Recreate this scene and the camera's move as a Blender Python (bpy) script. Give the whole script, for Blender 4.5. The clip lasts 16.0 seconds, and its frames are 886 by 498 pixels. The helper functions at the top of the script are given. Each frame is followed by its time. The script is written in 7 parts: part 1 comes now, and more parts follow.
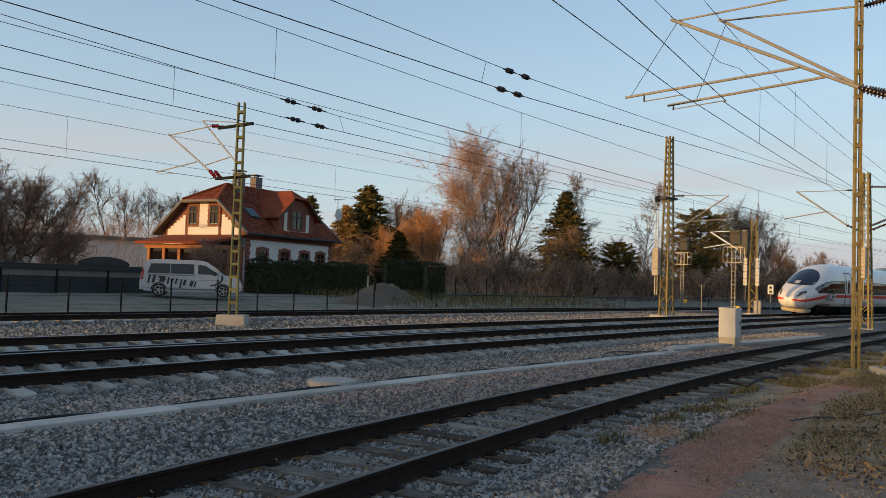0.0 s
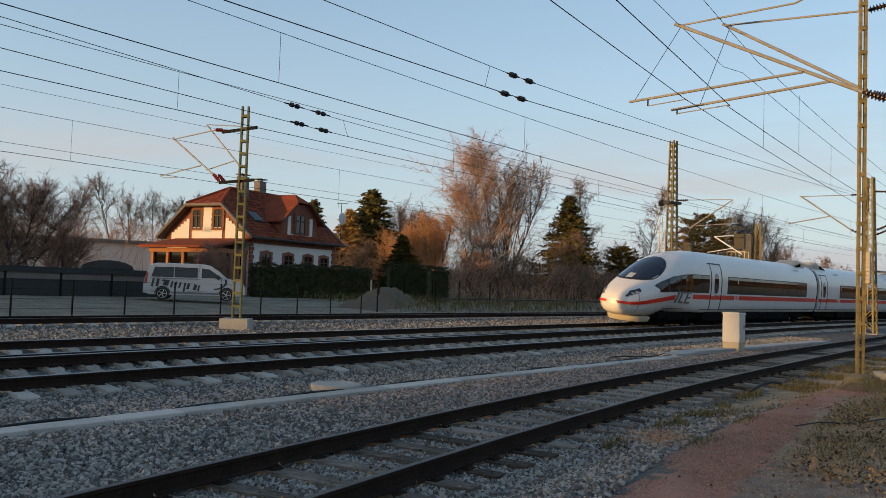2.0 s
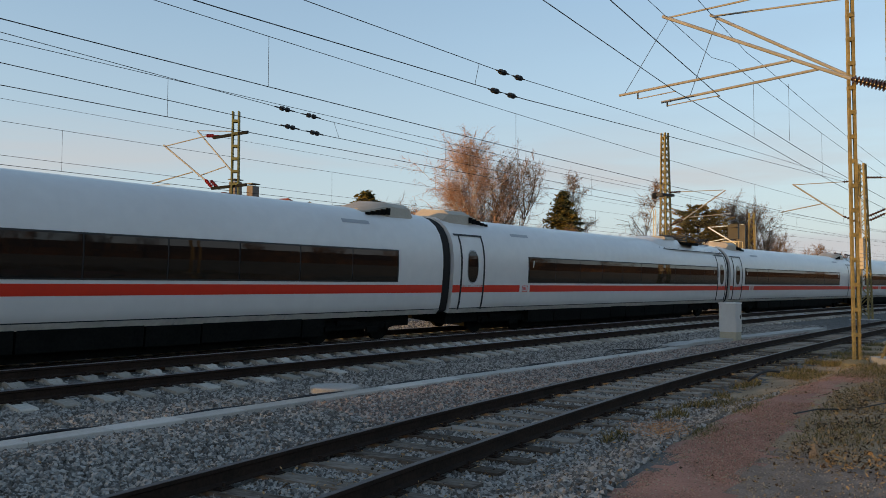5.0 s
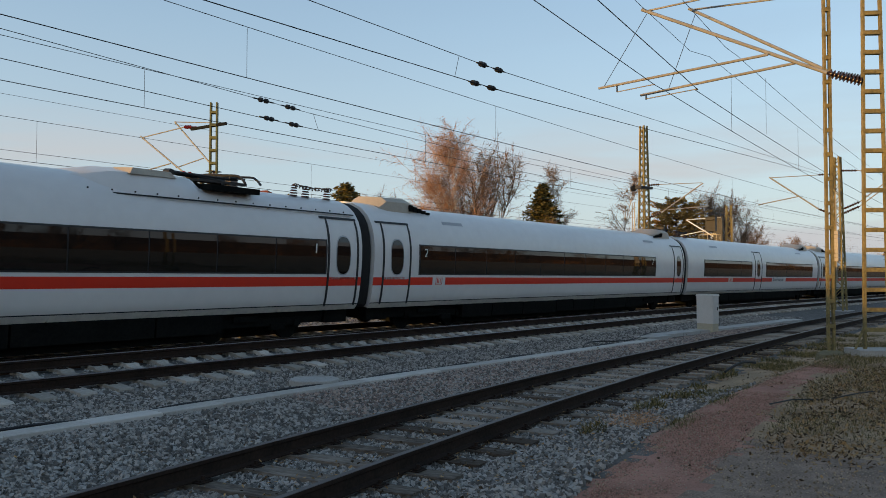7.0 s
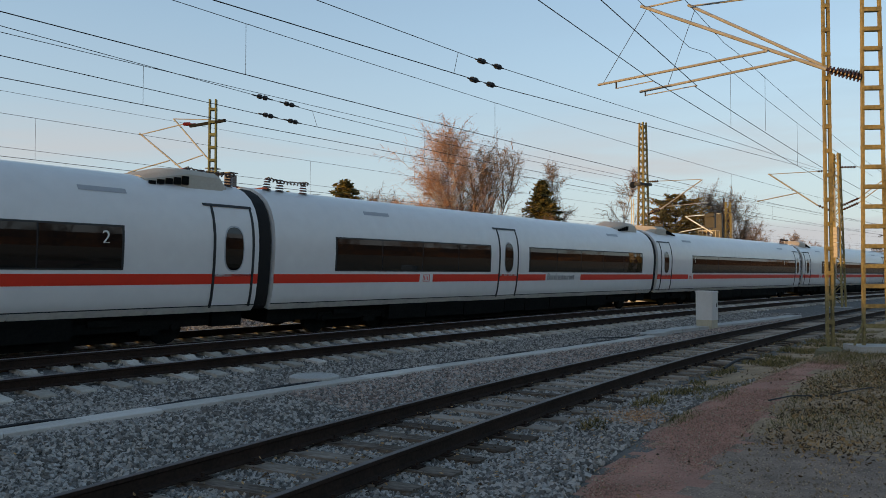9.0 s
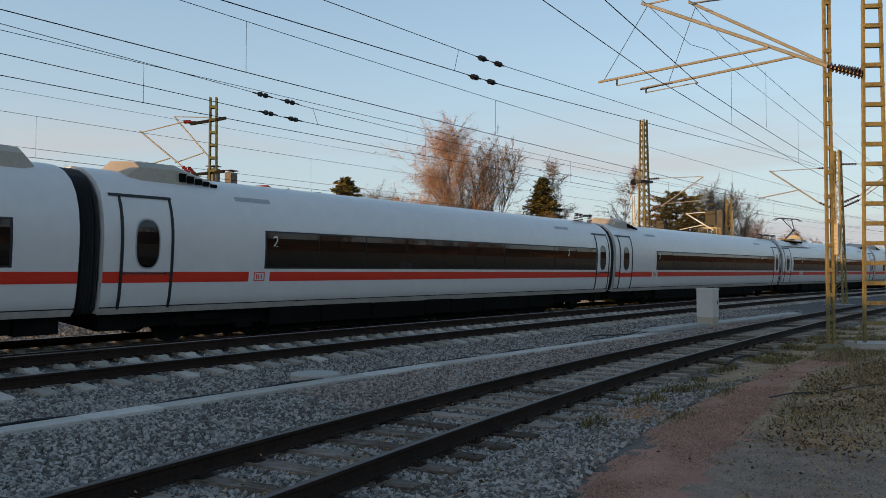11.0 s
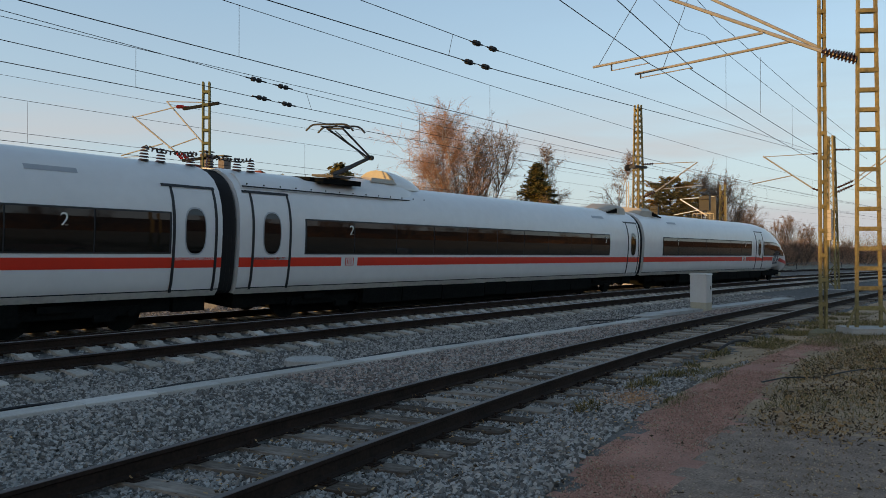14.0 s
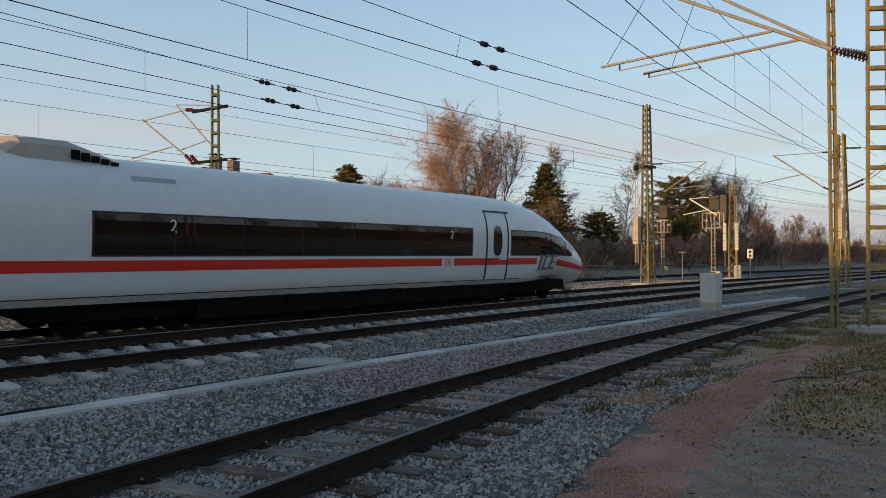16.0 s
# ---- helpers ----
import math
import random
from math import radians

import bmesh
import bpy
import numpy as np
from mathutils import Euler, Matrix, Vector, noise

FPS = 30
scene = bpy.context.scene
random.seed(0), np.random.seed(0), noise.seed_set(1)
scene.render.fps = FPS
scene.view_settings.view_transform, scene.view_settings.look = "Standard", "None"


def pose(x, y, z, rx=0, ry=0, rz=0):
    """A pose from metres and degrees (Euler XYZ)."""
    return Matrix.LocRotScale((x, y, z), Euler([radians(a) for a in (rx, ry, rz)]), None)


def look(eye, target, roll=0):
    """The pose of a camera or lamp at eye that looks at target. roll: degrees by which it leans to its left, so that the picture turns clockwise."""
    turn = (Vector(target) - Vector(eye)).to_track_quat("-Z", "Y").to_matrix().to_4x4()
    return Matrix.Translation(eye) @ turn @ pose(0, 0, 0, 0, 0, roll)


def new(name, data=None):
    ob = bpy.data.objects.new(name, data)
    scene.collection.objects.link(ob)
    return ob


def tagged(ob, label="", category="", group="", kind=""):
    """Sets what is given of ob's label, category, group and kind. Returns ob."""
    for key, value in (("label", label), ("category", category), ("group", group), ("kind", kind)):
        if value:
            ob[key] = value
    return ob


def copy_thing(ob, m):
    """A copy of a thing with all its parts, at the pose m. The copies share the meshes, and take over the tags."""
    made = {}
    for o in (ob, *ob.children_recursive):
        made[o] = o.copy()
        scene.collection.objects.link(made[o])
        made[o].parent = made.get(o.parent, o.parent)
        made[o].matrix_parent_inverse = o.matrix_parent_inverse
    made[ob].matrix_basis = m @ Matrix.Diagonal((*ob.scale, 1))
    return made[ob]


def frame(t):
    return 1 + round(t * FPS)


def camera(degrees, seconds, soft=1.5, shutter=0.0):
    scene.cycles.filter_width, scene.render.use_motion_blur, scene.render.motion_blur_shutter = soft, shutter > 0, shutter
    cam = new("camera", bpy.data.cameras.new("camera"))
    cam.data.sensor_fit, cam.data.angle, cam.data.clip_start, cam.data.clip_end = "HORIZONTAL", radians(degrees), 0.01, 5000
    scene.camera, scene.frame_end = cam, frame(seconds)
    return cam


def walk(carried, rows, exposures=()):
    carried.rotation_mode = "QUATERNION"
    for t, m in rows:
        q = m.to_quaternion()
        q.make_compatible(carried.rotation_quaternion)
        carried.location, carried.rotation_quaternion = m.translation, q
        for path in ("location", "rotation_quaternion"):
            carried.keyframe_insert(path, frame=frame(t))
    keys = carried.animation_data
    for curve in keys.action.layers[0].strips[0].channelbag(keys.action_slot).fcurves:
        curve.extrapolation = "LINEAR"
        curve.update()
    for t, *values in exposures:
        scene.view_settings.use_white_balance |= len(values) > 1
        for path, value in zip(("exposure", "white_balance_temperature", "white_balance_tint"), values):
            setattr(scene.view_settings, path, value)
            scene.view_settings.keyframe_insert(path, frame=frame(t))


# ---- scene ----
EYE = (0.0, 0.0, 1.552)
VIEW = [
    (0, 92.378, -1.818, -53.4), (0.5, 92.461, -1.914, -53.372), (1, 92.458, -1.972, -53.327), (1.5, 92.521, -1.974, -53.337),
    (2, 92.663, -1.922, -53.16), (2.5, 92.87, -1.686, -52.911), (3, 92.982, -1.389, -52.876), (3.5, 93.131, -1.082, -52.826),
    (4, 92.984, -0.508, -52.753), (6.5, 92.046, -0.106, -54.587), (7, 92.051, -0.085, -54.88), (7.5, 92.057, -0.06, -55.045),
    (8, 91.976, 0.009, -55.035), (8.5, 91.908, -0.009, -55.048), (9, 91.824, -0.027, -54.93), (11.5, 91.541, 0.03, -54.917),
    (12, 91.287, -0.041, -55.081), (12.5, 90.914, -0.016, -55.234), (13, 90.746, -0.02, -55.215), (13.5, 90.646, 0.02, -55.241),
    (14, 90.613, 0.07, -55.286), (14.5, 90.574, 0.101, -55.38), (15, 90.521, 0.041, -55.378), (15.5, 90.513, 0.14, -55.246),
    (16, 90.699, 0.379, -54.652)]
cam = camera(57.89, 16.0, soft=0.5)
walk(cam, [(t, pose(*EYE, rx, ry, rz)) for t, rx, ry, rz in VIEW], exposures=[(0, 0.82, 8700, 10), (4, 0.82, 8700, 10), (6.5, 0.82, 8700, 10), (16, 0.82, 8700, 10)])

# ---- light ----
SUN_TURN, SUN_UP = 156.0, 5.0      # degrees from +x towards +y, degrees over the horizon
world = bpy.data.worlds.new("world")
scene.world = world
world.use_nodes = True
wn, wl = world.node_tree.nodes, world.node_tree.links
sky = wn.new("ShaderNodeTexSky")
sky.sky_type, sky.sun_disc = "NISHITA", False
sky.sun_elevation, sky.sun_rotation = radians(SUN_UP + 8), radians(90 - SUN_TURN)
sky.air_density, sky.dust_density, sky.ozone_density = 1.0, 0.0, 3.0
wn["Background"].inputs["Strength"].default_value = 0.16
# thin cloud banks low over the horizon
way_in, stretch, cloud, band, low = wn.new("ShaderNodeTexCoord"), wn.new("ShaderNodeMapping"), wn.new("ShaderNodeTexNoise"), wn.new("ShaderNodeValToRGB"), wn.new("ShaderNodeValToRGB")
stretch.inputs["Scale"].default_value = (1.0, 1.0, 7.0)
cloud.inputs["Scale"].default_value, cloud.inputs["Detail"].default_value = 2.6, 6
band.color_ramp.elements[0].position, band.color_ramp.elements[1].position = 0.44, 0.62
low.color_ramp.elements[0].position, low.color_ramp.elements[0].color = 0.05, (1, 1, 1, 1)
low.color_ramp.elements[1].position, low.color_ramp.elements[1].color = 0.62, (0, 0, 0, 1)
split, fac, mix = wn.new("ShaderNodeSeparateXYZ"), wn.new("ShaderNodeMath"), wn.new("ShaderNodeMixRGB")
fac.operation = "MULTIPLY"
wl.new(way_in.outputs["Generated"], stretch.inputs["Vector"])
wl.new(stretch.outputs[0], cloud.inputs["Vector"])
wl.new(cloud.outputs["Fac"], band.inputs[0])
wl.new(way_in.outputs["Generated"], split.inputs[0])
wl.new(split.outputs["Z"], low.inputs[0])
veil = wn.new("ShaderNodeMath")
veil.operation, veil.inputs[1].default_value, veil.inputs[2].default_value = "MULTIPLY_ADD", 0.10, 0.90
wl.new(band.outputs[0], veil.inputs[0])
wl.new(veil.outputs[0], fac.inputs[0])
wl.new(low.outputs[0], fac.inputs[1])
wl.new(fac.outputs[0], mix.inputs["Fac"])
wl.new(sky.outputs[0], mix.inputs[1])
# haze: pale at the horizon, deeper blue higher up
haze, rise_up = wn.new("ShaderNodeMixRGB"), wn.new("ShaderNodeValToRGB")
rise_up.color_ramp.elements[0].position, rise_up.color_ramp.elements[0].color = 0.02, (1, 1, 1, 1)
rise_up.color_ramp.elements[1].position, rise_up.color_ramp.elements[1].color = 0.34, (0, 0, 0, 1)
wl.new(split.outputs["Z"], rise_up.inputs[0])
wl.new(rise_up.outputs[0], haze.inputs["Fac"])
haze.inputs[1].default_value, haze.inputs[2].default_value = (1.04, 1.78, 2.95, 1), (1.56, 2.08, 2.85, 1)
# towards the low sun the haze turns warm
aim, sunward, glow = wn.new("ShaderNodeVectorMath"), wn.new("ShaderNodeMapRange"), wn.new("ShaderNodeMixRGB")
aim.operation, aim.inputs[1].default_value = "DOT_PRODUCT", (math.cos(radians(SUN_TURN)), math.sin(radians(SUN_TURN)), 0.1)
sunward.inputs["From Min"].default_value, sunward.inputs["From Max"].default_value = 0.3, 0.95
wl.new(way_in.outputs["Generated"], aim.inputs[0])
wl.new(aim.outputs["Value"], sunward.inputs["Value"])
wl.new(sunward.outputs["Result"], glow.inputs["Fac"])
wl.new(haze.outputs[0], glow.inputs[1])
glow.inputs[2].default_value = (3.6, 2.9, 2.3, 1)
wl.new(glow.outputs[0], mix.inputs[2])
# streaks of paler cloud, thickest a few degrees up
height, streak, top = wn.new("ShaderNodeValToRGB"), wn.new("ShaderNodeMath"), wn.new("ShaderNodeMixRGB")
for pos, v in ((0.0, 0.25), (0.07, 0.9), (0.13, 0.6), (0.2, 0.0)):
    e = height.color_ramp.elements[0] if pos == 0 else height.color_ramp.elements.new(pos)
    e.position, e.color = pos, (v, v, v, 1)
height.color_ramp.elements[-1].color = (0, 0, 0, 1)
streak.operation = "MULTIPLY"
wl.new(split.outputs["Z"], height.inputs[0])
wl.new(height.outputs[0], streak.inputs[0])
wl.new(band.outputs[0], streak.inputs[1])
wl.new(streak.outputs[0], top.inputs["Fac"])
wl.new(mix.outputs[0], top.inputs[1])
top.inputs[2].default_value = (1.90, 2.10, 2.62, 1)
wl.new(top.outputs[0], wn["Background"].inputs["Color"])
sun = new("sun", bpy.data.lights.new("sun", "SUN"))
sun.data.energy, sun.data.angle, sun.data.color = 2.25, radians(0.8), (1.0, 0.64, 0.28)
sd = Vector((math.cos(radians(SUN_TURN)) * math.cos(radians(SUN_UP)), math.sin(radians(SUN_TURN)) * math.cos(radians(SUN_UP)), math.sin(radians(SUN_UP))))
sun.matrix_world = look((0, 0, 60), Vector((0, 0, 60)) - sd)


# ---- materials ----
def material(name, a, b=None, rough=0.7, metal=0.0, size=1.0, fine=12.0, bump=0.0, spots=None, island=0.0, coat=0.0, stretch=(1, 1, 1), per_object=0.0, spec=0.5):
    """Two colours mixed by coarse and fine grain at real size (size: metres of the coarse pattern)."""
    m = bpy.data.materials.new(name)
    m.use_nodes = True
    nodes, links = m.node_tree.nodes, m.node_tree.links
    bs = nodes["Principled BSDF"]
    bs.inputs["Roughness"].default_value, bs.inputs["Metallic"].default_value = rough, metal
    bs.inputs["Coat Weight"].default_value = coat
    bs.inputs["Specular IOR Level"].default_value = spec
    b = b or tuple(c * 0.75 for c in a)
    geo = nodes.new("ShaderNodeTexCoord")
    mp = nodes.new("ShaderNodeMapping")
    mp.inputs["Scale"].default_value = stretch
    links.new(geo.outputs["Object"], mp.inputs["Vector"])
    n1, n2 = nodes.new("ShaderNodeTexNoise"), nodes.new("ShaderNodeTexNoise")
    for n, sc in ((n1, 1 / size), (n2, fine / size)):
        n.inputs["Scale"].default_value, n.inputs["Detail"].default_value = sc, 4
        links.new(mp.outputs[0], n.inputs["Vector"])
    add = nodes.new("ShaderNodeMath")
    add.operation = "MULTIPLY_ADD"
    links.new(n2.outputs["Fac"], add.inputs[0])
    add.inputs[1].default_value = 0.5
    half = nodes.new("ShaderNodeMath")
    half.operation = "MULTIPLY"
    half.inputs[1].default_value = 0.5
    links.new(n1.outputs["Fac"], half.inputs[0])
    links.new(half.outputs[0], add.inputs[2])
    fac = add
    if island or per_object:
        src = nodes.new("ShaderNodeNewGeometry" if island else "ShaderNodeObjectInfo")
        k = nodes.new("ShaderNodeMath")
        k.operation = "MULTIPLY_ADD"
        links.new(src.outputs["Random Per Island" if island else "Random"], k.inputs[0])
        k.inputs[1].default_value = island or per_object
        sh = nodes.new("ShaderNodeMath")
        sh.operation = "SUBTRACT"
        links.new(add.outputs[0], sh.inputs[0])
        sh.inputs[1].default_value = (island or per_object) / 2
        links.new(sh.outputs[0], k.inputs[2])
        fac = k
    ramp = nodes.new("ShaderNodeValToRGB")
    ramp.color_ramp.elements[0].position, ramp.color_ramp.elements[0].color = 0.3, (*b, 1)
    ramp.color_ramp.elements[1].position, ramp.color_ramp.elements[1].color = 0.7, (*a, 1)
    if spots:
        e = ramp.color_ramp.elements.new(0.62)
        e.color = (*a, 1)
        ramp.color_ramp.elements[2].color = (*spots, 1)
    links.new(fac.outputs[0], ramp.inputs[0])
    links.new(ramp.outputs[0], bs.inputs["Base Color"])
    if bump:
        bp = nodes.new("ShaderNodeBump")
        bp.inputs["Strength"].default_value, bp.inputs["Distance"].default_value = 1.0, bump
        links.new(n2.outputs["Fac"], bp.inputs["Height"])
        links.new(bp.outputs[0], bs.inputs["Normal"])
    return m


# bed under the stones, darkened to hold the shade of the gaps between them
M_BALLAST = material("ballast", (0.19, 0.18, 0.165), (0.06, 0.056, 0.052), 0.95, size=0.25, fine=9, bump=0.03, spec=0.2)
M_STONE = material("ballast_stone", (0.37, 0.352, 0.325), (0.12, 0.113, 0.104), 0.9, size=0.5, fine=8, island=0.85, spec=0.2)
# ballast stone with the low sun's pink put into its colour
M_SUNGRAVEL = material("red_gravel", (0.40, 0.31, 0.265), (0.17, 0.13, 0.115), 0.85, size=0.5, fine=8, island=0.8, spec=0.3)
M_EARTH = material("earth", (0.56, 0.39, 0.25), (0.20, 0.138, 0.092), 0.95, size=0.5, fine=20, bump=0.03, spec=0.1)
M_GRIT = material("earth_grit", (0.46, 0.345, 0.25), (0.20, 0.15, 0.11), 0.95, size=0.4, fine=6, island=0.7, spec=0.1)
M_REDGRIT = material("red_grit", (0.50, 0.275, 0.21), (0.26, 0.142, 0.108), 0.95, size=0.4, fine=6, island=0.7, spec=0.1)
M_REDPATH = material("red_path", (0.54, 0.275, 0.205), (0.28, 0.145, 0.11), 0.95, size=0.4, fine=24, bump=0.02, spec=0.1)
M_ASPHALT = material("old_asphalt", (0.42, 0.305, 0.235), (0.14, 0.104, 0.084), 0.95, size=0.22, fine=12, bump=0.02, spec=0.1)
M_FROST = material("frosted_meadow", (0.37, 0.32, 0.25), (0.13, 0.11, 0.08), 0.95, size=1.2, fine=16, bump=0.06, spec=0.1)
M_CONCRETE = material("concrete", (0.46, 0.44, 0.40), (0.28, 0.27, 0.25), 0.85, size=0.6, fine=18, bump=0.003)
M_TROUGH = material("trough_concrete", (0.58, 0.54, 0.49), (0.40, 0.37, 0.33), 0.9, size=0.5, fine=14, bump=0.002, per_object=0.4, spec=0.2)
M_SLEEPER = material("concrete_sleeper", (0.54, 0.49, 0.43), (0.28, 0.25, 0.21), 0.9, size=0.5, fine=10, per_object=0.4, spec=0.2)
M_WOOD = material("wooden_sleeper", (0.32, 0.27, 0.225), (0.07, 0.052, 0.04), 0.95, size=0.35, fine=9, bump=0.01, stretch=(1, 0.25, 1), per_object=0.6, spec=0.15)
M_RAIL = material("rail_rust", (0.045, 0.027, 0.02), (0.014, 0.010, 0.008), 0.9, size=0.4, fine=12, spec=0.15)
M_RAILTOP = material("rail_running_face", (0.26, 0.25, 0.25), (0.14, 0.13, 0.13), 0.38, 0.85, size=0.6, fine=6)
M_OLDTOP = material("dull_rail_top", (0.13, 0.105, 0.095), (0.06, 0.045, 0.04), 0.55, 0.3, size=0.5, fine=8)
M_RUST = material("fresh_rust", (0.20, 0.085, 0.04), (0.08, 0.035, 0.02), 0.9, size=0.3, fine=8)
M_WHITE = material("train_white", (0.74, 0.72, 0.69), (0.66, 0.64, 0.615), 0.36, size=3.0, fine=9, coat=0.2)
M_SILL = material("train_sill", (0.78, 0.75, 0.68), (0.52, 0.50, 0.46), 0.4, size=1.0, fine=9)
M_RED = material("train_red", (0.80, 0.032, 0.010), (0.72, 0.028, 0.010), 0.4, size=2.0, coat=0.1)
M_GLASS = material("dark_glass", (0.012, 0.010, 0.009), (0.006, 0.006, 0.006), 0.03, size=2.0, spec=0.5)
M_SCREEN = material("tinted_windscreen", (0.012, 0.016, 0.035), (0.008, 0.01, 0.02), 0.05, size=2.0)
M_RUBBER = material("black_rubber", (0.014, 0.014, 0.015), (0.009, 0.009, 0.01), 0.6, size=0.4)
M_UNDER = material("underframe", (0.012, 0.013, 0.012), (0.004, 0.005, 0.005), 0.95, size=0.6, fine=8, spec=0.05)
M_BEIGE = material("roof_beige", (0.46, 0.40, 0.32), (0.36, 0.31, 0.25), 0.6, size=0.8)
M_ROOFGREY = material("roof_grey", (0.40, 0.41, 0.42), (0.32, 0.33, 0.34), 0.5, size=1.2)
M_STEEL = material("dark_steel", (0.07, 0.07, 0.07), (0.03, 0.03, 0.03), 0.5, 0.6, size=0.5)
M_GREY = material("lettering_grey", (0.17, 0.18, 0.20), (0.14, 0.15, 0.17), 0.5)
M_MAST = material("mast_paint", (0.36, 0.275, 0.115), (0.10, 0.085, 0.045), 0.7, 0.0, size=0.5, fine=7, spec=0.25)
M_ARM = material("galvanised_tube", (0.40, 0.375, 0.33), (0.26, 0.245, 0.21), 0.5, 0.35, size=0.7, fine=8)
M_WIRE = material("wire", (0.03, 0.03, 0.032), (0.02, 0.02, 0.02), 0.6, 0.4)
M_INSUL = material("brown_insulator", (0.055, 0.025, 0.018), (0.03, 0.016, 0.012), 0.25, size=0.3)
M_CABINET = material("cabinet_grey", (0.60, 0.59, 0.56), (0.52, 0.51, 0.48), 0.55, size=0.7, fine=10)
M_CREAM = material("cabinet_base", (0.50, 0.45, 0.33), (0.36, 0.32, 0.24), 0.8, size=0.3)
M_WHITEPAINT = material("white_paint", (0.78, 0.78, 0.76), (0.73, 0.73, 0.64), 0.6, size=0.8)
M_YELLOW = material("yellow_paint", (0.75, 0.45, 0.03), (0.6, 0.36, 0.03), 0.5, size=0.5)
M_PLASTER = material("white_plaster", (0.72, 0.70, 0.67), (0.62, 0.60, 0.57), 0.9, size=2.0, fine=25, bump=0.002)
M_BRICK = material("red_brick", (0.30, 0.10, 0.06), (0.16, 0.06, 0.04), 0.9, size=0.25, fine=6, bump=0.004)
M_TILE = material("roof_tile", (0.30, 0.070, 0.032), (0.13, 0.034, 0.02), 0.85, size=0.6, fine=5, island=0.5, spec=0.15)
M_DARKWOOD = material("dark_wood", (0.09, 0.05, 0.03), (0.05, 0.03, 0.02), 0.7, size=0.5)
M_LAMEL = material("orange_wood", (0.42, 0.14, 0.05), (0.25, 0.09, 0.04), 0.7, size=0.6)
M_FENCE = material("fence_black", (0.018, 0.02, 0.019), (0.01, 0.011, 0.011), 0.9, spec=0.1)
M_MESHGREEN = material("fence_screen", (0.034, 0.038, 0.038), (0.02, 0.023, 0.025), 0.8, size=1.0)
M_WALLGREY = material("wall_coping", (0.20, 0.17, 0.15), (0.13, 0.11, 0.10), 0.85, size=0.8)
M_HEDGE = material("hedge_green", (0.05, 0.058, 0.016), (0.012, 0.016, 0.006), 0.85, size=0.4, fine=10, island=0.6)
M_BARK = material("bark", (0.13, 0.095, 0.07), (0.05, 0.038, 0.03), 0.95, size=0.5, fine=10)
M_BIRCH = material("birch_bark", (0.72, 0.68, 0.63), (0.16, 0.12, 0.10), 0.85, size=0.5, fine=6)
M_TWIG = material("twig", (0.30, 0.20, 0.145), (0.12, 0.082, 0.06), 0.95, size=2.0, island=0.5, spec=0.1)
M_TWIGDARK = material("dark_twig", (0.42, 0.245, 0.18), (0.14, 0.088, 0.07), 0.95, size=2.0, island=0.5, spec=0.1)
# green mast paint, darkened for the shade on its near faces
M_MASTGREEN = material("shaded_mast_paint", (0.25, 0.24, 0.10), (0.075, 0.082, 0.045), 0.75, size=0.4, fine=8, spec=0.2)
M_FOOT = material("mossy_concrete", (0.24, 0.21, 0.14), (0.11, 0.10, 0.06), 0.95, size=0.3, fine=10, bump=0.004, spec=0.15)
M_TWIGRED = material("birch_twig", (0.52, 0.31, 0.215), (0.25, 0.145, 0.10), 0.95, size=2.5, island=0.5, spec=0.1)
M_TWIGORANGE = material("willow_twig", (0.62, 0.32, 0.15), (0.32, 0.16, 0.08), 0.95, size=2.0, island=0.5, spec=0.1)
# dark green needles with sunlit gold mixed into the colour at random
M_NEEDLE = material("needles", (0.21, 0.16, 0.055), (0.032, 0.038, 0.015), 0.9, size=1.5, island=0.7, spec=0.1)
# golden needles, brightened in colour to stand in for sun on them
M_LARCH = material("sun_gold_needles", (0.50, 0.28, 0.085), (0.23, 0.135, 0.045), 0.9, size=1.5, island=0.6, spec=0.1)
M_GRASS = material("dry_grass", (0.25, 0.19, 0.085), (0.07, 0.066, 0.028), 0.95, size=0.6, island=0.8, spec=0.1)
M_LEAF = material("fallen_leaf", (0.42, 0.26, 0.13), (0.065, 0.042, 0.026), 0.95, size=0.4, island=1.0, spec=0.1)
M_SILVER = material("van_silver", (0.44, 0.45, 0.47), (0.38, 0.39, 0.41), 0.32, 0.35, size=1.5, coat=0.5)
M_TYRE = material("tyre", (0.02, 0.02, 0.02), (0.012, 0.012, 0.012), 0.8)
M_RIM = material("alloy_rim", (0.5, 0.5, 0.5), (0.4, 0.4, 0.4), 0.35, 0.7)
M_TAIL = material("tail_lamp", (0.4, 0.02, 0.015), (0.3, 0.02, 0.012), 0.2)
M_LETTER = material("van_lettering", (0.03, 0.032, 0.036), (0.022, 0.024, 0.027), 0.5)
M_LAMPGLASS = material("lamp_glass", (0.55, 0.55, 0.52), (0.35, 0.35, 0.33), 0.12)
M_FAR = material("far_wood", (0.11, 0.07, 0.052), (0.05, 0.035, 0.03), 0.95, size=3, fine=14, bump=0.2, spec=0.1)


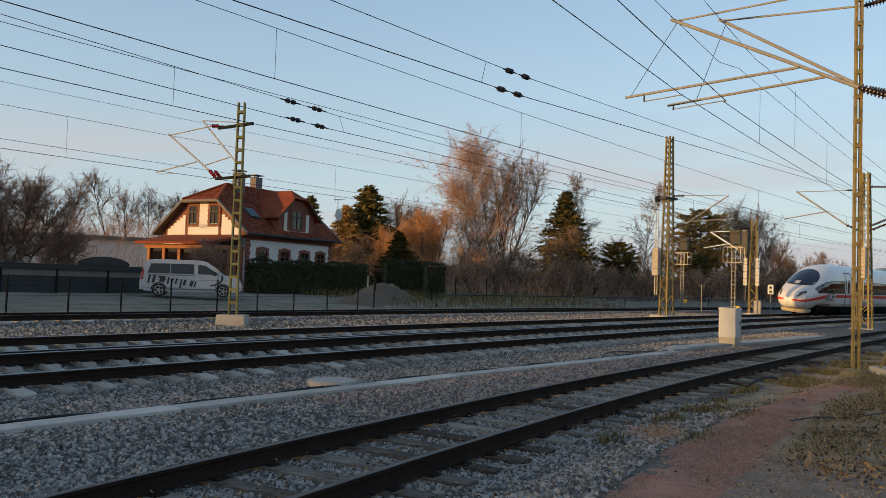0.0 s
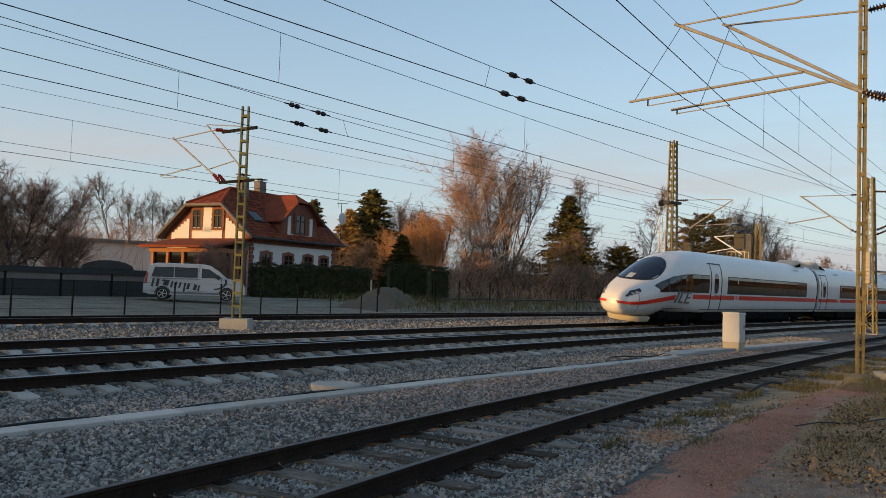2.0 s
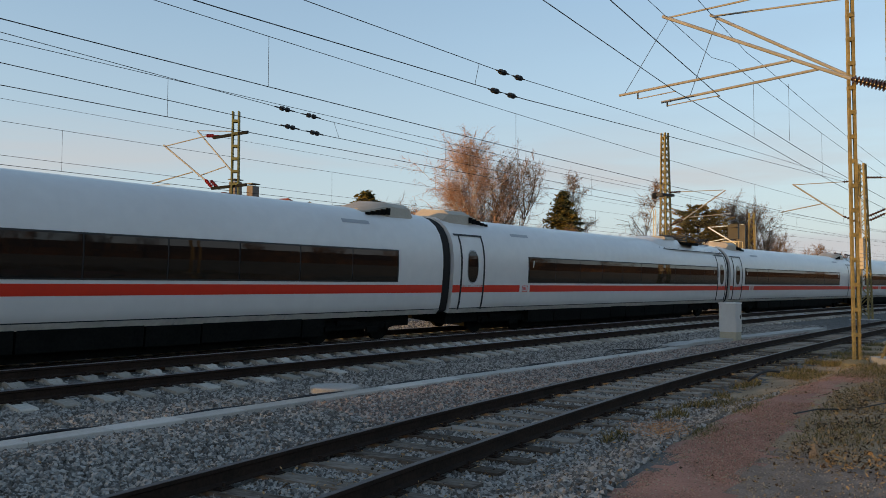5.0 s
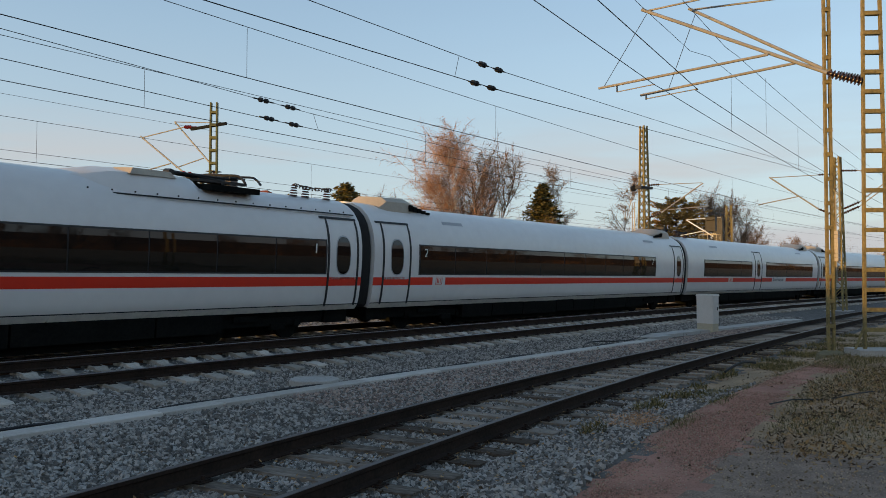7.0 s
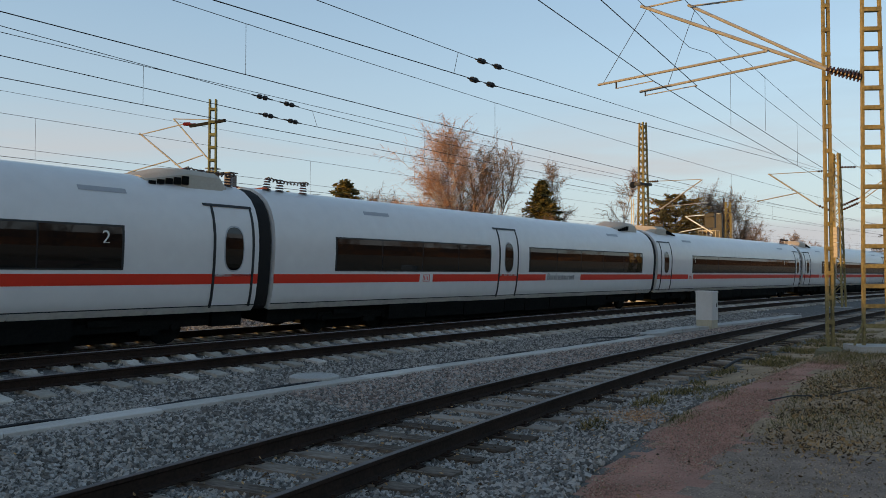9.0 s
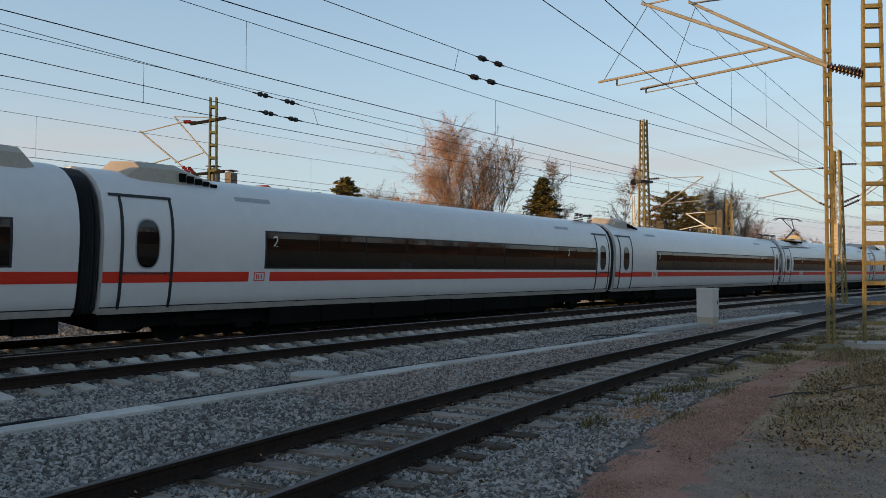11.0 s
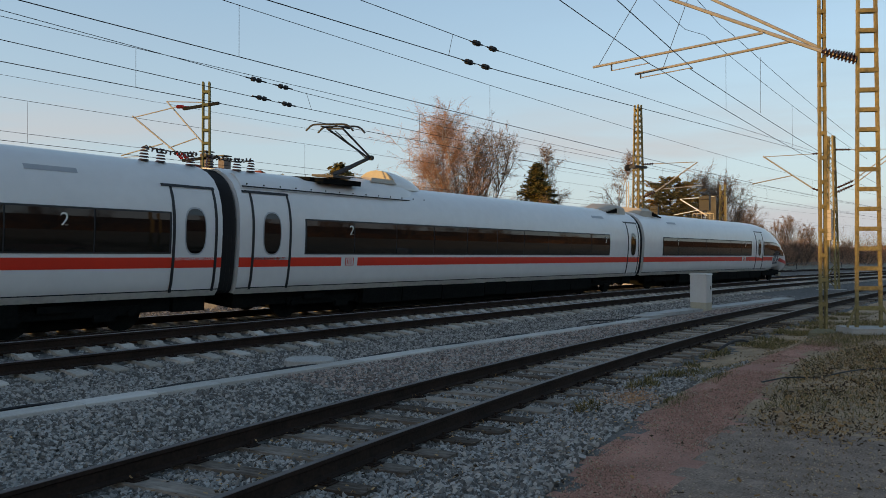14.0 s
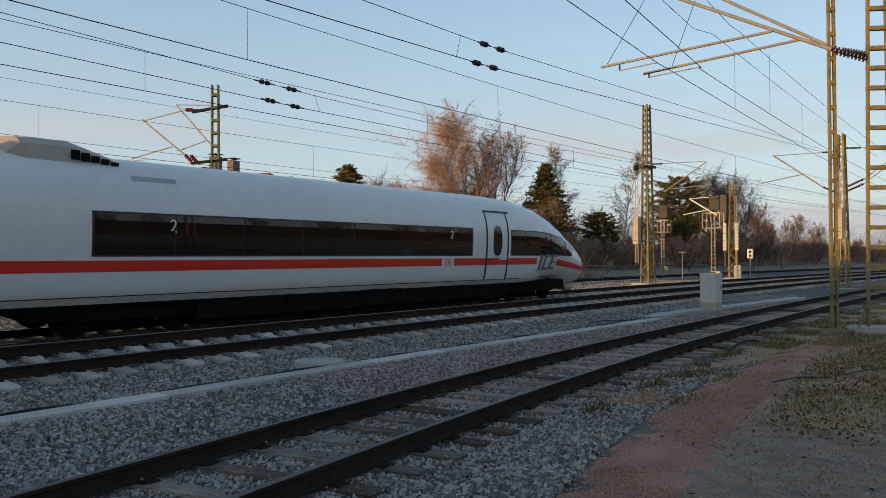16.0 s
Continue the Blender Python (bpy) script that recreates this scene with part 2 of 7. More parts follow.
# ---- building blocks ----
class Shape:
    """Collects vertices and faces of one mesh."""

    def __init__(self):
        self.v, self.f = [], []

    def add(self, verts, faces):
        n = len(self.v)
        self.v += [tuple(p) for p in verts]
        self.f += [tuple(i + n for i in f) for f in faces]
        return self

    def box(self, c, s, m=None, taper=1.0):
        x, y, z = (k / 2 for k in s)
        pts = [Vector((i * x * (taper if k > 0 else 1), j * y * (taper if k > 0 else 1), k * z)) for k in (-1, 1) for j in (-1, 1) for i in (-1, 1)]
        pts = [(m @ p if m else p) + Vector(c) for p in pts]
        return self.add(pts, [(0, 2, 3, 1), (4, 5, 7, 6), (0, 1, 5, 4), (2, 6, 7, 3), (0, 4, 6, 2), (1, 3, 7, 5)])

    def tube(self, p, q, r, r2=None, n=6, caps=True):
        p, q = Vector(p), Vector(q)
        d = q - p
        if d.length < 1e-6:
            return self
        u = d.orthogonal().normalized()
        w = d.normalized().cross(u)
        r2 = r if r2 is None else r2
        ring = lambda c, k: [c + u * (k * math.cos(2 * math.pi * i / n)) + w * (k * math.sin(2 * math.pi * i / n)) for i in range(n)]
        fs = [(i, (i + 1) % n, n + (i + 1) % n, n + i) for i in range(n)]
        if caps:
            fs += [tuple(range(n - 1, -1, -1)), tuple(range(n, 2 * n))]
        return self.add(ring(p, r) + ring(q, r2), fs)

    def path(self, pts, r, n=5):
        pts = [Vector(p) for p in pts]
        rings = []
        u = (pts[1] - pts[0]).orthogonal().normalized()
        for i, p in enumerate(pts):
            d = (pts[min(i + 1, len(pts) - 1)] - pts[max(i - 1, 0)]).normalized()
            u = (u - d * u.dot(d)).normalized()
            w = d.cross(u)
            rings.append([p + u * (r * math.cos(2 * math.pi * k / n)) + w * (r * math.sin(2 * math.pi * k / n)) for k in range(n)])
        return self.loft(rings)

    def lathe(self, p, q, table, n=12):
        """A turned body from p to q; table: (share of the length, radius)."""
        p, q = Vector(p), Vector(q)
        d = (q - p).normalized()
        u = d.orthogonal().normalized()
        w = d.cross(u)
        return self.loft([[p.lerp(q, k) + u * (r * math.cos(2 * math.pi * i / n)) + w * (r * math.sin(2 * math.pi * i / n)) for i in range(n)] for k, r in table])

    def loft(self, rings, closed=True, caps=True):
        k = len(rings[0])
        vs = [p for r in rings for p in r]
        fs = []
        for j in range(len(rings) - 1):
            for i in range(k if closed else k - 1):
                a, b = j * k + i, j * k + (i + 1) % k
                fs.append((a, b, b + k, a + k))
        if caps and closed:
            fs += [tuple(range(k - 1, -1, -1)), tuple(range((len(rings) - 1) * k, len(rings) * k))]
        return self.add(vs, fs)

    def mesh(self, name, mat, smooth=False):
        me = bpy.data.meshes.new(name)
        me.from_pydata(self.v, [], self.f)
        me.materials.append(mat)
        if smooth:
            me.shade_smooth()
            me.set_sharp_from_angle(angle=radians(40))
        me.update()
        return me


def part(name, shape, mat, parent, label="", smooth=False, m=None):
    """Links one mesh as one part of a thing (or of a part)."""
    ob = new(name, shape.mesh(name, mat, smooth) if isinstance(shape, Shape) else shape)
    ob.parent = parent
    if m is not None:
        ob.matrix_basis = m
    return tagged(ob, label)


def thing(name, m, label, category, group="", kind=""):
    ob = new(name)
    ob.empty_display_size = 0.2
    ob.matrix_basis = m
    return tagged(ob, label, category, group, kind)


def solid(name, shape, mat, label, category, group="", kind="", m=None, smooth=False):
    ob = new(name, shape.mesh(name, mat, smooth))
    if m is not None:
        ob.matrix_basis = m
    return tagged(ob, label, category, group, kind)


def lerp(table, x):
    return float(np.interp(x, [p[0] for p in table], [p[1] for p in table]))


# ---- the lines of the place ----
TRACK_Y, CURVE, CANT = 16.98, 0.00159, 0.0956     # main line: distance, 1/radius, tilt in radians
RADIUS = 1 / CURVE
A_OFF, A_Z, C_OFF, C_Z = -4.25, 0.093, 9.55, 0.10


def along(s, off=0.0, z=0.0):
    """A point beside the main line, s metres along it, off metres beyond it."""
    return Vector(((RADIUS + off) * math.sin(s * CURVE), TRACK_Y - RADIUS + (RADIUS + off) * math.cos(s * CURVE), z))


def offset_of(x, y):
    return math.hypot(x, y - TRACK_Y + RADIUS) - RADIUS


def siding_y(x):
    return 6.22 - (0.0040 * (18 - x) ** 2 if x < 18 else 0.00085 * (x - 18) ** 2)


def siding_turn(x):
    return math.atan(0.0080 * (18 - x) if x < 18 else -0.0017 * (x - 18))


def trough_y(x):
    return lerp([(-15, 9.6), (4.3, 9.25), (12.6, 9.0), (16.7, 8.72), (21, 8.45), (27, 8.2), (34, 7.75), (60, 6.9)], x)


PROFILE = [(-60, -0.25), (-16, -0.22), (-13.6, -0.24), (-12.9, -0.42), (-9.6, -0.42), (-8.6, -0.28), (-6.8, -0.28), (-5.75, -0.29), (-5.5, -0.275),
           (-3.0, -0.045), (-2.6, -0.08), (-1.7, -0.33), (-1.35, -0.365), (1.35, -0.115), (2.0, -0.15), (3.6, -0.2), (7.6, -0.2), (8.2, -0.135), (10.9, -0.135),
           (11.6, -0.2), (13.5, -0.12), (18, 0.2), (24, 0.42), (60, 0.5), (700, 1.0)]


def ground_z(x, y):
    return lerp(PROFILE, offset_of(x, y))


# ---- ground ----
def path_left(x):
    return lerp([(2, 1.9), (6.5, 2.85), (8.6, 3.13), (11.4, 3.35), (14.7, 3.35), (18, 3.0), (24, 1.5)], x)


def path_right(x):
    return lerp([(2, 1.7), (4, 1.75), (7.3, 2.15), (11.1, 2.5), (14, 2.75), (18, 2.3), (24, 0.9)], x)


def ground_kind(x, y):
    w = noise.noise(Vector((x * 0.9, y * 0.9, 3.1))) * 0.35 + noise.noise(Vector((x * 3, y * 3, 7.7))) * 0.12
    w += 0.22 * (hash((round(x * 50), round(y * 50))) % 1000 / 1000 - 0.5) if x < 26 else 0
    o = offset_of(x, y)
    if o > 11.9 + w:
        return 5 if o < 14 + 3 * w else 4
    if y > siding_y(x) - 1.55 + w or y < -60:
        return 0
    if y > path_left(x) + w:
        return 0 if x < 8.2 + 3 * w else 1
    if y > path_right(x) + 0.6 * w and x < 17.5 + 3 * w:
        return 2
    if x < 7.6 + 2 * w + 0.6 * y or (x < 14 and y < 0.6 + w):
        return 3
    return 1


def build_ground():
    xs = np.concatenate([np.linspace(-1500, -60, 8), np.arange(-40, -2, 3), np.arange(0, 3, 0.3), np.arange(3, 20, 0.14), np.arange(20, 26, 0.3), np.arange(26, 60, 0.8), np.arange(60, 150, 3), np.arange(150, 330, 10), np.linspace(340, 1800, 8)])
    ys = np.concatenate([np.linspace(-1500, -100, 6), np.arange(-80, -4, 6), np.arange(-4, 0, 0.3), np.arange(0, 5, 0.14), np.arange(5, 34, 0.3), np.arange(34, 90, 3), np.linspace(95, 1800, 10)])
    vs = []
    for y in ys:
        for x in xs:
            z = ground_z(x, y)
            z += noise.noise(Vector((x * 0.6, y * 0.6, 0))) * 0.025 + noise.noise(Vector((x * 2.3, y * 2.3, 5))) * 0.012
            d = abs(y - siding_y(x))
            if -10 < x < 90 and d > 1.7 and y < siding_y(x):
                z += 0.10 * min(1, (d - 1.7) / 1.2)
            vs.append((x, y, z))
    nx, ny = len(xs), len(ys)
    fs = [(j * nx + i, j * nx + i + 1, (j + 1) * nx + i + 1, (j + 1) * nx + i) for j in range(ny - 1) for i in range(nx - 1)]
    sh = Shape().add(vs, fs)
    me = sh.mesh("ground", M_BALLAST)
    for m in (M_EARTH, M_REDPATH, M_ASPHALT, M_FROST, M_EARTH):
        me.materials.append(m)
    for p in me.polygons:
        c = p.center
        p.material_index = ground_kind(c.x, c.y)
    me.shade_smooth()
    tagged(new("ground", me), "railway ground of grey ballast, bare earth and frosted meadow", "ground", kind="structure")


build_ground()


# ---- tracks ----
def rail_ring(head=True):
    p = [(-0.07, -0.172), (0.07, -0.172), (0.07, -0.158), (0.012, -0.14), (0.010, -0.05), (0.036, -0.035), (0.036, -0.003), (-0.036, -0.003), (-0.036, -0.035), (-0.010, -0.05), (-0.012, -0.14), (-0.07, -0.158)]
    return p


def sweep(places, ring):
    """places: matrices along the way; ring: points across it (y, z)."""
    sh = Shape()
    sh.loft([[m @ Vector((0, y, z)) for y, z in ring] for m in places])
    return sh


def main_pose(s, off=0.0, z=0.0, tilt=CANT):
    p = along(s, off, z)
    return Matrix.Translation(p) @ Matrix.Rotation(-s * CURVE, 4, "Z") @ Matrix.Rotation(tilt, 4, "X")


def siding_pose(x, z=-0.18):
    return Matrix.Translation((x, siding_y(x), z)) @ Matrix.Rotation(siding_turn(x), 4, "Z")


def concrete_sleeper():
    sh = Shape()
    ring = lambda y, w, t: [(-w, y, -0.40), (w, y, -0.40), (w * 0.86, y, t), (-w * 0.86, y, t)]
    sh.loft([ring(-1.3, 0.15, -0.20), ring(-1.27, 0.15, -0.178), ring(-0.5, 0.15, -0.176), ring(-0.42, 0.13, -0.215), ring(0.42, 0.13, -0.215), ring(0.5, 0.15, -0.176), ring(1.27, 0.15, -0.178), ring(1.3, 0.15, -0.20)])
    return sh.mesh("sleeper", M_SLEEPER)


def wooden_sleeper(k):
    rnd = random.Random(k)
    sh = Shape()
    ring = lambda y: [(-0.125 + rnd.uniform(-0.012, 0.012), y, -0.33), (0.125 + rnd.uniform(-0.012, 0.012), y, -0.33), (0.12 + rnd.uniform(-0.012, 0.012), y, -0.176 - rnd.uniform(0, 0.012)), (0.0, y, -0.17 - rnd.uniform(0, 0.02)), (-0.12 + rnd.uniform(-0.01, 0.01), y, -0.176 - rnd.uniform(0, 0.012))]
    sh.loft([ring(-1.3 + 2.6 * i / 5 + (rnd.uniform(-0.03, 0.03) if i in (0, 5) else 0)) for i in range(6)])
    return sh.mesh("sleeper", M_WOOD)


def fastener():
    sh = Shape()
    for y in (-1, 1):
        sh.box((0, y * 0.12, -0.165), (0.11, 0.06, 0.022)).tube((0, y * 0.12, -0.16), (0, y * 0.12, -0.118), 0.02, n=6)
    sh.box((0, 0, -0.174), (0.16, 0.34, 0.012))
    return sh.mesh("fastener", M_RAIL)


def build_track(name, label, places, sleepers, poses, clip_near, top=None):
    tr = thing(name, Matrix(), label, "railway track", kind="structure")
    for side in (-0.7535, 0.7535):
        ring = [(y + side, z) for y, z in rail_ring()]
        rail = part("rail", sweep(places, ring), M_RAIL, tr, "rust-brown steel rail", smooth=False)
        part("running_face", sweep(places, [(side - 0.034, -0.0028), (side + 0.034, -0.0028), (side + 0.03, 0.0012), (side - 0.03, 0.0012)]), top or M_RAILTOP, rail, "worn running surface")
    clip = fastener()
    for i, m in enumerate(poses):
        part("sleeper", sleepers[i % len(sleepers)], None, tr, m=m)
        if i < clip_near:
            for side in (-0.7535, 0.7535):
                part("rail_fastener", clip, None, tr, m=m @ Matrix.Translation((0, side, 0)))
    return tr


CONC = concrete_sleeper()
fan = lambda off, z, tilt: [main_pose(s, off, z, tilt) for s in list(range(-60, 0, 10)) + list(range(0, 100, 4)) + list(range(100, 330, 12))]
build_track("track_1", "canted main-line track with concrete sleepers in grey ballast", fan(A_OFF, A_Z, CANT * 0.97), [CONC], [main_pose(3.2 + 0.63 * i, A_OFF, A_Z, CANT * 0.97) for i in range(140)], 60)
build_track("track_2", "canted main-line track that carries the train, concrete sleepers", fan(0, 0, CANT), [CONC], [main_pose(5.1 + 0.63 * i) for i in range(130)], 0)
build_track("track_3", "farther straight-lying track on concrete sleepers", fan(C_OFF, C_Z, 0), [CONC], [main_pose(9 + 0.65 * i, C_OFF, C_Z, 0) for i in range(90)], 0)
build_track("track_4", "old siding with weathered wooden sleepers and rusty rails", [siding_pose(x) for x in list(range(-14, 60, 2)) + list(range(60, 180, 8))], [wooden_sleeper(k) for k in range(7)], [siding_pose(1.0 + 0.66 * i + 0.05 * math.sin(i * 7.3)) for i in range(75)], 34, M_OLDTOP)
# a discarded rail beside the inner rail of the near main track
solid("discarded_rail", sweep([main_pose(s, A_OFF + 0.93, A_Z - 0.03, 0.09) for s in np.arange(-6, 15.5, 1.5)], rail_ring()), M_RUST, "rust-red spare rail laid along the main track", "rail")


# ---- ballast ----
def stones(name, n, where, size, mat, label, seed, lift=0.3):
    rng = np.random.default_rng(seed)
    base = np.array([(-1, -1, -0.6), (1, -1, -0.6), (1, 1, -0.6), (-1, 1, -0.6), (-0.7, -0.7, 0.6), (0.7, -0.7, 0.6), (0.7, 0.7, 0.6), (-0.7, 0.7, 0.6)], float)
    quads = np.array([(4, 5, 6, 7), (0, 1, 5, 4), (1, 2, 6, 5), (2, 3, 7, 6), (3, 0, 4, 7)])
    pts = where(rng, n)
    n = len(pts)
    z = np.array([ground_z(x, y) + (0.10 * min(1, max(0, (abs(y - siding_y(x)) - 1.7) / 1.2)) if y < siding_y(x) - 1.7 else 0) for x, y in pts])
    r = rng.uniform(size * 0.55, size * 1.3, (n, 1, 1)) * rng.uniform(0.7, 1.25, (n, 1, 3)) / 2
    v = base[None] * r * rng.uniform(0.65, 1.2, (n, 8, 3))
    q = rng.normal(size=(n, 4))
    q /= np.linalg.norm(q, axis=1, keepdims=True)
    w, x, y, zz = q.T
    rot = np.stack([1 - 2 * (y * y + zz * zz), 2 * (x * y - w * zz), 2 * (x * zz + w * y), 2 * (x * y + w * zz), 1 - 2 * (x * x + zz * zz), 2 * (y * zz - w * x), 2 * (x * zz - w * y), 2 * (y * zz + w * x), 1 - 2 * (x * x + y * y)], 1).reshape(n, 3, 3)
    v = np.einsum("nij,nkj->nki", rot, v)
    v += np.concatenate([pts, (z + lift * size * rng.uniform(0.0, 1.4, n))[:, None]], 1)[:, None, :]
    faces = np.concatenate([quads, [(3, 2, 1, 0)]])
    f = (faces[None] + (np.arange(n) * 8)[:, None, None]).reshape(-1, 4)
    me = bpy.data.meshes.new(name)
    me.from_pydata(v.reshape(-1, 3).tolist(), [], f.tolist())
    me.materials.append(mat)
    tagged(new(name, me), label, "ballast", kind="stuff")


def zone(x0, x1, lo, hi, power=1.6):
    """Random places between two lines lo(x), hi(x), thicker near x0."""
    def pick(rng, n):
        x = x0 + (x1 - x0) * rng.uniform(size=n) ** power
        a, b = np.array([lo(k) for k in x]), np.array([hi(k) for k in x])
        return np.stack([x, a + (b - a) * rng.uniform(size=n)], 1)
    return pick


tk = lambda off: (lambda x: TRACK_Y - CURVE / 2 * x * x + off)
stones("ballast_stones", 46000, zone(1.8, 26, lambda x: siding_y(x) + 0.85, lambda x: trough_y(x) - 0.2, 2.0), 0.05, M_STONE, "loose grey crushed stone between siding and cable trough", 1)
stones("ballast_stones", 23000, zone(2.5, 24, lambda x: siding_y(x) - 0.68, lambda x: siding_y(x) + 0.68, 1.8), 0.048, M_STONE, "loose grey crushed stone between the siding rails", 2, 0.3)
stones("ballast_stones", 24000, zone(3.0, 14, lambda x: max(path_left(x) + 0.1, siding_y(x) - 2.6 - 0.1 * x), lambda x: siding_y(x) - 0.8, 1.4), 0.05, M_STONE, "loose grey crushed stone beside the siding", 3)
stones("ballast_stones", 30000, zone(3.0, 40, lambda x: trough_y(x) + 0.25, lambda x: TRACK_Y - CURVE / 2 * x * x + A_OFF - 0.8, 1.7), 0.05, M_STONE, "grey crushed stone shoulder of the main track", 4)
stones("ballast_stones", 9000, zone(5.0, 40, tk(A_OFF - 0.7), tk(A_OFF + 0.7), 1.5), 0.06, M_STONE, "grey crushed stone between concrete sleepers", 5, -0.45)
stones("ballast_stones", 16000, zone(8.0, 60, tk(1.2), tk(8.5), 1.4), 0.07, M_STONE, "grey crushed stone between the far tracks", 6)
# the sunlit strip of ballast, laid as pinker stones
stones("red_gravel", 14000, zone(8.5, 34, lambda x: siding_y(x) + 0.9, lambda x: trough_y(x) - 0.2, 1.2), 0.05, M_SUNGRAVEL, "crushed stone along the siding, pink of the low sun put into its colour", 7, 0.5)


# ---- cable trough ----
def build_trough():
    tr = thing("cable_trough", Matrix(), "narrow concrete cable trough with pale lids in the ballast", "cable trough")
    lid = Shape()
    lid.loft([[(x, y, z) for y, z in ((-0.17, -0.05), (0.17, -0.05), (0.17, 0.035), (0.155, 0.045), (-0.155, 0.045), (-0.17, 0.035))] for x in (-0.495, 0.495)])
    me = lid.mesh("lid", M_TROUGH)
    for i in range(26):
        x = -3 + i
        t = math.atan2(trough_y(x + 0.5) - trough_y(x - 0.5), 1)
        part("lid", me, None, tr, m=Matrix.Translation((x, trough_y(x), ground_z(x, trough_y(x)) + 0.03)) @ Matrix.Rotation(t, 4, "Z") @ Matrix.Rotation(0.012 * math.sin(i * 5.1), 4, "X"))
    wide = Shape().loft([[(x, y, z) for y, z in ((-0.3, -0.05), (0.3, -0.05), (0.3, 0.05), (-0.3, 0.05))] for x in (-0.62, 0.62)]).mesh("slab", M_CONCRETE)
    for i in range(11):
        x = 23.2 + i * 1.26
        y = lerp([(22, 8.55), (24.6, 8.75), (29.5, 8.05), (36, 7.4)], x)
        part("slab", wide, None, tr, m=Matrix.Translation((x, y, ground_z(x, y) + 0.06)) @ Matrix.Rotation(-0.12 + 0.05 * math.sin(i * 3.3), 4, "Z"))
    black = Shape().path([(x, trough_y(x) + 0.2 + 0.05 * math.sin(x * 1.7), ground_z(x, trough_y(x)) + 0.06 + 0.02 * math.sin(x * 2.9)) for x in np.arange(-2, 24, 0.5)], 0.022, 6)
    solid("black_cable", black, M_RUBBER, "black cable lying along the concrete trough", "cable")
    loop = Shape().path([(19 + 0.5 * i, 8.95 + 0.25 * math.sin(i * 0.8), -0.22 + 0.05 * abs(math.sin(i * 0.7))) for i in range(16)], 0.018, 6)
    solid("black_cable", loop, M_RUBBER, "loose black cable loops beside the trough", "cable")
    cover = Shape()
    ring = lambda r, z: [(9.9 + r * math.cos(a) * 1.0, 9.62 + r * math.sin(a), z) for a in np.linspace(0, 2 * math.pi, 25)[:-1]]
    cover.loft([ring(0.42, -0.3), ring(0.42, -0.17), ring(0.40, -0.155), ring(0.30, -0.15), ring(0.29, -0.158)])
    solid("manhole_cover", cover, M_CONCRETE, "round pale concrete shaft cover beside the trough", "manhole cover")


build_trough()


# ---- the train ----
SECTION = [(0.0, 0.80), (1.30, 0.80), (1.40, 0.90), (1.45, 1.15), (1.472, 1.5), (1.475, 1.9), (1.465, 2.3), (1.43, 2.65), (1.35, 3.0), (1.22, 3.3), (1.02, 3.55), (0.75, 3.73), (0.4, 3.85), (0.0, 3.89)]
GAP, END = 24.775, 25.85
NOSE_TOP = [(0, 1.25), (0.08, 1.5), (0.3, 1.72), (0.8, 2.02), (1.5, 2.36), (2.2, 2.68), (3.0, 3.03), (3.8, 3.34), (4.6, 3.58), (5.5, 3.75), (6.6, 3.85), (8, 3.89)]
NOSE_LOW = [(0, 0.85), (0.1, 0.66), (0.35, 0.55), (1.0, 0.47), (2.0, 0.47), (2.7, 0.52), (3.1, 0.74), (4, 0.80)]
NOSE_WIDE = [(0, 0.30), (0.08, 0.55), (0.3, 0.78), (0.8, 1.0), (1.5, 1.17), (2.5, 1.31), (3.5, 1.40), (4.5, 1.45), (5.5, 1.475)]


def hull(d, i):
    """Point i of the section, d metres behind the nose tip: (half width, height)."""
    w, z = SECTION[i]
    if d >= 8:
        return w, z
    low, top, wide = lerp(NOSE_LOW, d), lerp(NOSE_TOP, d), lerp(NOSE_WIDE, d)
    k = (z - 0.80) / 3.09
    a = k * math.pi - math.pi / 2
    round_w, round_z = math.cos(a) ** 0.75, (math.sin(a) + 1) / 2
    b = max(0, 1 - d / 5.5) ** 0.8
    w2 = (w / 1.475) * (1 - b) + (round_w if 0 < i < len(SECTION) - 1 else 0) * b
    z2 = k * (1 - b) + round_z * b
    return w2 * wide, low + z2 * (top - low)


def side_w(d, z):
    """Half width of the body at height z, d metres behind the nose."""
    pts = [hull(d, i) for i in range(1, len(SECTION))]
    return float(np.interp(z, [p[1] for p in pts], [p[0] for p in pts]))


class Car:
    """Measures of one carriage: x0..x1 in its own space; nose at x0 for an end car."""

    def __init__(self, ob, x0, x1, nose):
        self.ob, self.x0, self.x1, self.nose = ob, x0, x1, nose

    def w(self, x, z):
        return side_w(x - self.x0 if self.nose else 99, z)

    def patch(self, sh, xs, lo, hi, out=0.006, rows=5, side=-1):
        """A skin over the side between the heights lo(x) and hi(x)."""
        lo_f, hi_f = (lo if callable(lo) else lambda x: lo), (hi if callable(hi) else lambda x: hi)
        grid = []
        for x in xs:
            a, b = lo_f(x), hi_f(x)
            col = []
            for j in range(rows + 1):
                z = a + (b - a) * j / rows
                col.append((x, side * (self.w(x, z) + out), z))
            inner = [(p[0], p[1] - side * 0.02, p[2]) for p in reversed(col)]
            grid.append(col + inner)
        sh.loft(grid)
        return sh


def body_rings(xs, nose, x0):
    rings = []
    n = len(SECTION)
    for x in xs:
        pts = [hull(x - x0 if nose else 99, i) for i in range(n)]
        rings.append([(x, -w, z) for w, z in pts[1:]] + [(x, w, z) for w, z in reversed(pts[1:-1])])
    return rings


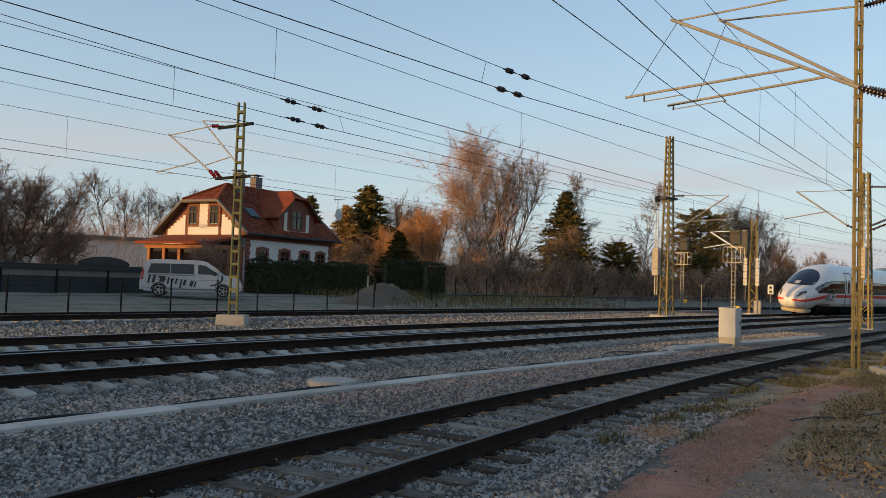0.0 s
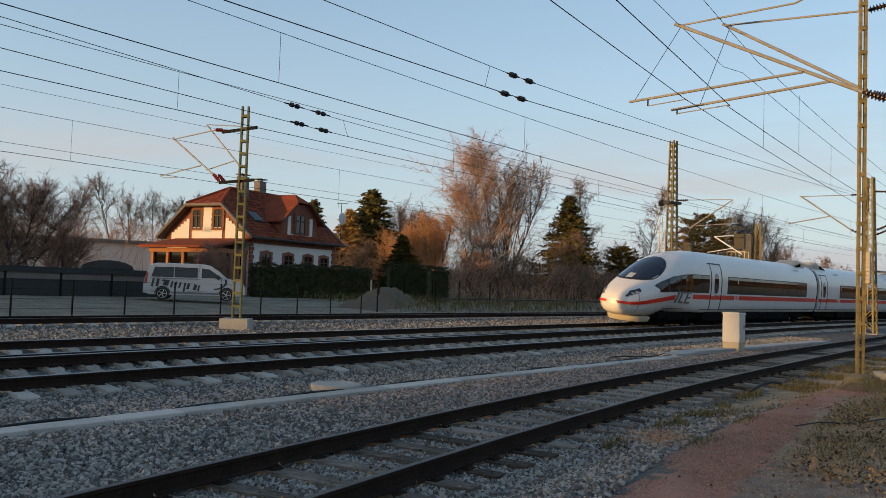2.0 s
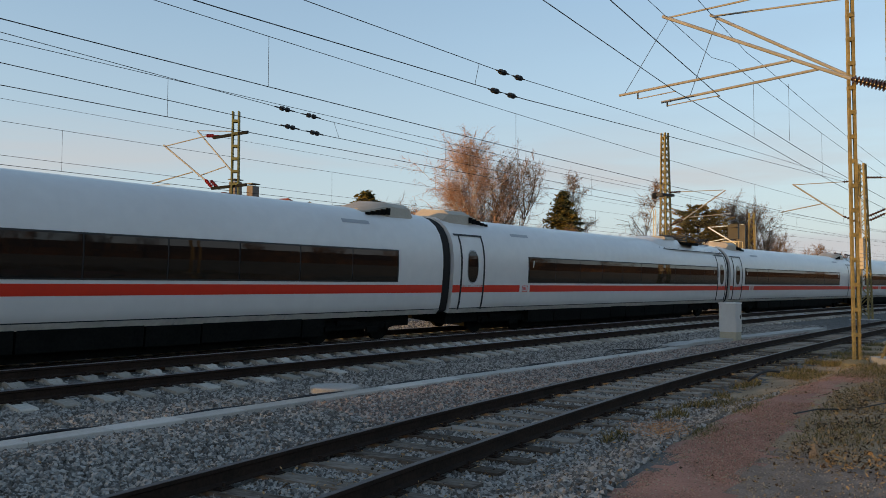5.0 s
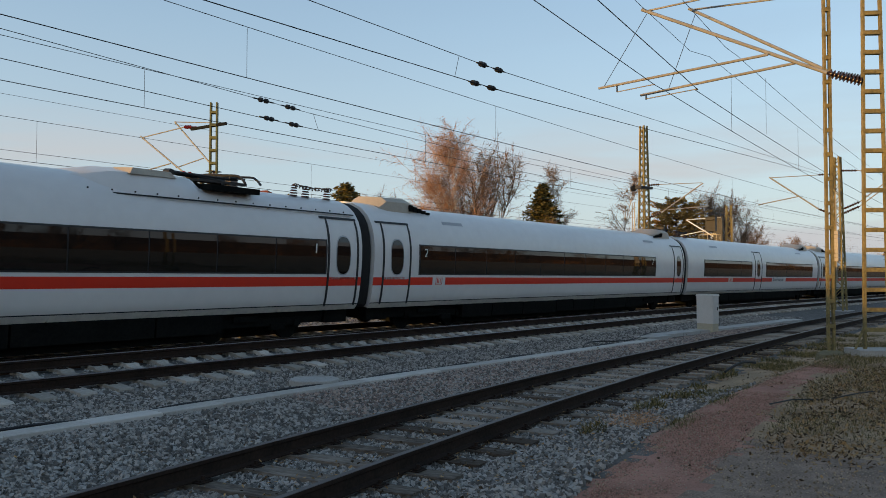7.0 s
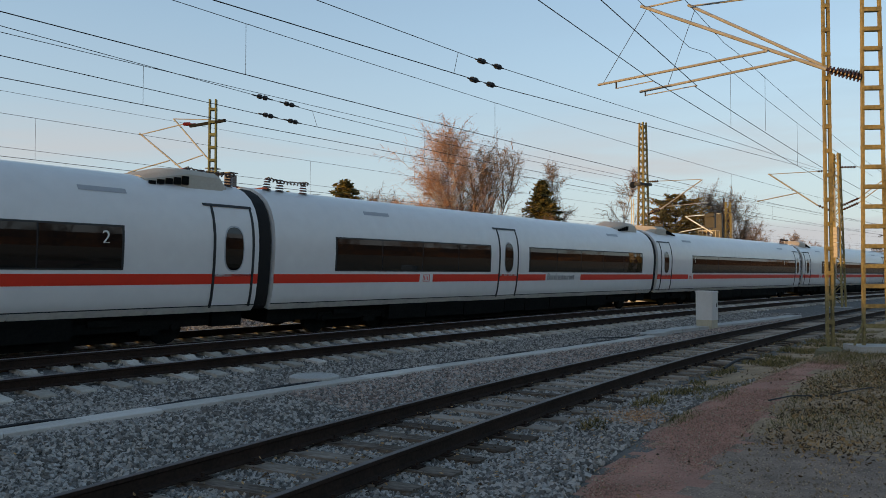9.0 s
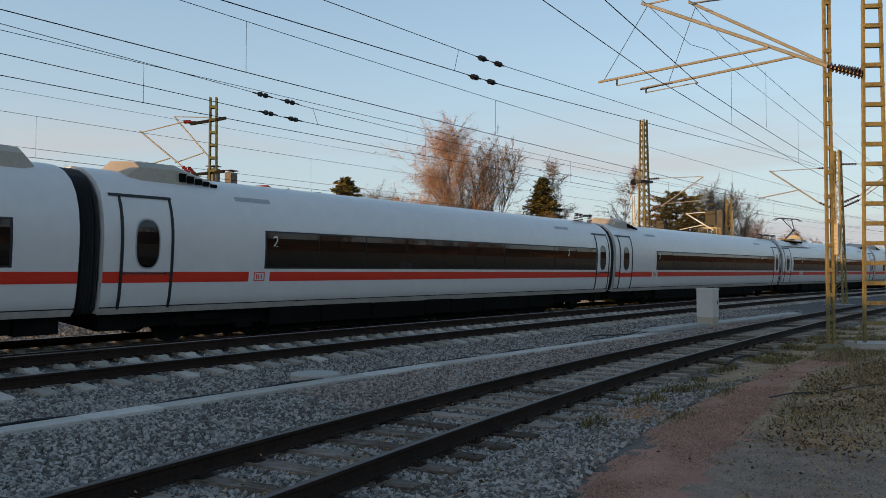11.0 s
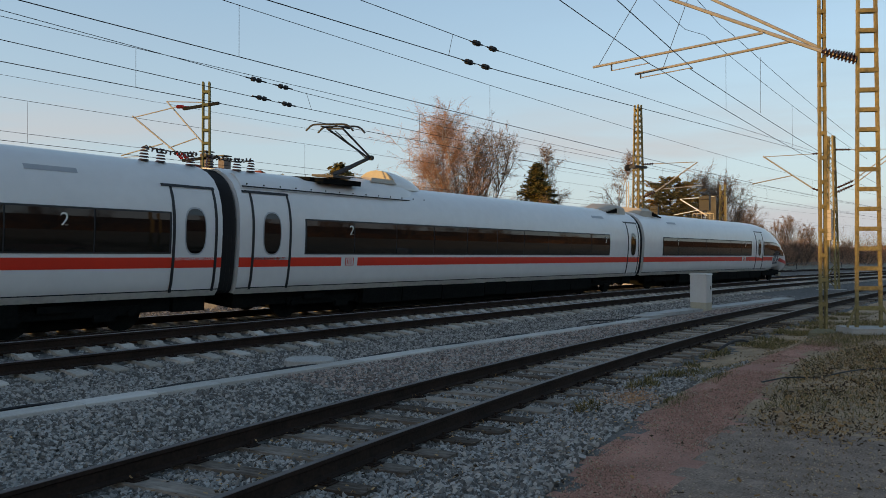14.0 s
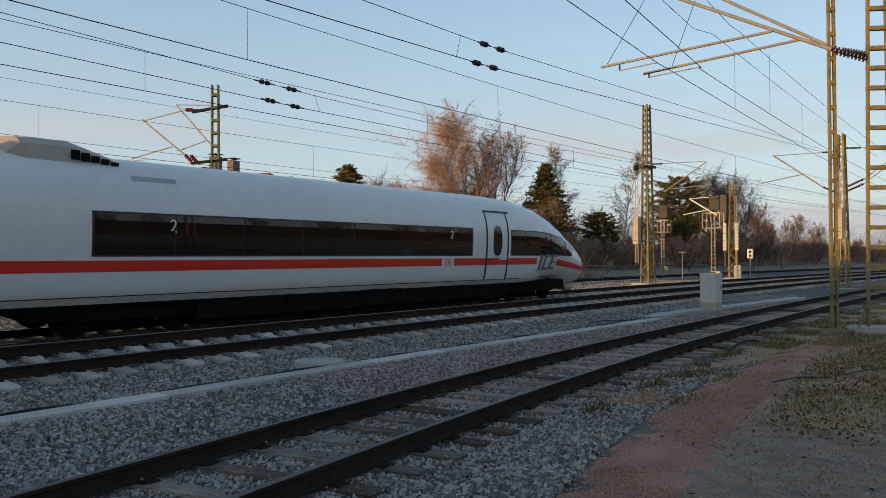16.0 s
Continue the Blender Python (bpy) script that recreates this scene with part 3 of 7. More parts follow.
def door(car, x0, x1, parent_label=""):
    for side in (-1, 1):
        d = part("door", car.patch(Shape(), [x0, (x0 + x1) / 2, x1], 0.93, 3.32, 0.005, 10, side), M_WHITE, car.ob, "white plug door with oval window", smooth=True)
        seal = Shape()
        for a, b in ((x0 - 0.045, x0 + 0.02), (x1 - 0.02, x1 + 0.045)):
            car.patch(seal, [a, b], 0.90, 3.36, 0.022, 10, side)
        car.patch(seal, [x0 - 0.25, x1 + 0.06], 3.31, 3.37, 0.024, 1, side)
        part("door_seal", seal, M_RUBBER, d, "black rubber seal")
        c, rx = (x0 + x1) / 2, 0.27
        win, rim = Shape(), Shape()
        zz = [2.32 + 0.52 * math.sin(a) for a in np.linspace(-math.pi / 2, math.pi / 2, 13)]
        for sh, k, out in ((rim, 1.12, 0.009), (win, 1.0, 0.014)):
            cols = []
            for z in zz:
                q = (z - 2.32) / 0.52
                ww = rx * k * (1 - abs(q) ** 3.2) ** (1 / 2.4) + 0.002
                z2 = 2.32 + (z - 2.32) * (1 + (k - 1) * 0.6)
                cols.append([(c - ww, side * (car.w(c, z2) + out), z2), (c + ww, side * (car.w(c, z2) + out), z2), (c + ww, side * (car.w(c, z2) - 0.01), z2), (c - ww, side * (car.w(c, z2) - 0.01), z2)])
            sh.loft(cols)
        part("window_rim", rim, M_ROOFGREY, d)
        part("window", win, M_GLASS, d, "dark oval door window")


def window_band(car, x0, x1, front=None):
    """A dark ribbon of panes with thin joints."""
    n = max(2, round((x1 - x0) / 1.9))
    for side in (-1, 1):
        sh = Shape()
        car.patch(sh, list(np.linspace(x0 - 0.04, x1 + 0.04, 3 if not car.nose else 12)), 1.79, 2.74, 0.006, 6, side)
        band = part("window_band", sh, M_RUBBER, car.ob, "black window ribbon")
        for i in range(n):
            a, b = x0 + (x1 - x0) * i / n, x0 + (x1 - x0) * (i + 1) / n
            part("pane", car.patch(Shape(), [a + 0.018, (a + b) / 2, b - 0.018], 1.83, 2.70, 0.012, 6, side), M_GLASS, band)


def stripe(car, x0, x1, lo=1.47, hi=1.71):
    for side in (-1, 1):
        part("red_stripe", car.patch(Shape(), list(np.linspace(x0, x1, max(2, int((x1 - x0) / 0.5) if car.nose and x0 < car.x0 + 9 else 2))), lo, hi, 0.005, 3, side), M_RED, car.ob, "red stripe")


def sill(car, x0, x1):
    for side in (-1, 1):
        n = max(1, round((x1 - x0) / 3.1))
        for i in range(n):
            a, b = x0 + (x1 - x0) * i / n, x0 + (x1 - x0) * (i + 1) / n
            if i == 0:
                part("sill_groove", car.patch(Shape(), [x0, x1] if not car.nose else list(np.linspace(x0, x1, 14)), 0.925, 0.955, 0.008, 1, side), M_RUBBER, car.ob, "dark groove above the sill")
            part("sill_panel", car.patch(Shape(), [a + 0.012, b - 0.012], 0.78, 0.93, 0.02, 1, side), M_SILL, car.ob, "weathered white sill panel")


def bogie(car, x):
    # the second box is added between the wheels to block light from behind
    b = part("bogie", Shape().box((x, 0, 0.6), (4.6, 2.2, 0.34)).box((x, 0, 0.33), (1.7, 1.3, 0.46)).box((x, -1.08, 0.5), (2.9, 0.14, 0.2)).box((x, 1.08, 0.5), (2.9, 0.14, 0.2)).box((x - 0.5, -1.16, 0.62), (0.8, 0.12, 0.14)).box((x + 0.6, -1.16, 0.38), (0.5, 0.1, 0.16)), M_UNDER, car.ob, "dark bogie frame with an added block against light gaps")
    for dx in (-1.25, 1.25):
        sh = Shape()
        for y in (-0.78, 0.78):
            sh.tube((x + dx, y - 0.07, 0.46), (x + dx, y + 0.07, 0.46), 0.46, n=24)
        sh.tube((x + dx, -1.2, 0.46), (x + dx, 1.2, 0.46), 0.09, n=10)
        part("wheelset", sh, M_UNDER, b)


def underframe(car, x0, x1, seed):
    rnd = random.Random(seed)
    for side in (-1, 1):
        x = x0
        while x < x1 - 0.4:
            ln = min(rnd.uniform(1.4, 3.2), x1 - x)
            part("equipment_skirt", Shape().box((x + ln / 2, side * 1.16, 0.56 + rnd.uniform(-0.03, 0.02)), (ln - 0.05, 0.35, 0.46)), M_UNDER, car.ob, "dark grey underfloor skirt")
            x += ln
    # the second, lower box is added to stop low sun passing under the car
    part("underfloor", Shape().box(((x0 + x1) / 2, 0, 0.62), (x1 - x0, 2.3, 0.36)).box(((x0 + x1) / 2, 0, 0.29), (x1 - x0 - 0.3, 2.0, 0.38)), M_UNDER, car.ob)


def gangway(car, x, way):
    """Folded bellows that reach from the car's end to the middle of the gap."""
    rings = []
    for i in range(7):
        k = 0.93 if i % 2 else 0.88
        rings.append([(x + way * 0.36 * i / 6, p[1] * k, 0.6 + (p[2] - 0.6) * (0.985 if i % 2 else 0.955)) for p in body_rings([0], False, 0)[0]])
    part("gangway_bellows", Shape().loft(rings), M_RUBBER, car.ob, "black folded gangway")


def roof_unit(car, x, way, ln=2.3):
    """Low beige hood with a dark grilled flank, at the end of the roof."""
    ring = lambda px, w, h: [(px, -w, 3.66), (px, -w * 0.9, 3.66 + h * 0.8), (px, -w * 0.6, 3.7 + h), (px, w * 0.6, 3.7 + h), (px, w * 0.9, 3.66 + h * 0.8), (px, w, 3.66)]
    r = part("roof_hood", Shape().loft([ring(x, 0.72, 0.16), ring(x + way * 0.25, 0.8, 0.42), ring(x + way * ln * 0.55, 0.82, 0.44), ring(x + way * ln, 0.7, 0.17)]), M_BEIGE, car.ob, "beige roof equipment hood", smooth=True)
    for i in range(5):
        for y in (-0.8, 0.8):
            part("grille", Shape().box((x + way * (ln * 0.58 + 0.22 * i), y, 3.86 - 0.03 * i), (0.17, 0.05, 0.2 - 0.03 * i)), M_UNDER, r)


def roof_insulators(car, x, way):
    for i, dx in enumerate((0.1, 0.55, 1.4)):
        sh = Shape()
        for k in range(5):
            sh.tube((x + way * dx, -0.35, 3.86 + 0.07 * k), (x + way * dx, -0.35, 3.9 + 0.07 * k), 0.13 - 0.01 * k, 0.10 - 0.01 * k, n=10)
        part("roof_insulator", sh, M_INSUL, car.ob, "brown ribbed roof insulator", smooth=True)
    coil = Shape().path([(x + way * (0.1 + 1.5 * i / 40), -0.35 + 0.07 * math.cos(i * 1.9), 4.17 + 0.05 * math.sin(i * 1.9) - 0.05 * math.sin(i / 40 * math.pi)) for i in range(41)], 0.02, 5)
    part("coiled_cable", coil, M_RUBBER, car.ob, "dark coiled high-voltage cable")


def fairing(car, x0, x1, way):
    """Raised roof fairing with rounded end at x0; a recess with gear follows."""
    ring = lambda px, w, h: [(px, -w, 3.42), (px, -w * 0.93, 3.5 + h * 0.55), (px, -w * 0.72, 3.66 + h), (px, 0, 3.76 + h), (px, w * 0.72, 3.66 + h), (px, w * 0.93, 3.5 + h * 0.55), (px, w, 3.42)]
    s = lambda k: x0 + way * k
    ln = abs(x1 - x0)
    f = part("roof_fairing", Shape().loft([ring(s(0), 0.5, -0.05), ring(s(0.5), 0.85, 0.12), ring(s(1.3), 1.06, 0.27), ring(s(2.4), 1.14, 0.33), ring(s(3.3), 1.15, 0.30), ring(s(3.6), 1.15, 0.1), ring(s(ln), 1.15, 0.1)]), M_WHITE, car.ob, "white raised roof fairing", smooth=True)
    seam = Shape()
    for y in (-1, 1):
        seam.path([(s(k), y * w, 3.47) for k, w in ((0.05, 0.6), (0.5, 0.88), (1.3, 1.09), (2.4, 1.165), (ln, 1.17))], 0.018, 5)
    part("fairing_seam", seam, M_RUBBER, f, "dark joint along the fairing's foot")
    bolt = Shape().box((0, 0, 0), (0.03, 0.02, 0.035)).mesh("bolt", M_UNDER)
    for i in range(int(ln / 0.55)):
        for y in (-1, 1):
            part("bolt", bolt, None, f, m=Matrix.Translation((s(0.6 + 0.55 * i), y * 1.155, 3.53)))
    part("roof_well", Shape().box((s(4.4), -0.95, 3.82), (1.5, 0.5, 0.14)).box((s(4.4), 0.0, 3.83), (1.8, 1.6, 0.12)), M_UNDER, f, "dark roof well")
    part("beige_flank", Shape().box((s(2.3), -0.45, 4.0), (1.2, 0.9, 0.14), taper=0.8), M_BEIGE, f)


def pantograph(car, x, way, up):
    """Single-arm current collector; way points to its knee."""
    p = part("pantograph", Shape().box((x, 0, 4.0), (1.5, 0.9, 0.07)).tube((x, -0.4, 3.8), (x, -0.4, 4.0), 0.06).tube((x, 0.4, 3.8), (x, 0.4, 4.0), 0.06).tube((x - 0.5, 0, 3.8), (x - 0.5, 0, 4.0), 0.06), M_STEEL, car.ob, "dark single-arm pantograph, raised" if up else "dark single-arm pantograph, folded")
    knee_z, head_z, kx = (4.72, 5.53, 1.25) if up else (4.12, 4.2, 1.3)
    hx = -0.35 if up else -0.5
    k, h = (x + way * kx, knee_z), (x + way * hx, head_z)
    part("lower_arm", Shape().tube((x - way * 0.35, 0, 4.05), (k[0], 0, k[1]), 0.06, n=8).tube((x - way * 0.1, 0.16, 4.0), (k[0] - way * 0.05, 0.1, k[1] - 0.1), 0.022), M_STEEL, p)
    part("upper_arm", Shape().tube((k[0], -0.05, k[1]), (h[0], -0.32, h[1] - 0.1), 0.032).tube((k[0], 0.05, k[1]), (h[0], 0.32, h[1] - 0.1), 0.032).tube((k[0] - way * 0.15, 0, k[1] - 0.05), (h[0], 0, h[1] - 0.16), 0.015).tube((k[0], -0.12, k[1]), (k[0], 0.12, k[1]), 0.08), M_STEEL, p)
    sh = Shape()
    for dx in (-0.25, 0.25):
        pts = [(h[0] + dx, y, h[1] - (0 if abs(y) < 0.6 else (abs(y) - 0.6) ** 2 * 1.3)) for y in np.linspace(-0.98, 0.98, 15)]
        sh.path(pts, 0.03, 6)
    sh.tube((h[0] - 0.25, -0.35, h[1] - 0.06), (h[0] + 0.25, -0.35, h[1] - 0.06), 0.025).tube((h[0] - 0.25, 0.35, h[1] - 0.06), (h[0] + 0.25, 0.35, h[1] - 0.06), 0.025).tube((h[0], -0.36, h[1] - 0.1), (h[0], 0.36, h[1] - 0.1), 0.025)
    part("collector_head", sh, M_STEEL, p)


def numeral(car, text, x, z=2.33, size=0.42, mat=None, label="white class numeral"):
    for side in (-1, 1):
        cu = bpy.data.curves.new("numeral", "FONT")
        cu.body, cu.size, cu.extrude = text, size, 0.002
        cu.materials.append(mat or M_WHITEPAINT)
        ob = new("numeral", cu)
        ob.parent = car.ob
        ob.matrix_basis = Matrix.Translation((x, side * (car.w(x, z + size / 3) + 0.02), z)) @ Matrix.Rotation(0 if side < 0 else math.pi, 4, "Z") @ Matrix.Rotation(math.pi / 2, 4, "X")
        tagged(ob, label)


def emblem(car, x):
    """Small framed red emblem that interrupts the stripe."""
    for side in (-1, 1):
        e = part("emblem", car.patch(Shape(), [x - 0.33, x + 0.33], 1.465, 1.715, 0.008, 2, side), M_WHITE, car.ob, "white field in the stripe")
        fr = Shape()
        for a, b, c, d in ((x - 0.17, x + 0.17, 1.68, 1.70), (x - 0.17, x + 0.17, 1.48, 1.50), (x - 0.17, x - 0.145, 1.5, 1.68), (x + 0.145, x + 0.17, 1.5, 1.68), (x - 0.1, x - 0.07, 1.53, 1.65), (x - 0.03, x, 1.53, 1.65), (x + 0.05, x + 0.08, 1.53, 1.65)):
            car.patch(fr, [a, b], c, d, 0.012, 1, side)
        part("emblem_frame", fr, M_RED, e)


def roof_vent(car, x):
    for side in (-1, 1):
        part("air_vent", car.patch(Shape(), [x - 0.55, x + 0.55], 3.42, 3.52, 0.012, 2, side), M_ROOFGREY, car.ob, "grey louvred air vent")


def build_middle(kind):
    ob = thing("train_car", Matrix(), {"plain": "white high-speed train carriage with red stripe and dark window ribbon",
               "front_gear": "white high-speed carriage with roof fairing and folded pantograph", "rear_gear": "white high-speed carriage with raised pantograph on its roof",
               "early": "white high-speed train carriage with red stripe and dark window ribbon",
               "dining": "white high-speed dining carriage with middle door and red stripe"}[kind], "train carriage", "carriages of the train")
    h = GAP / 2
    car = Car(ob, -h + 0.30, h - 0.30, False)
    part("body", Shape().loft(body_rings([car.x0, 0, car.x1], False, 0)), M_WHITE, ob, "glossy white carriage body", smooth=True)
    sill(car, car.x0, car.x1)
    underframe(car, -h + 5.0, h - 5.0, 3)
    for x in (-h + 0.9, h - 0.9):
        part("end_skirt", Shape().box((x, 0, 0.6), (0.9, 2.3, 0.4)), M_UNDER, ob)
    for x in (-8.69, 8.69):
        bogie(car, x)
    gangway(car, car.x0, -1)
    gangway(car, car.x1, 1)
    if kind == "dining":
        window_band(car, -h + 2.5, -h + 10.1)
        window_band(car, -h + 12.75, -h + 23.1)
        door(car, -h + 10.7, -h + 11.9)
        stripe(car, car.x0, -h + 6.2)
        stripe(car, -h + 6.86, -h + 14.0)
        emblem(car, -h + 6.53)
        stripe(car, -h + 16.9, car.x1)
        numeral(car, "Bordrestaurant", -h + 14.1, 1.50, 0.36, M_GREY, "dark lettering on white")
        roof_insulators(car, car.x0 + 0.4, 1)
        roof_unit(car, car.x1 - 0.6, -1)
    else:
        a, b = {"plain": (4.64, 23.0), "front_gear": (4.67, 23.0), "early": (2.4, 20.7), "rear_gear": (2.5, 21.1)}[kind]
        a, b, mark = a - h, b - h, -h + (3.42 if kind == "early" else 4.2 if kind == "rear_gear" else 4.45)
        door(car, -h + 0.72, -h + 1.92)
        door(car, h - 1.66, h - 0.50)
        window_band(car, a, b)
        stripe(car, car.x0, mark - 0.33)
        emblem(car, mark)
        stripe(car, mark + 0.33, car.x1)
        numeral(car, "1" if kind == "front_gear" else "2", mark - 0.08 if kind == "rear_gear" else a + 0.18)
        numeral(car, "1" if kind == "front_gear" else "2", b - (2.6 if kind == "plain" else 0.5))
        if kind in ("plain", "early"):
            roof_unit(car, car.x0 + 0.9, 1)
            if kind == "early":
                roof_unit(car, car.x1 - 0.5, -1)
            roof_insulators(car, car.x1 - 1.6, 1)
        elif kind == "front_gear":
            fairing(car, h - 9.2, h - 0.5, 1)
            pantograph(car, h - 4.6, -1, False)
            roof_insulators(car, car.x1 - 1.9, 1)
            roof_unit(car, car.x0 + 0.2, 1)
        else:
            fairing(car, -h + 8.4, -h + 0.5, -1)
            pantograph(car, -h + 5.1, 1, True)
            rings = []
            for k in np.linspace(0, 1, 9):
                f = math.cos(k * math.pi / 2) ** 0.8
                rings.append([(-h + 6.75 + 1.9 * k, 0.85 * (0.35 + 0.65 * f) * math.cos(a), 3.8 + (0.10 + 0.46 * f) * math.sin(a)) for a in np.linspace(0, math.pi, 13)])
            hood = part("roof_hood", Shape().loft(rings), M_WHITE, ob, "white domed roof hood behind the pantograph", smooth=True)
            # cream colour stands in for warm sun on this end face
            part("hood_face", Shape().loft([[(r[0] - d, r[1] * 0.97, r[2]) for r in rings[0]] for d in (0.03, 0.005)]), M_CREAM, hood, "end face of the hood, its sunlight put in as cream")
            roof_insulators(car, car.x0 + 1.2, -1)
            roof_unit(car, car.x1 - 0.3, -1)
    roof_vent(car, -h + 4.4)
    roof_vent(car, h - 4.4)
    return ob


def build_end(text):
    ob = thing("power_car", Matrix(), "white high-speed train end car with streamlined nose and red stripe", "train carriage", "carriages of the train")
    car = Car(ob, 0.0, END - 0.30, True)
    xs = [0, 0.03, 0.08, 0.16, 0.3, 0.5, 0.8, 1.1, 1.5, 1.9, 2.3, 2.7, 3.1, 3.6, 4.1, 4.6, 5.1, 5.6, 6.2, 6.9, 7.6, 8.2, 12, 18, car.x1]
    part("body", Shape().loft(body_rings(xs, True, 0.0)), M_WHITE, ob, "glossy white streamlined body", smooth=True)
    # windscreen: an oval skin over the top of the nose
    n = len(SECTION)
    ws, wf = Shape(), Shape()
    for sh, grow, out in ((wf, 1.07, 0.012), (ws, 1.0, 0.02)):
        cols = []
        for k in range(17):
            d = 2.62 + 1.32 * grow * math.cos(math.pi * (1 - k / 16))
            spread = (0.92 * grow) * max(0.03, 1 - abs((d - 2.62) / (1.33 * grow)) ** 2.4) ** 0.5
            top = lerp(NOSE_TOP, d)
            prof = [hull(d, i) for i in range(1, n)]
            col = []
            for j in range(13):
                y = spread * (j / 6 - 1)
                half = sorted(((w, z) for w, z in prof if z > 1.9), key=lambda p: p[0])
                z = float(np.interp(abs(y), [p[0] for p in half], [p[1] for p in half]))
                col.append((d - 0.5 * out, y, z + out))
            cols.append(col + [(p[0], p[1], p[2] - 0.03) for p in reversed(col)])
        sh.loft(cols)
    frame_ob = part("windscreen_frame", wf, M_RUBBER, ob, "black windscreen surround", smooth=True)
    part("windscreen", ws, M_SCREEN, frame_ob, "dark blue tinted windscreen", smooth=True)
    wp = Shape().tube((1.6, -0.4, lerp(NOSE_TOP, 1.6) - 0.02), (2.3, 0.25, lerp(NOSE_TOP, 2.3) + 0.03), 0.02)
    part("wiper", wp, M_RUBBER, frame_ob)
    # stripe rises from the nose tip, then runs level
    rise = lambda x: lerp([(0, 1.10), (0.3, 1.08), (1.0, 1.12), (2.0, 1.24), (3.5, 1.40), (5.0, 1.47)], x)
    for side in (-1, 1):
        band = car.patch(Shape(), [0.0, 0.02, 0.04, 0.07, 0.1, 0.15, 0.2, 0.28, 0.35, 0.45, 0.6, 0.75, 0.9, 1.1, 1.3, 1.55, 1.8, 2.1, 2.4, 2.7, 3.0, 3.4, 3.7], rise, lambda x: rise(x) + lerp([(0, 0.11), (1.2, 0.17), (4, 0.24)], x), 0.03, 4, side)
        band.v = [(x - 0.04 * max(0, 1 - x), y, z) for x, y, z in band.v]
        part("red_stripe", band, M_RED, ob, "red stripe")
    stripe(car, 5.5, 10.85)
    emblem(car, 11.18)
    stripe(car, 11.51, car.x1)
    # slanted grey train-type mark as plain bars
    for side in (-1, 1):
        for x0, shapes in ((3.78, ((0, 0.14, 0, 1),)), (4.13, ((0, 0.13, 0, 1), (0, 0.42, 0, 0.16), (0, 0.42, 0.84, 1))), (4.72, ((0, 0.13, 0, 1), (0, 0.44, 0, 0.16), (0, 0.40, 0.42, 0.58), (0, 0.44, 0.84, 1)))):
            for a, b, c, d in shapes:
                mark = Shape()
                for k in range(3):
                    lo, hi = 1.24 + 0.6 * (c + (d - c) * k / 3), 1.24 + 0.6 * (c + (d - c) * (k + 1) / 3)
                    sl = 0.22 * (lo - 1.24)
                    u, v = x0 + a + sl, x0 + b + sl
                    car.patch(mark, [u, v] if side < 0 else [9.08 - v, 9.08 - u], lo, hi, 0.05, 1, side)
                part("type_mark", mark, M_GREY, ob, "slanted grey bar of the train mark")
    # front side window, pointed towards the nose
    for side in (-1, 1):
        lo = lambda x: lerp([(1.95, 2.02), (2.3, 1.74), (3.4, 1.79), (7.4, 1.80)], x)
        hi = lambda x: lerp([(1.95, 2.05), (2.4, 2.22), (3.4, 2.52), (4.6, 2.68), (5.6, 2.73), (7.4, 2.74)], x)
        w = part("front_side_window", car.patch(Shape(), [1.95, 2.3, 2.5, 2.9, 3.4, 4.0, 4.6, 5.6, 6.6, 7.4], lo, hi, 0.008, 5, side), M_RUBBER, ob, "tapering black side window")
        for a, b in ((2.05, 2.95), (3.1, 4.1), (4.14, 4.8), (4.84, 6.4), (6.44, 7.35)):
            xx = list(np.linspace(a, b, 4))
            part("pane", car.patch(Shape(), xx, lambda x: lo(x) + 0.035, lambda x: hi(x) - 0.035, 0.013, 5, side), M_GLASS, w)
    door(car, 7.62, 8.95)
    window_band(car, END - 16.0, END - 2.5)
    numeral(car, text, END - 14.7)
    if text == "2":
        numeral(car, text, END - 4.25)
    sill(car, 3.2, car.x1)
    underframe(car, 7.2, END - 5.2, 5)
    bogie(car, 4.9)
    bogie(car, END - 3.7)
    gangway(car, car.x1, 1)
    roof_unit(car, car.x1 - 0.75, -1)
    roof_vent(car, END - 4.05)
    # lamps, coupler hatch, apron
    for side in (-1, 1):
        lamp = part("headlight", car.patch(Shape(), [0.22, 0.3, 0.4, 0.5, 0.62, 0.75, 0.9, 1.0], lambda x: lerp([(0.22, 1.42), (1.0, 1.72)], x), lambda x: lerp([(0.22, 1.48), (0.5, 1.70), (1.0, 1.86)], x), 0.02, 5, side), M_STEEL, ob, "slanted headlight cluster")
        for a in (0.3, 0.48, 0.68):
            part("lens", car.patch(Shape(), [a, a + 0.16], lerp([(0.22, 1.45), (1.0, 1.75)], a), lerp([(0.22, 1.47), (0.5, 1.65), (1.0, 1.82)], a), 0.03, 2, side), M_LAMPGLASS, lamp)
    top_lamp = Shape()
    zt = lambda d: lerp(NOSE_TOP, d)
    top_lamp.loft([[(d, y, zt(d) + o) for y, o in ((-0.16, 0.0), (0.16, 0.0), (0.16, 0.03), (-0.16, 0.03))] for d in (1.35, 1.8)])
    part("top_lamp", top_lamp, M_LAMPGLASS, ob, "small upper headlight")
    for side in (-1, 1):
        part("nose_hatch_joint", car.patch(Shape(), [0.78, 0.80], 0.68, 1.78, 0.016, 8, side), M_GREY, ob)
        part("skirt_joint", car.patch(Shape(), [2.3, 2.33], 0.7, 0.98, 0.006, 2, side), M_GREY, ob)
    ap = Shape()
    ring = lambda z, k: [(0.72 - k + 0.8 * (1 - math.cos(a)), (0.98 + k) * math.sin(a), z) for a in np.linspace(-math.pi / 2, math.pi / 2, 29)] + [(2.25 + 3 * k, 0.98 + k, z), (2.25 + 3 * k, -0.98 - k, z)]
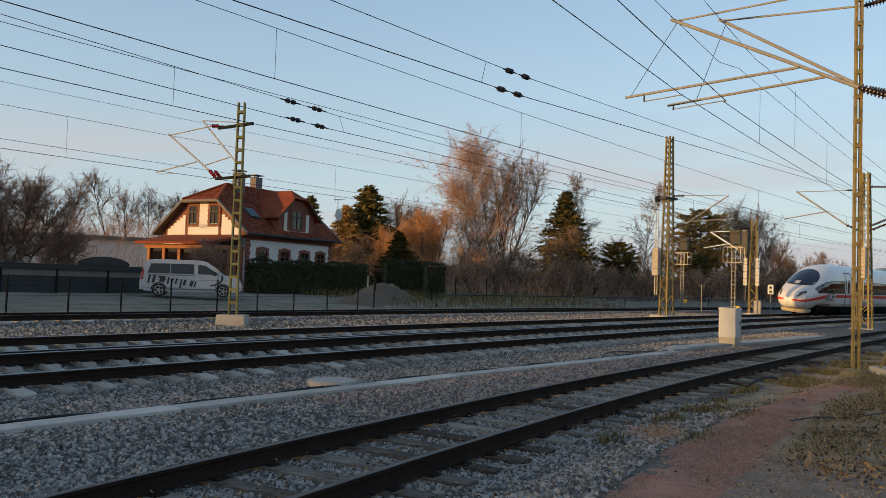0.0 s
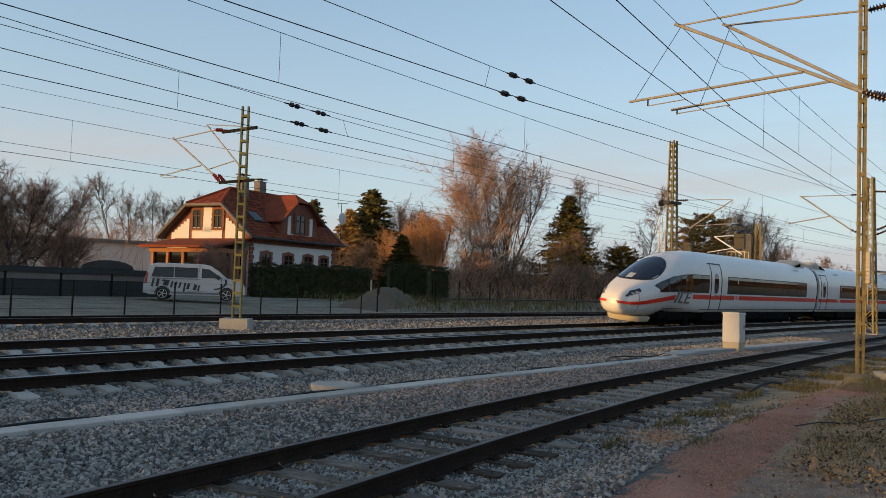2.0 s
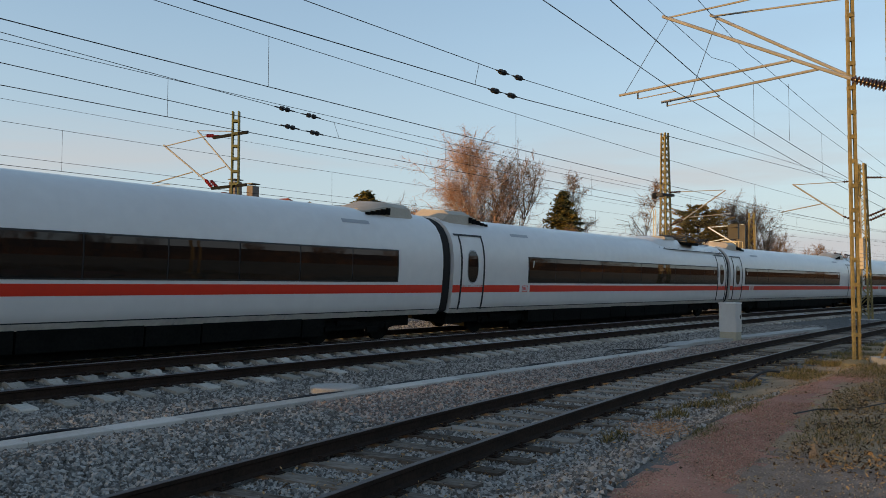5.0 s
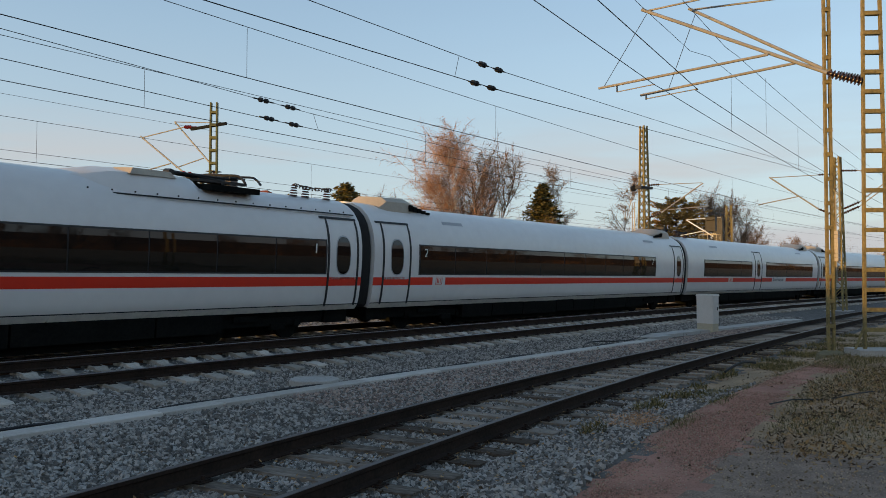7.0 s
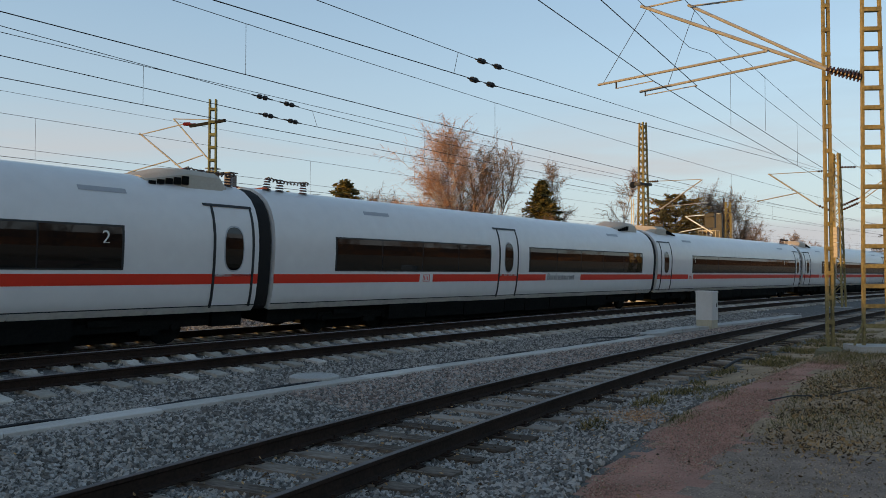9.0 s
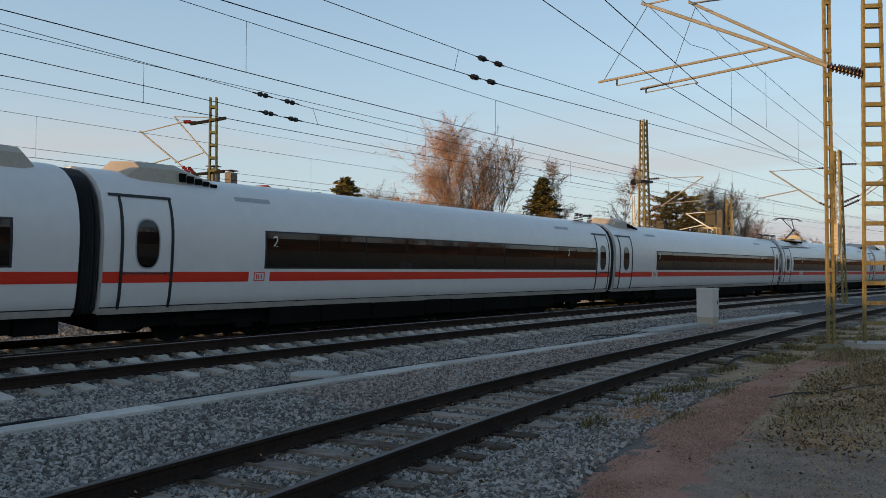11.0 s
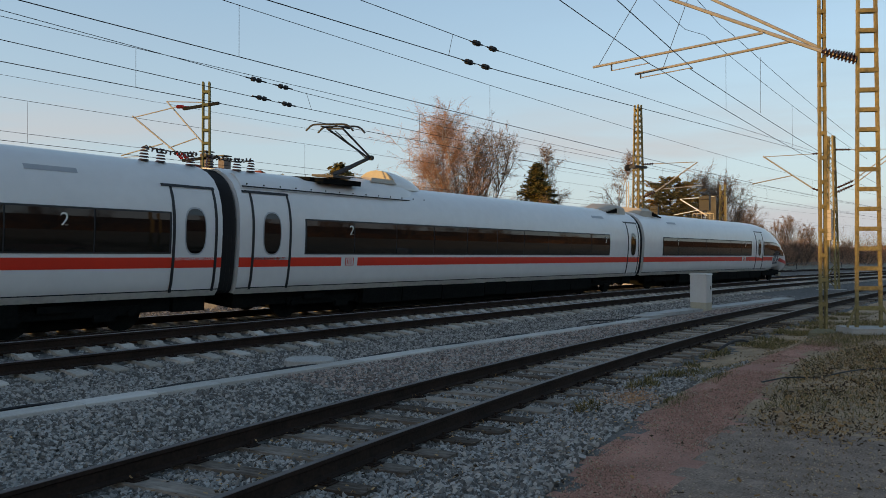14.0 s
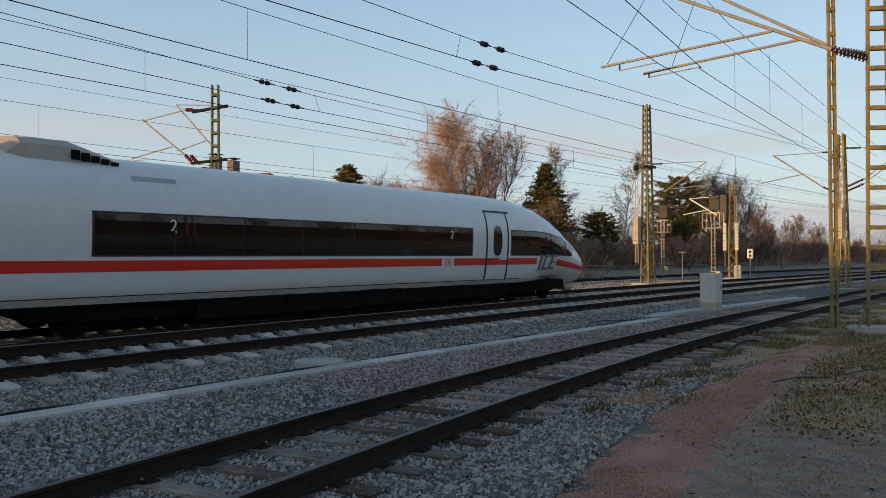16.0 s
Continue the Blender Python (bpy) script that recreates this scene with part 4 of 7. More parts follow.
    ap.loft([ring(0.52, -0.04), ring(0.40, -0.05), ring(0.31, -0.08), ring(0.27, -0.11)])
    # cream holds both the apron's dirt and the sun's yellow
    part("snow_apron", ap, M_CREAM, ob, "pale apron under the nose", smooth=False)
    return ob


CARS = [build_end("1"), build_middle("front_gear"), build_middle("early"), build_middle("dining"), build_middle("plain"), None, build_middle("rear_gear"), None]
CARS[5] = copy_thing(CARS[4], Matrix())
CARS[7] = build_end("2")


def rail_place(t, k):
    """Distance along the line of the k-th joint between carriages (1: behind the leading car)."""
    return 17.843 + GAP * (k - 2) - 14.05 * (t - 7) - 0.117 * (t - 7) ** 2 + 0.07 * max(0.0, t - 12.2) ** 2


def train_motion():
    times = [0.5 * i for i in range(33)]
    for k, ob in enumerate(CARS):
        rows = []
        for t in times:
            if k == 0:
                s = rail_place(t, 1)
                m = main_pose(s - END / 2) @ Matrix.Translation((-END / 2, 0, 0))
            elif k == 7:
                s = rail_place(t, 7)
                m = main_pose(s + END / 2) @ Matrix.Translation((END / 2, 0, 0)) @ Matrix.Rotation(math.pi, 4, "Z")
            else:
                m = main_pose(rail_place(t, k) + GAP / 2)
            rows.append((t, m))
        walk(ob, rows)


def motions():
    train_motion()


# ---- overhead line ----
def ladder_mast(name, x, y, z, h, w0, w1, turn, step, label, block, depth=0.12, paint=None):
    """Mast of two channels joined by batten plates, on a concrete block."""
    m = thing(name, Matrix.Translation((x, y, z)) @ Matrix.Rotation(turn, 4, "Z"), label, "catenary mast", "catenary masts")
    for s in (-1, 1):
        ring = lambda k, w: [(s * (w / 2) + a, b, k) for a, b in ((-0.025, -depth / 2), (0.025, -depth / 2), (0.025, depth / 2), (-0.025, depth / 2))]
        part("channel", Shape().loft([ring(0, w0), ring(h, w1)]), paint or M_MAST, m)
    for i in range(1, int(h / step) + 1):
        k = i * step
        w = w0 + (w1 - w0) * k / h
        for b in (-1, 1):
            part("batten", Shape().box((0, b * (depth / 2 + 0.006), k), (w + 0.05, 0.01, 0.09)), paint or M_MAST, m)
    if block:
        bx, by, bz = block
        part("foundation", Shape().box((0, 0, -bz / 2 + 0.02), (bx, by, bz), taper=0.96), M_CONCRETE, m, "pale concrete foundation")
    return m


def lattice_mast(name, x, y, z, h, w0, w1, turn, label, block):
    m = thing(name, Matrix.Translation((x, y, z)) @ Matrix.Rotation(turn, 4, "Z"), label, "catenary mast", "catenary masts")
    w = lambda k: w0 + (w1 - w0) * k / h
    for a in (-1, 1):
        for b in (-1, 1):
            ring = lambda k: [(a * w(k) / 2 + i * 0.045, b * w(k) / 2 + j * 0.045, k) for i, j in ((-1, -1), (1, -1), (1, 1), (-1, 1))]
            part("leg", Shape().loft([ring(0), ring(h)]), M_MAST, m)
    k, n = 0.15, 0
    while k < h - 0.3:
        k2 = min(h - 0.05, k + max(0.35, w(k) * 1.05))
        for s in (-1, 1):
            a0, a1 = (w(k) / 2, w(k2) / 2)
            t = 1 if n % 2 else -1
            part("lacing", Shape().tube((t * a0, s * a0, k), (-t * a1, s * a1, k2), 0.034, n=4), M_MAST, m)
            part("lacing", Shape().tube((s * a0, t * a0, k), (s * a1, -t * a1, k2), 0.034, n=4), M_MAST, m)
        k, n = k2, n + 1
    part("foundation", Shape().box((0, 0, -0.2), (block, block, 0.5), taper=0.95), M_CONCRETE, m, "pale concrete foundation")
    return m


def insulator(parent, p, q, r=0.075, ribs=7, mat=None):
    p, q = Vector(p), Vector(q)
    table = [(0, r * 0.4)]
    for i in range(ribs):
        k = (i + 0.7) / (ribs + 0.4)
        table += [(k - 0.3 / ribs, r * 0.42), (k - 0.1 / ribs, r), (k + 0.1 / ribs, r * 0.9), (k + 0.25 / ribs, r * 0.42)]
    sh = Shape().lathe(p, q, table + [(1, r * 0.4)])
    return part("insulator", sh, mat or M_INSUL, parent, "brown ribbed insulator", smooth=True)


def tube_part(name, pts, r, mat, parent, label=""):
    return part(name, Shape().path([Vector(p) for p in pts], r, 8), mat, parent, label)


WORLD = Matrix()
# tall mast between the main line and the far track
mast = ladder_mast("catenary_mast", 18.3, 22.75, 0.16, 7.55, 0.27, 0.21, radians(-52), 0.45, "green-yellow steel mast of two channels on a concrete block", (1.0, 0.9, 0.5), depth=0.2, paint=M_MASTGREEN)
inv = mast.matrix_basis.inverted()
for z, a, b in ((6.9, 24.0, 22.1), (5.05, 24.05, 22.15)):
    part("crossarm", Shape().box(inv @ Vector((18.3, (a + b) / 2, z)), (0.07, abs(a - b), 0.10), Matrix.Rotation(radians(52), 3, "Z")), M_FENCE, mast, "dark crossarm")
can = thing("cantilever", WORLD, "slim grey tubular cantilever of the far track", "cantilever", "cantilevers")
for x, off in ((18.3, 0.0), (18.55, -1.5)):
    insulator(can, (x, 24.0, 6.98), (x, 24.4, 7.02), 0.07, 4, M_TAIL)
    insulator(can, (x, 24.05, 5.1), (x, 24.45, 5.4), 0.07, 4, M_TAIL)
tube_part("top_tie", [(18.3, 24.4, 7.02), (18.3, 26.99, 6.89)], 0.022, M_ARM, can)
tube_part("diagonal_tube", [(18.3, 24.4, 5.36), (18.3, 27.05, 6.95)], 0.032, M_ARM, can)
tube_part("registration_arm", [(18.3, 25.2, 5.75), (18.3, 27.75, 5.5)], 0.024, M_ARM, can)
tube_part("steady_arm", [(18.3, 27.6, 5.42), (18.3, 26.6, 5.38)], 0.014, M_ARM, can)
can2 = thing("cantilever", WORLD, "second slim grey cantilever of the far track", "cantilever", "cantilevers")
tube_part("diagonal_tube", [(18.55, 23.2, 5.6), (18.55, 25.3, 7.35)], 0.028, M_ARM, can2)
tube_part("registration_arm", [(18.55, 25.2, 5.62), (18.55, 23.6, 5.85)], 0.022, M_ARM, can2)
tube_part("top_tie", [(18.55, 23.3, 7.1), (18.55, 25.3, 7.35)], 0.018, M_ARM, can2)

# slim mast and ladder mast beside the siding
ladder_mast("catenary_mast", 19.7, 3.24, -0.06, 10.6, 0.115, 0.11, radians(-58), 0.55, "slim galvanised double-channel mast beside the siding", None, 0.09)
solid("mast_foundation", Shape().loft([[(19.7 + r * math.cos(a), 3.24 + r * math.sin(a), z) for a in np.linspace(0, 2 * math.pi, 15)[:-1]] for r, z in ((0.36, -0.4), (0.30, -0.14), (0.16, -0.06))]), M_FOOT, "rounded mossy concrete foot of a mast", "foundation")
g = ladder_mast("catenary_mast", 19.95, 2.36, -0.02, 9.4, 0.52, 0.33, radians(-60), 0.44, "broad ladder-like steel mast with battens", (1.1, 0.9, 0.4), 0.10)
for s in (-1, 1):
    part("foot_brace", Shape().tube((s * 0.5, -0.1, 0.02), (s * 0.27, 0, 0.5), 0.03, n=4), M_MAST, g)
can = thing("cantilever", WORLD, "galvanised tubular cantilever over the siding, sunlit", "cantilever", "cantilevers")
insulator(can, (19.85, 2.55, 5.92), (19.5, 3.2, 6.15), 0.10, 9)
insulator(can, (19.4, 3.0, 8.9), (19.4, 3.5, 8.8), 0.09, 7)
tube_part("diagonal_tube", [(19.5, 3.2, 6.15), (19.4, 7.47, 8.38)], 0.042, M_ARM, can)
tube_part("top_tie", [(19.4, 7.3, 8.32), (19.4, 4.61, 8.38), (19.4, 3.5, 8.8)], 0.025, M_ARM, can)
tube_part("registration_arm", [(19.4, 4.43, 6.74), (19.4, 8.66, 6.52)], 0.034, M_ARM, can)
tube_part("steady_arm", [(19.4, 8.15, 6.36), (19.4, 7.14, 6.42)], 0.014, M_ARM, can)
tube_part("arm_hanger", [(19.4, 7.3, 8.30), (19.4, 8.5, 6.56)], 0.008, M_WIRE, can)
tube_part("drop_bracket", [(19.4, 8.15, 6.55), (19.4, 8.15, 6.36)], 0.022, M_STEEL, can)
can = thing("cantilever", WORLD, "second galvanised tubular cantilever over the siding", "cantilever", "cantilevers")
insulator(can, (19.95, 2.58, 6.02), (20.0, 3.1, 6.2), 0.10, 9)
insulator(can, (20.0, 2.7, 8.2), (20.0, 3.18, 8.13), 0.09, 7)
tube_part("diagonal_tube", [(20.0, 3.1, 6.2), (20.0, 6.46, 8.38)], 0.038, M_ARM, can)
tube_part("top_tie", [(20.0, 6.35, 8.33), (20.0, 3.18, 8.13)], 0.025, M_ARM, can)
tube_part("registration_arm", [(20.0, 3.96, 6.6), (20.0, 7.75, 6.33)], 0.034, M_ARM, can)
tube_part("steady_arm", [(20.0, 7.6, 6.22), (20.0, 6.25, 6.30)], 0.014, M_ARM, can)
tube_part("arm_hanger", [(20.0, 6.3, 8.2), (20.0, 7.0, 6.4)], 0.008, M_WIRE, can)
tube_part("drop_bracket", [(20.0, 7.6, 6.35), (20.0, 7.6, 6.2)], 0.022, M_STEEL, can)


def weight_stack(parent, x, y, z0, z1, mat, lab):
    n = 8
    for i in range(n):
        k = z0 + (z1 - z0) * i / n
        part("tension_weight", Shape().box((x, y, k + (z1 - z0) / n * 0.5), (0.26, 0.26, (z1 - z0) / n * 0.88)), mat, parent, lab)
    part("weight_rod", Shape().tube((x, y, z0 - 1.2), (x, y, z1 + 2.2), 0.03), M_ARM, parent)


tall = lattice_mast("catenary_mast", 48.2, 18.5, -0.1, 11.2, 0.60, 0.28, radians(-20), "tall tapering lattice mast with tension weights", 1.5)
weight_stack(tall, -0.25, 0.75, 2.5, 4.2, M_BEIGE, "stacked beige tension weight")
weight_stack(tall, -0.55, 0.30, 2.5, 4.2, M_BEIGE, "stacked beige tension weight")
part("pulley_wheel", Shape().tube((-0.35, 0.5, 7.3), (-0.30, 0.62, 7.3), 0.2, n=20).box((0, 0, 7.3), (1.1, 0.5, 0.16)), M_STEEL, tall, "dark tension wheel")
can = thing("cantilever", WORLD, "grey cantilever on the tall lattice mast", "cantilever", "cantilevers")
insulator(can, (48.2, 18.2, 5.3), (48.2, 17.4, 5.6), 0.09, 6)
insulator(can, (48.2, 18.2, 7.35), (48.2, 17.5, 7.35), 0.08, 6)
tube_part("diagonal_tube", [(48.2, 17.4, 5.6), (48.2, 14.8, 7.26)], 0.036, M_ARM, can)
tube_part("top_tie", [(48.2, 17.5, 7.35), (48.2, 14.9, 7.28)], 0.022, M_ARM, can)
tube_part("registration_arm", [(48.2, 17.0, 5.75), (48.2, 14.5, 5.86)], 0.026, M_ARM, can)

inner = lattice_mast("catenary_mast", 49.6, 7.72, -0.3, 8.7, 0.62, 0.3, radians(-10), "lattice mast between siding and main track, sunlit", 1.3)
weight_stack(inner, -0.4, -0.05, 2.8, 4.5, M_BEIGE, "stacked beige tension weight")
can = thing("cantilever", WORLD, "pale tubular cantilever over the near main track", "cantilever", "cantilevers")
insulator(can, (49.6, 8.0, 7.45), (49.6, 8.7, 7.45), 0.08, 5)
insulator(can, (49.6, 7.9, 5.1), (49.6, 8.7, 5.5), 0.08, 5)
tube_part("top_tie", [(49.6, 8.7, 7.45), (49.6, 11.3, 7.47)], 0.022, M_ARM, can)
tube_part("diagonal_tube", [(49.6, 8.7, 5.5), (49.6, 11.35, 7.5)], 0.045, M_ARM, can)
tube_part("registration_arm", [(49.6, 9.8, 6.27), (49.6, 12.0, 5.9)], 0.03, M_ARM, can)
can = thing("cantilever", WORLD, "dark-ended cantilevers reaching over the siding", "cantilever", "cantilevers")
for z in (5.2, 5.45):
    insulator(can, (49.6, 7.4, z), (49.6, 6.6, z + 0.35), 0.09, 6)
    tube_part("diagonal_tube", [(49.6, 6.6, z + 0.35), (49.6, 4.6, z + 1.9)], 0.03, M_ARM, can)
insulator(can, (49.6, 7.5, 7.6), (49.6, 6.7, 7.55), 0.08, 5)
tube_part("top_tie", [(49.6, 6.7, 7.55), (49.6, 4.4, 7.4)], 0.02, M_ARM, can)

far_m = lattice_mast("catenary_mast", 65.5, 18.1, -0.15, 7.5, 0.62, 0.34, 0.1, "lattice mast with pale tension weights and relay box", 1.4)
weight_stack(far_m, -0.3, 0.55, 2.2, 4.4, M_CABINET, "pale grey tension weight")
weight_stack(far_m, -0.3, -0.35, 2.2, 4.4, M_CABINET, "pale grey tension weight")
part("relay_box", Shape().box((-0.35, 0.75, 5.6), (0.5, 0.7, 1.9)), M_STEEL, far_m, "dark equipment box")
part("plinth_box", Shape().box((-0.6, -0.45, 0.5), (0.5, 0.5, 1.1)), M_CONCRETE, far_m)
can = thing("cantilever", WORLD, "white cantilever on the far lattice mast", "cantilever", "cantilevers")
tube_part("diagonal_tube", [(65.5, 19.0, 4.7), (65.5, 21.55, 6.35)], 0.05, M_WHITEPAINT, can)
tube_part("registration_arm", [(65.5, 18.8, 5.6), (65.5, 22.1, 5.05)], 0.035, M_WHITEPAINT, can)
tube_part("top_tie", [(65.5, 18.7, 6.45), (65.5, 21.5, 6.35)], 0.03, M_WHITEPAINT, can)


def signal(x, y, z, h, label):
    s = thing("railway_signal", Matrix.Translation((x, y, z)), label, "railway signal", "signals")
    for dy in (-0.13, 0.13):
        part("post", Shape().tube((0, dy, 0), (0, dy, h * 0.75), 0.035), M_ARM, s)
    for i in range(int(h * 0.72 / 0.33)):
        part("rung", Shape().tube((0, -0.2, 0.3 + 0.33 * i), (0, 0.2, 0.3 + 0.33 * i), 0.018, n=4), M_ARM, s)
    for k in (0.62, 0.80):
        for a, b in (((-0.5, -0.65), (0.5, -0.65)), ((0.5, -0.65), (0.5, 0.65)), ((0.5, 0.65), (-0.5, 0.65)), ((-0.5, 0.65), (-0.5, -0.65))):
            part("cage_rail", Shape().tube((a[0], a[1], h * k), (b[0], b[1], h * k), 0.022, n=4), M_ARM, s)
    for a in (-0.5, 0.5):
        for b in (-0.65, 0, 0.65):
            part("cage_post", Shape().tube((a, b, h * 0.62), (a, b, h * 0.80), 0.02, n=4), M_ARM, s)
    part("signal_head", Shape().box((0.1, -0.1, h * 0.92), (0.4, 0.75, 1.1)).box((-0.2, -0.1, h * 0.97), (0.25, 0.6, 0.06)), M_RUBBER, s, "black signal screen seen from behind")
    part("marker_box", Shape().box((-0.1, -0.4, 0.5), (0.2, 0.28, 0.3)), M_YELLOW, s, "yellow trackside marker")
    return s


signal(62.0, 18.6, -0.2, 6.4, "ladder-type light signal with pale service cage")
signal(75.0, 27.3, 0.0, 6.4, "farther light signal with pale service cage")
s = thing("kilometre_sign", Matrix.Translation((66, 16.9, -0.2)), "white rectangular trackside board with black marks on a post", "sign")
part("post", Shape().tube((0, 0, 0), (0, 0, 1.7), 0.03), M_ARM, s)
part("board", Shape().box((0, 0, 2.0), (0.03, 0.46, 0.75)), M_WHITEPAINT, s)
for k in (1.83, 2.15):
    part("bar", Shape().box((-0.02, 0, k), (0.01, 0.2, 0.16)), M_RUBBER, s)
s = thing("trackside_post", Matrix.Translation((60.5, 20.5, -0.1)), "thin grey trackside post with crossbar", "post")
part("post", Shape().tube((0, 0, 0), (0, 0, 2.1), 0.03), M_ARM, s)
part("crossbar", Shape().tube((0, -0.3, 2.0), (0, 0.3, 2.0), 0.025), M_ARM, s)

# switch cabinet
c = thing("switch_cabinet", Matrix.Translation((27.2, 8.25, -0.27)) @ Matrix.Rotation(radians(-14), 4, "Z"), "light grey electric cabinet on a cream plinth", "electrical cabinet")
part("plinth", Shape().box((0, 0, 0.15), (0.36, 0.58, 0.32)), M_CREAM, c, "cream plinth")
part("cabinet_body", Shape().box((0, 0, 0.77), (0.37, 0.60, 0.93)), M_CABINET, c)
part("cabinet_door", Shape().box((-0.02, -0.305, 0.77), (0.28, 0.02, 0.84)), M_CABINET, c)
part("cabinet_lid", Shape().box((0, 0, 1.255), (0.42, 0.65, 0.05), taper=0.93), M_CABINET, c)
part("handle", Shape().box((0.07, -0.325, 0.8), (0.02, 0.025, 0.12)), M_RUBBER, c)


# ---- wires ----
def wire(pts, r, label, group="overhead wires"):
    return solid("overhead_wire", Shape().path([Vector(p) for p in pts], r, 5), M_WIRE, label, "wire", group)


def run(off, z, s0=-20, s1=160, sag=0.0, span=48.0, first=18.0, step=4):
    return [along(s, off, z - sag * 4 * (((s - first) / span) % 1) * (1 - ((s - first) / span) % 1)) for s in np.arange(s0, s1 + 0.1, step)]


def droppers(off, lo, hi, ss, tilt=0.0):
    for s in ss:
        wire([along(s, off, lo), along(s + tilt, off, hi)], 0.005, "thin dropper between two overhead wires", "droppers")


CONTACT, MESSENGER = "dark copper contact wire over the track", "dark stranded messenger wire over the track"
for off, lo, hi, ss in ((A_OFF, 5.63, 6.68, (11.05, 20.5, 31, 42, 58, 70)), (0.0, 5.62, 6.56, (11.5, 22.5, 33, 44, 62, 76)), (9.5, 5.35, 6.74, (13.7, 26, 38, 50, 64))):
    wire(run(off, lo), 0.0095, CONTACT)
    wire(run(off, hi), 0.0075, MESSENGER)
    droppers(off, lo, hi, ss)
wire(run(9.3, 5.62), 0.007, CONTACT)
wire(run(9.3, 7.42), 0.006, MESSENGER)
wire([(-6, 14.5, 5.52), (6.4, 14.5, 5.43), (14.35, 14.5, 5.36), (21.7, 14.5, 5.40), (40, 13.9, 5.46), (62, 12.4, 5.5), (90, 10, 5.5)], 0.008, CONTACT)
wire([(-6, 14.5, 6.1), (6.4, 14.5, 5.97), (13.3, 14.5, 5.79), (14.7, 14.5, 5.75), (21.7, 14.5, 5.71), (40, 13.9, 5.95), (62, 12.4, 6.4), (90, 10, 6.5)], 0.007, MESSENGER)
wire([(0, 9.0, 5.2), (7, 9.0, 5.38), (14.0, 9.0, 5.62), (15.1, 9.0, 5.66), (49.6, 8.5, 7.42)], 0.009, CONTACT)
wire([(0, 9.0, 5.8), (8.9, 9.0, 5.96), (14.3, 9.0, 6.07), (15.2, 9.0, 6.1), (49.6, 8.5, 7.55)], 0.0075, MESSENGER)
wire([(13.2, 9.0, 5.6), (13.35, 9.0, 6.05)], 0.005, "thin dropper between two overhead wires", "droppers")
wire([(15.0, 14.5, 5.36), (14.8, 14.5, 5.77)], 0.005, "thin dropper between two overhead wires", "droppers")


def line_insulators(p, q):
    t = thing("line_insulator", WORLD, "pair of dark insulators strung in an overhead wire", "insulator", "line insulators")
    p, q = Vector(p), Vector(q)
    for a, b in ((0.0, 0.4), (0.55, 0.95)):
        u, v = p + (q - p) * a, p + (q - p) * b
        sh = Shape().lathe(u, v, [(0, 0.016), (0.25, 0.018), (0.3, 0.055), (0.42, 0.06), (0.46, 0.02), (0.54, 0.02), (0.58, 0.06), (0.7, 0.055), (0.75, 0.018), (1, 0.016)], 10)
        part("insulator", sh, M_RUBBER, t)


line_insulators((13.7, 9.0, 5.60), (14.9, 9.0, 5.65))
line_insulators((14.0, 9.0, 6.06), (15.2, 9.0, 6.1))
line_insulators((13.0, 14.5, 5.39), (14.5, 14.5, 5.36))
line_insulators((12.8, 14.5, 5.80), (14.4, 14.5, 5.77))
beyond = lambda dy, z0, z1: [(x, siding_y(x) + dy, z0 + (z1 - z0) * (x - 20) / 30) for x in np.arange(20, 56, 4)]
wire([(0, 5.62, 6.35), (11.7, 6.60, 6.38), (19.4, 7.14, 6.40)] + beyond(0.9, 6.38, 5.6), 0.0095, CONTACT)
wire([(0, 4.5, 6.2), (11.9, 5.50, 6.23), (20.0, 6.25, 6.28)] + beyond(0.1, 6.28, 5.6), 0.0095, CONTACT)
wire([(0, 5.9, 8.1), (19.4, 7.36, 8.34), (23, 7.4, 8.15)] + beyond(0.95, 8.3, 7.3)[1:], 0.0075, MESSENGER)
wire([(0, 4.9, 8.1), (20.0, 6.40, 8.34), (23, 6.4, 8.1)] + beyond(0.15, 8.2, 7.2)[1:], 0.0075, MESSENGER)
for x, dy in ((26, 0.9), (27, 0.1), (35, 0.9), (36, 0.1)):
    wire([(x, siding_y(x) + dy, 6.38 - 0.026 * (x - 20)), (x, siding_y(x) + dy, 8.25 - 0.033 * (x - 20))], 0.005, "thin dropper between two overhead wires", "droppers")


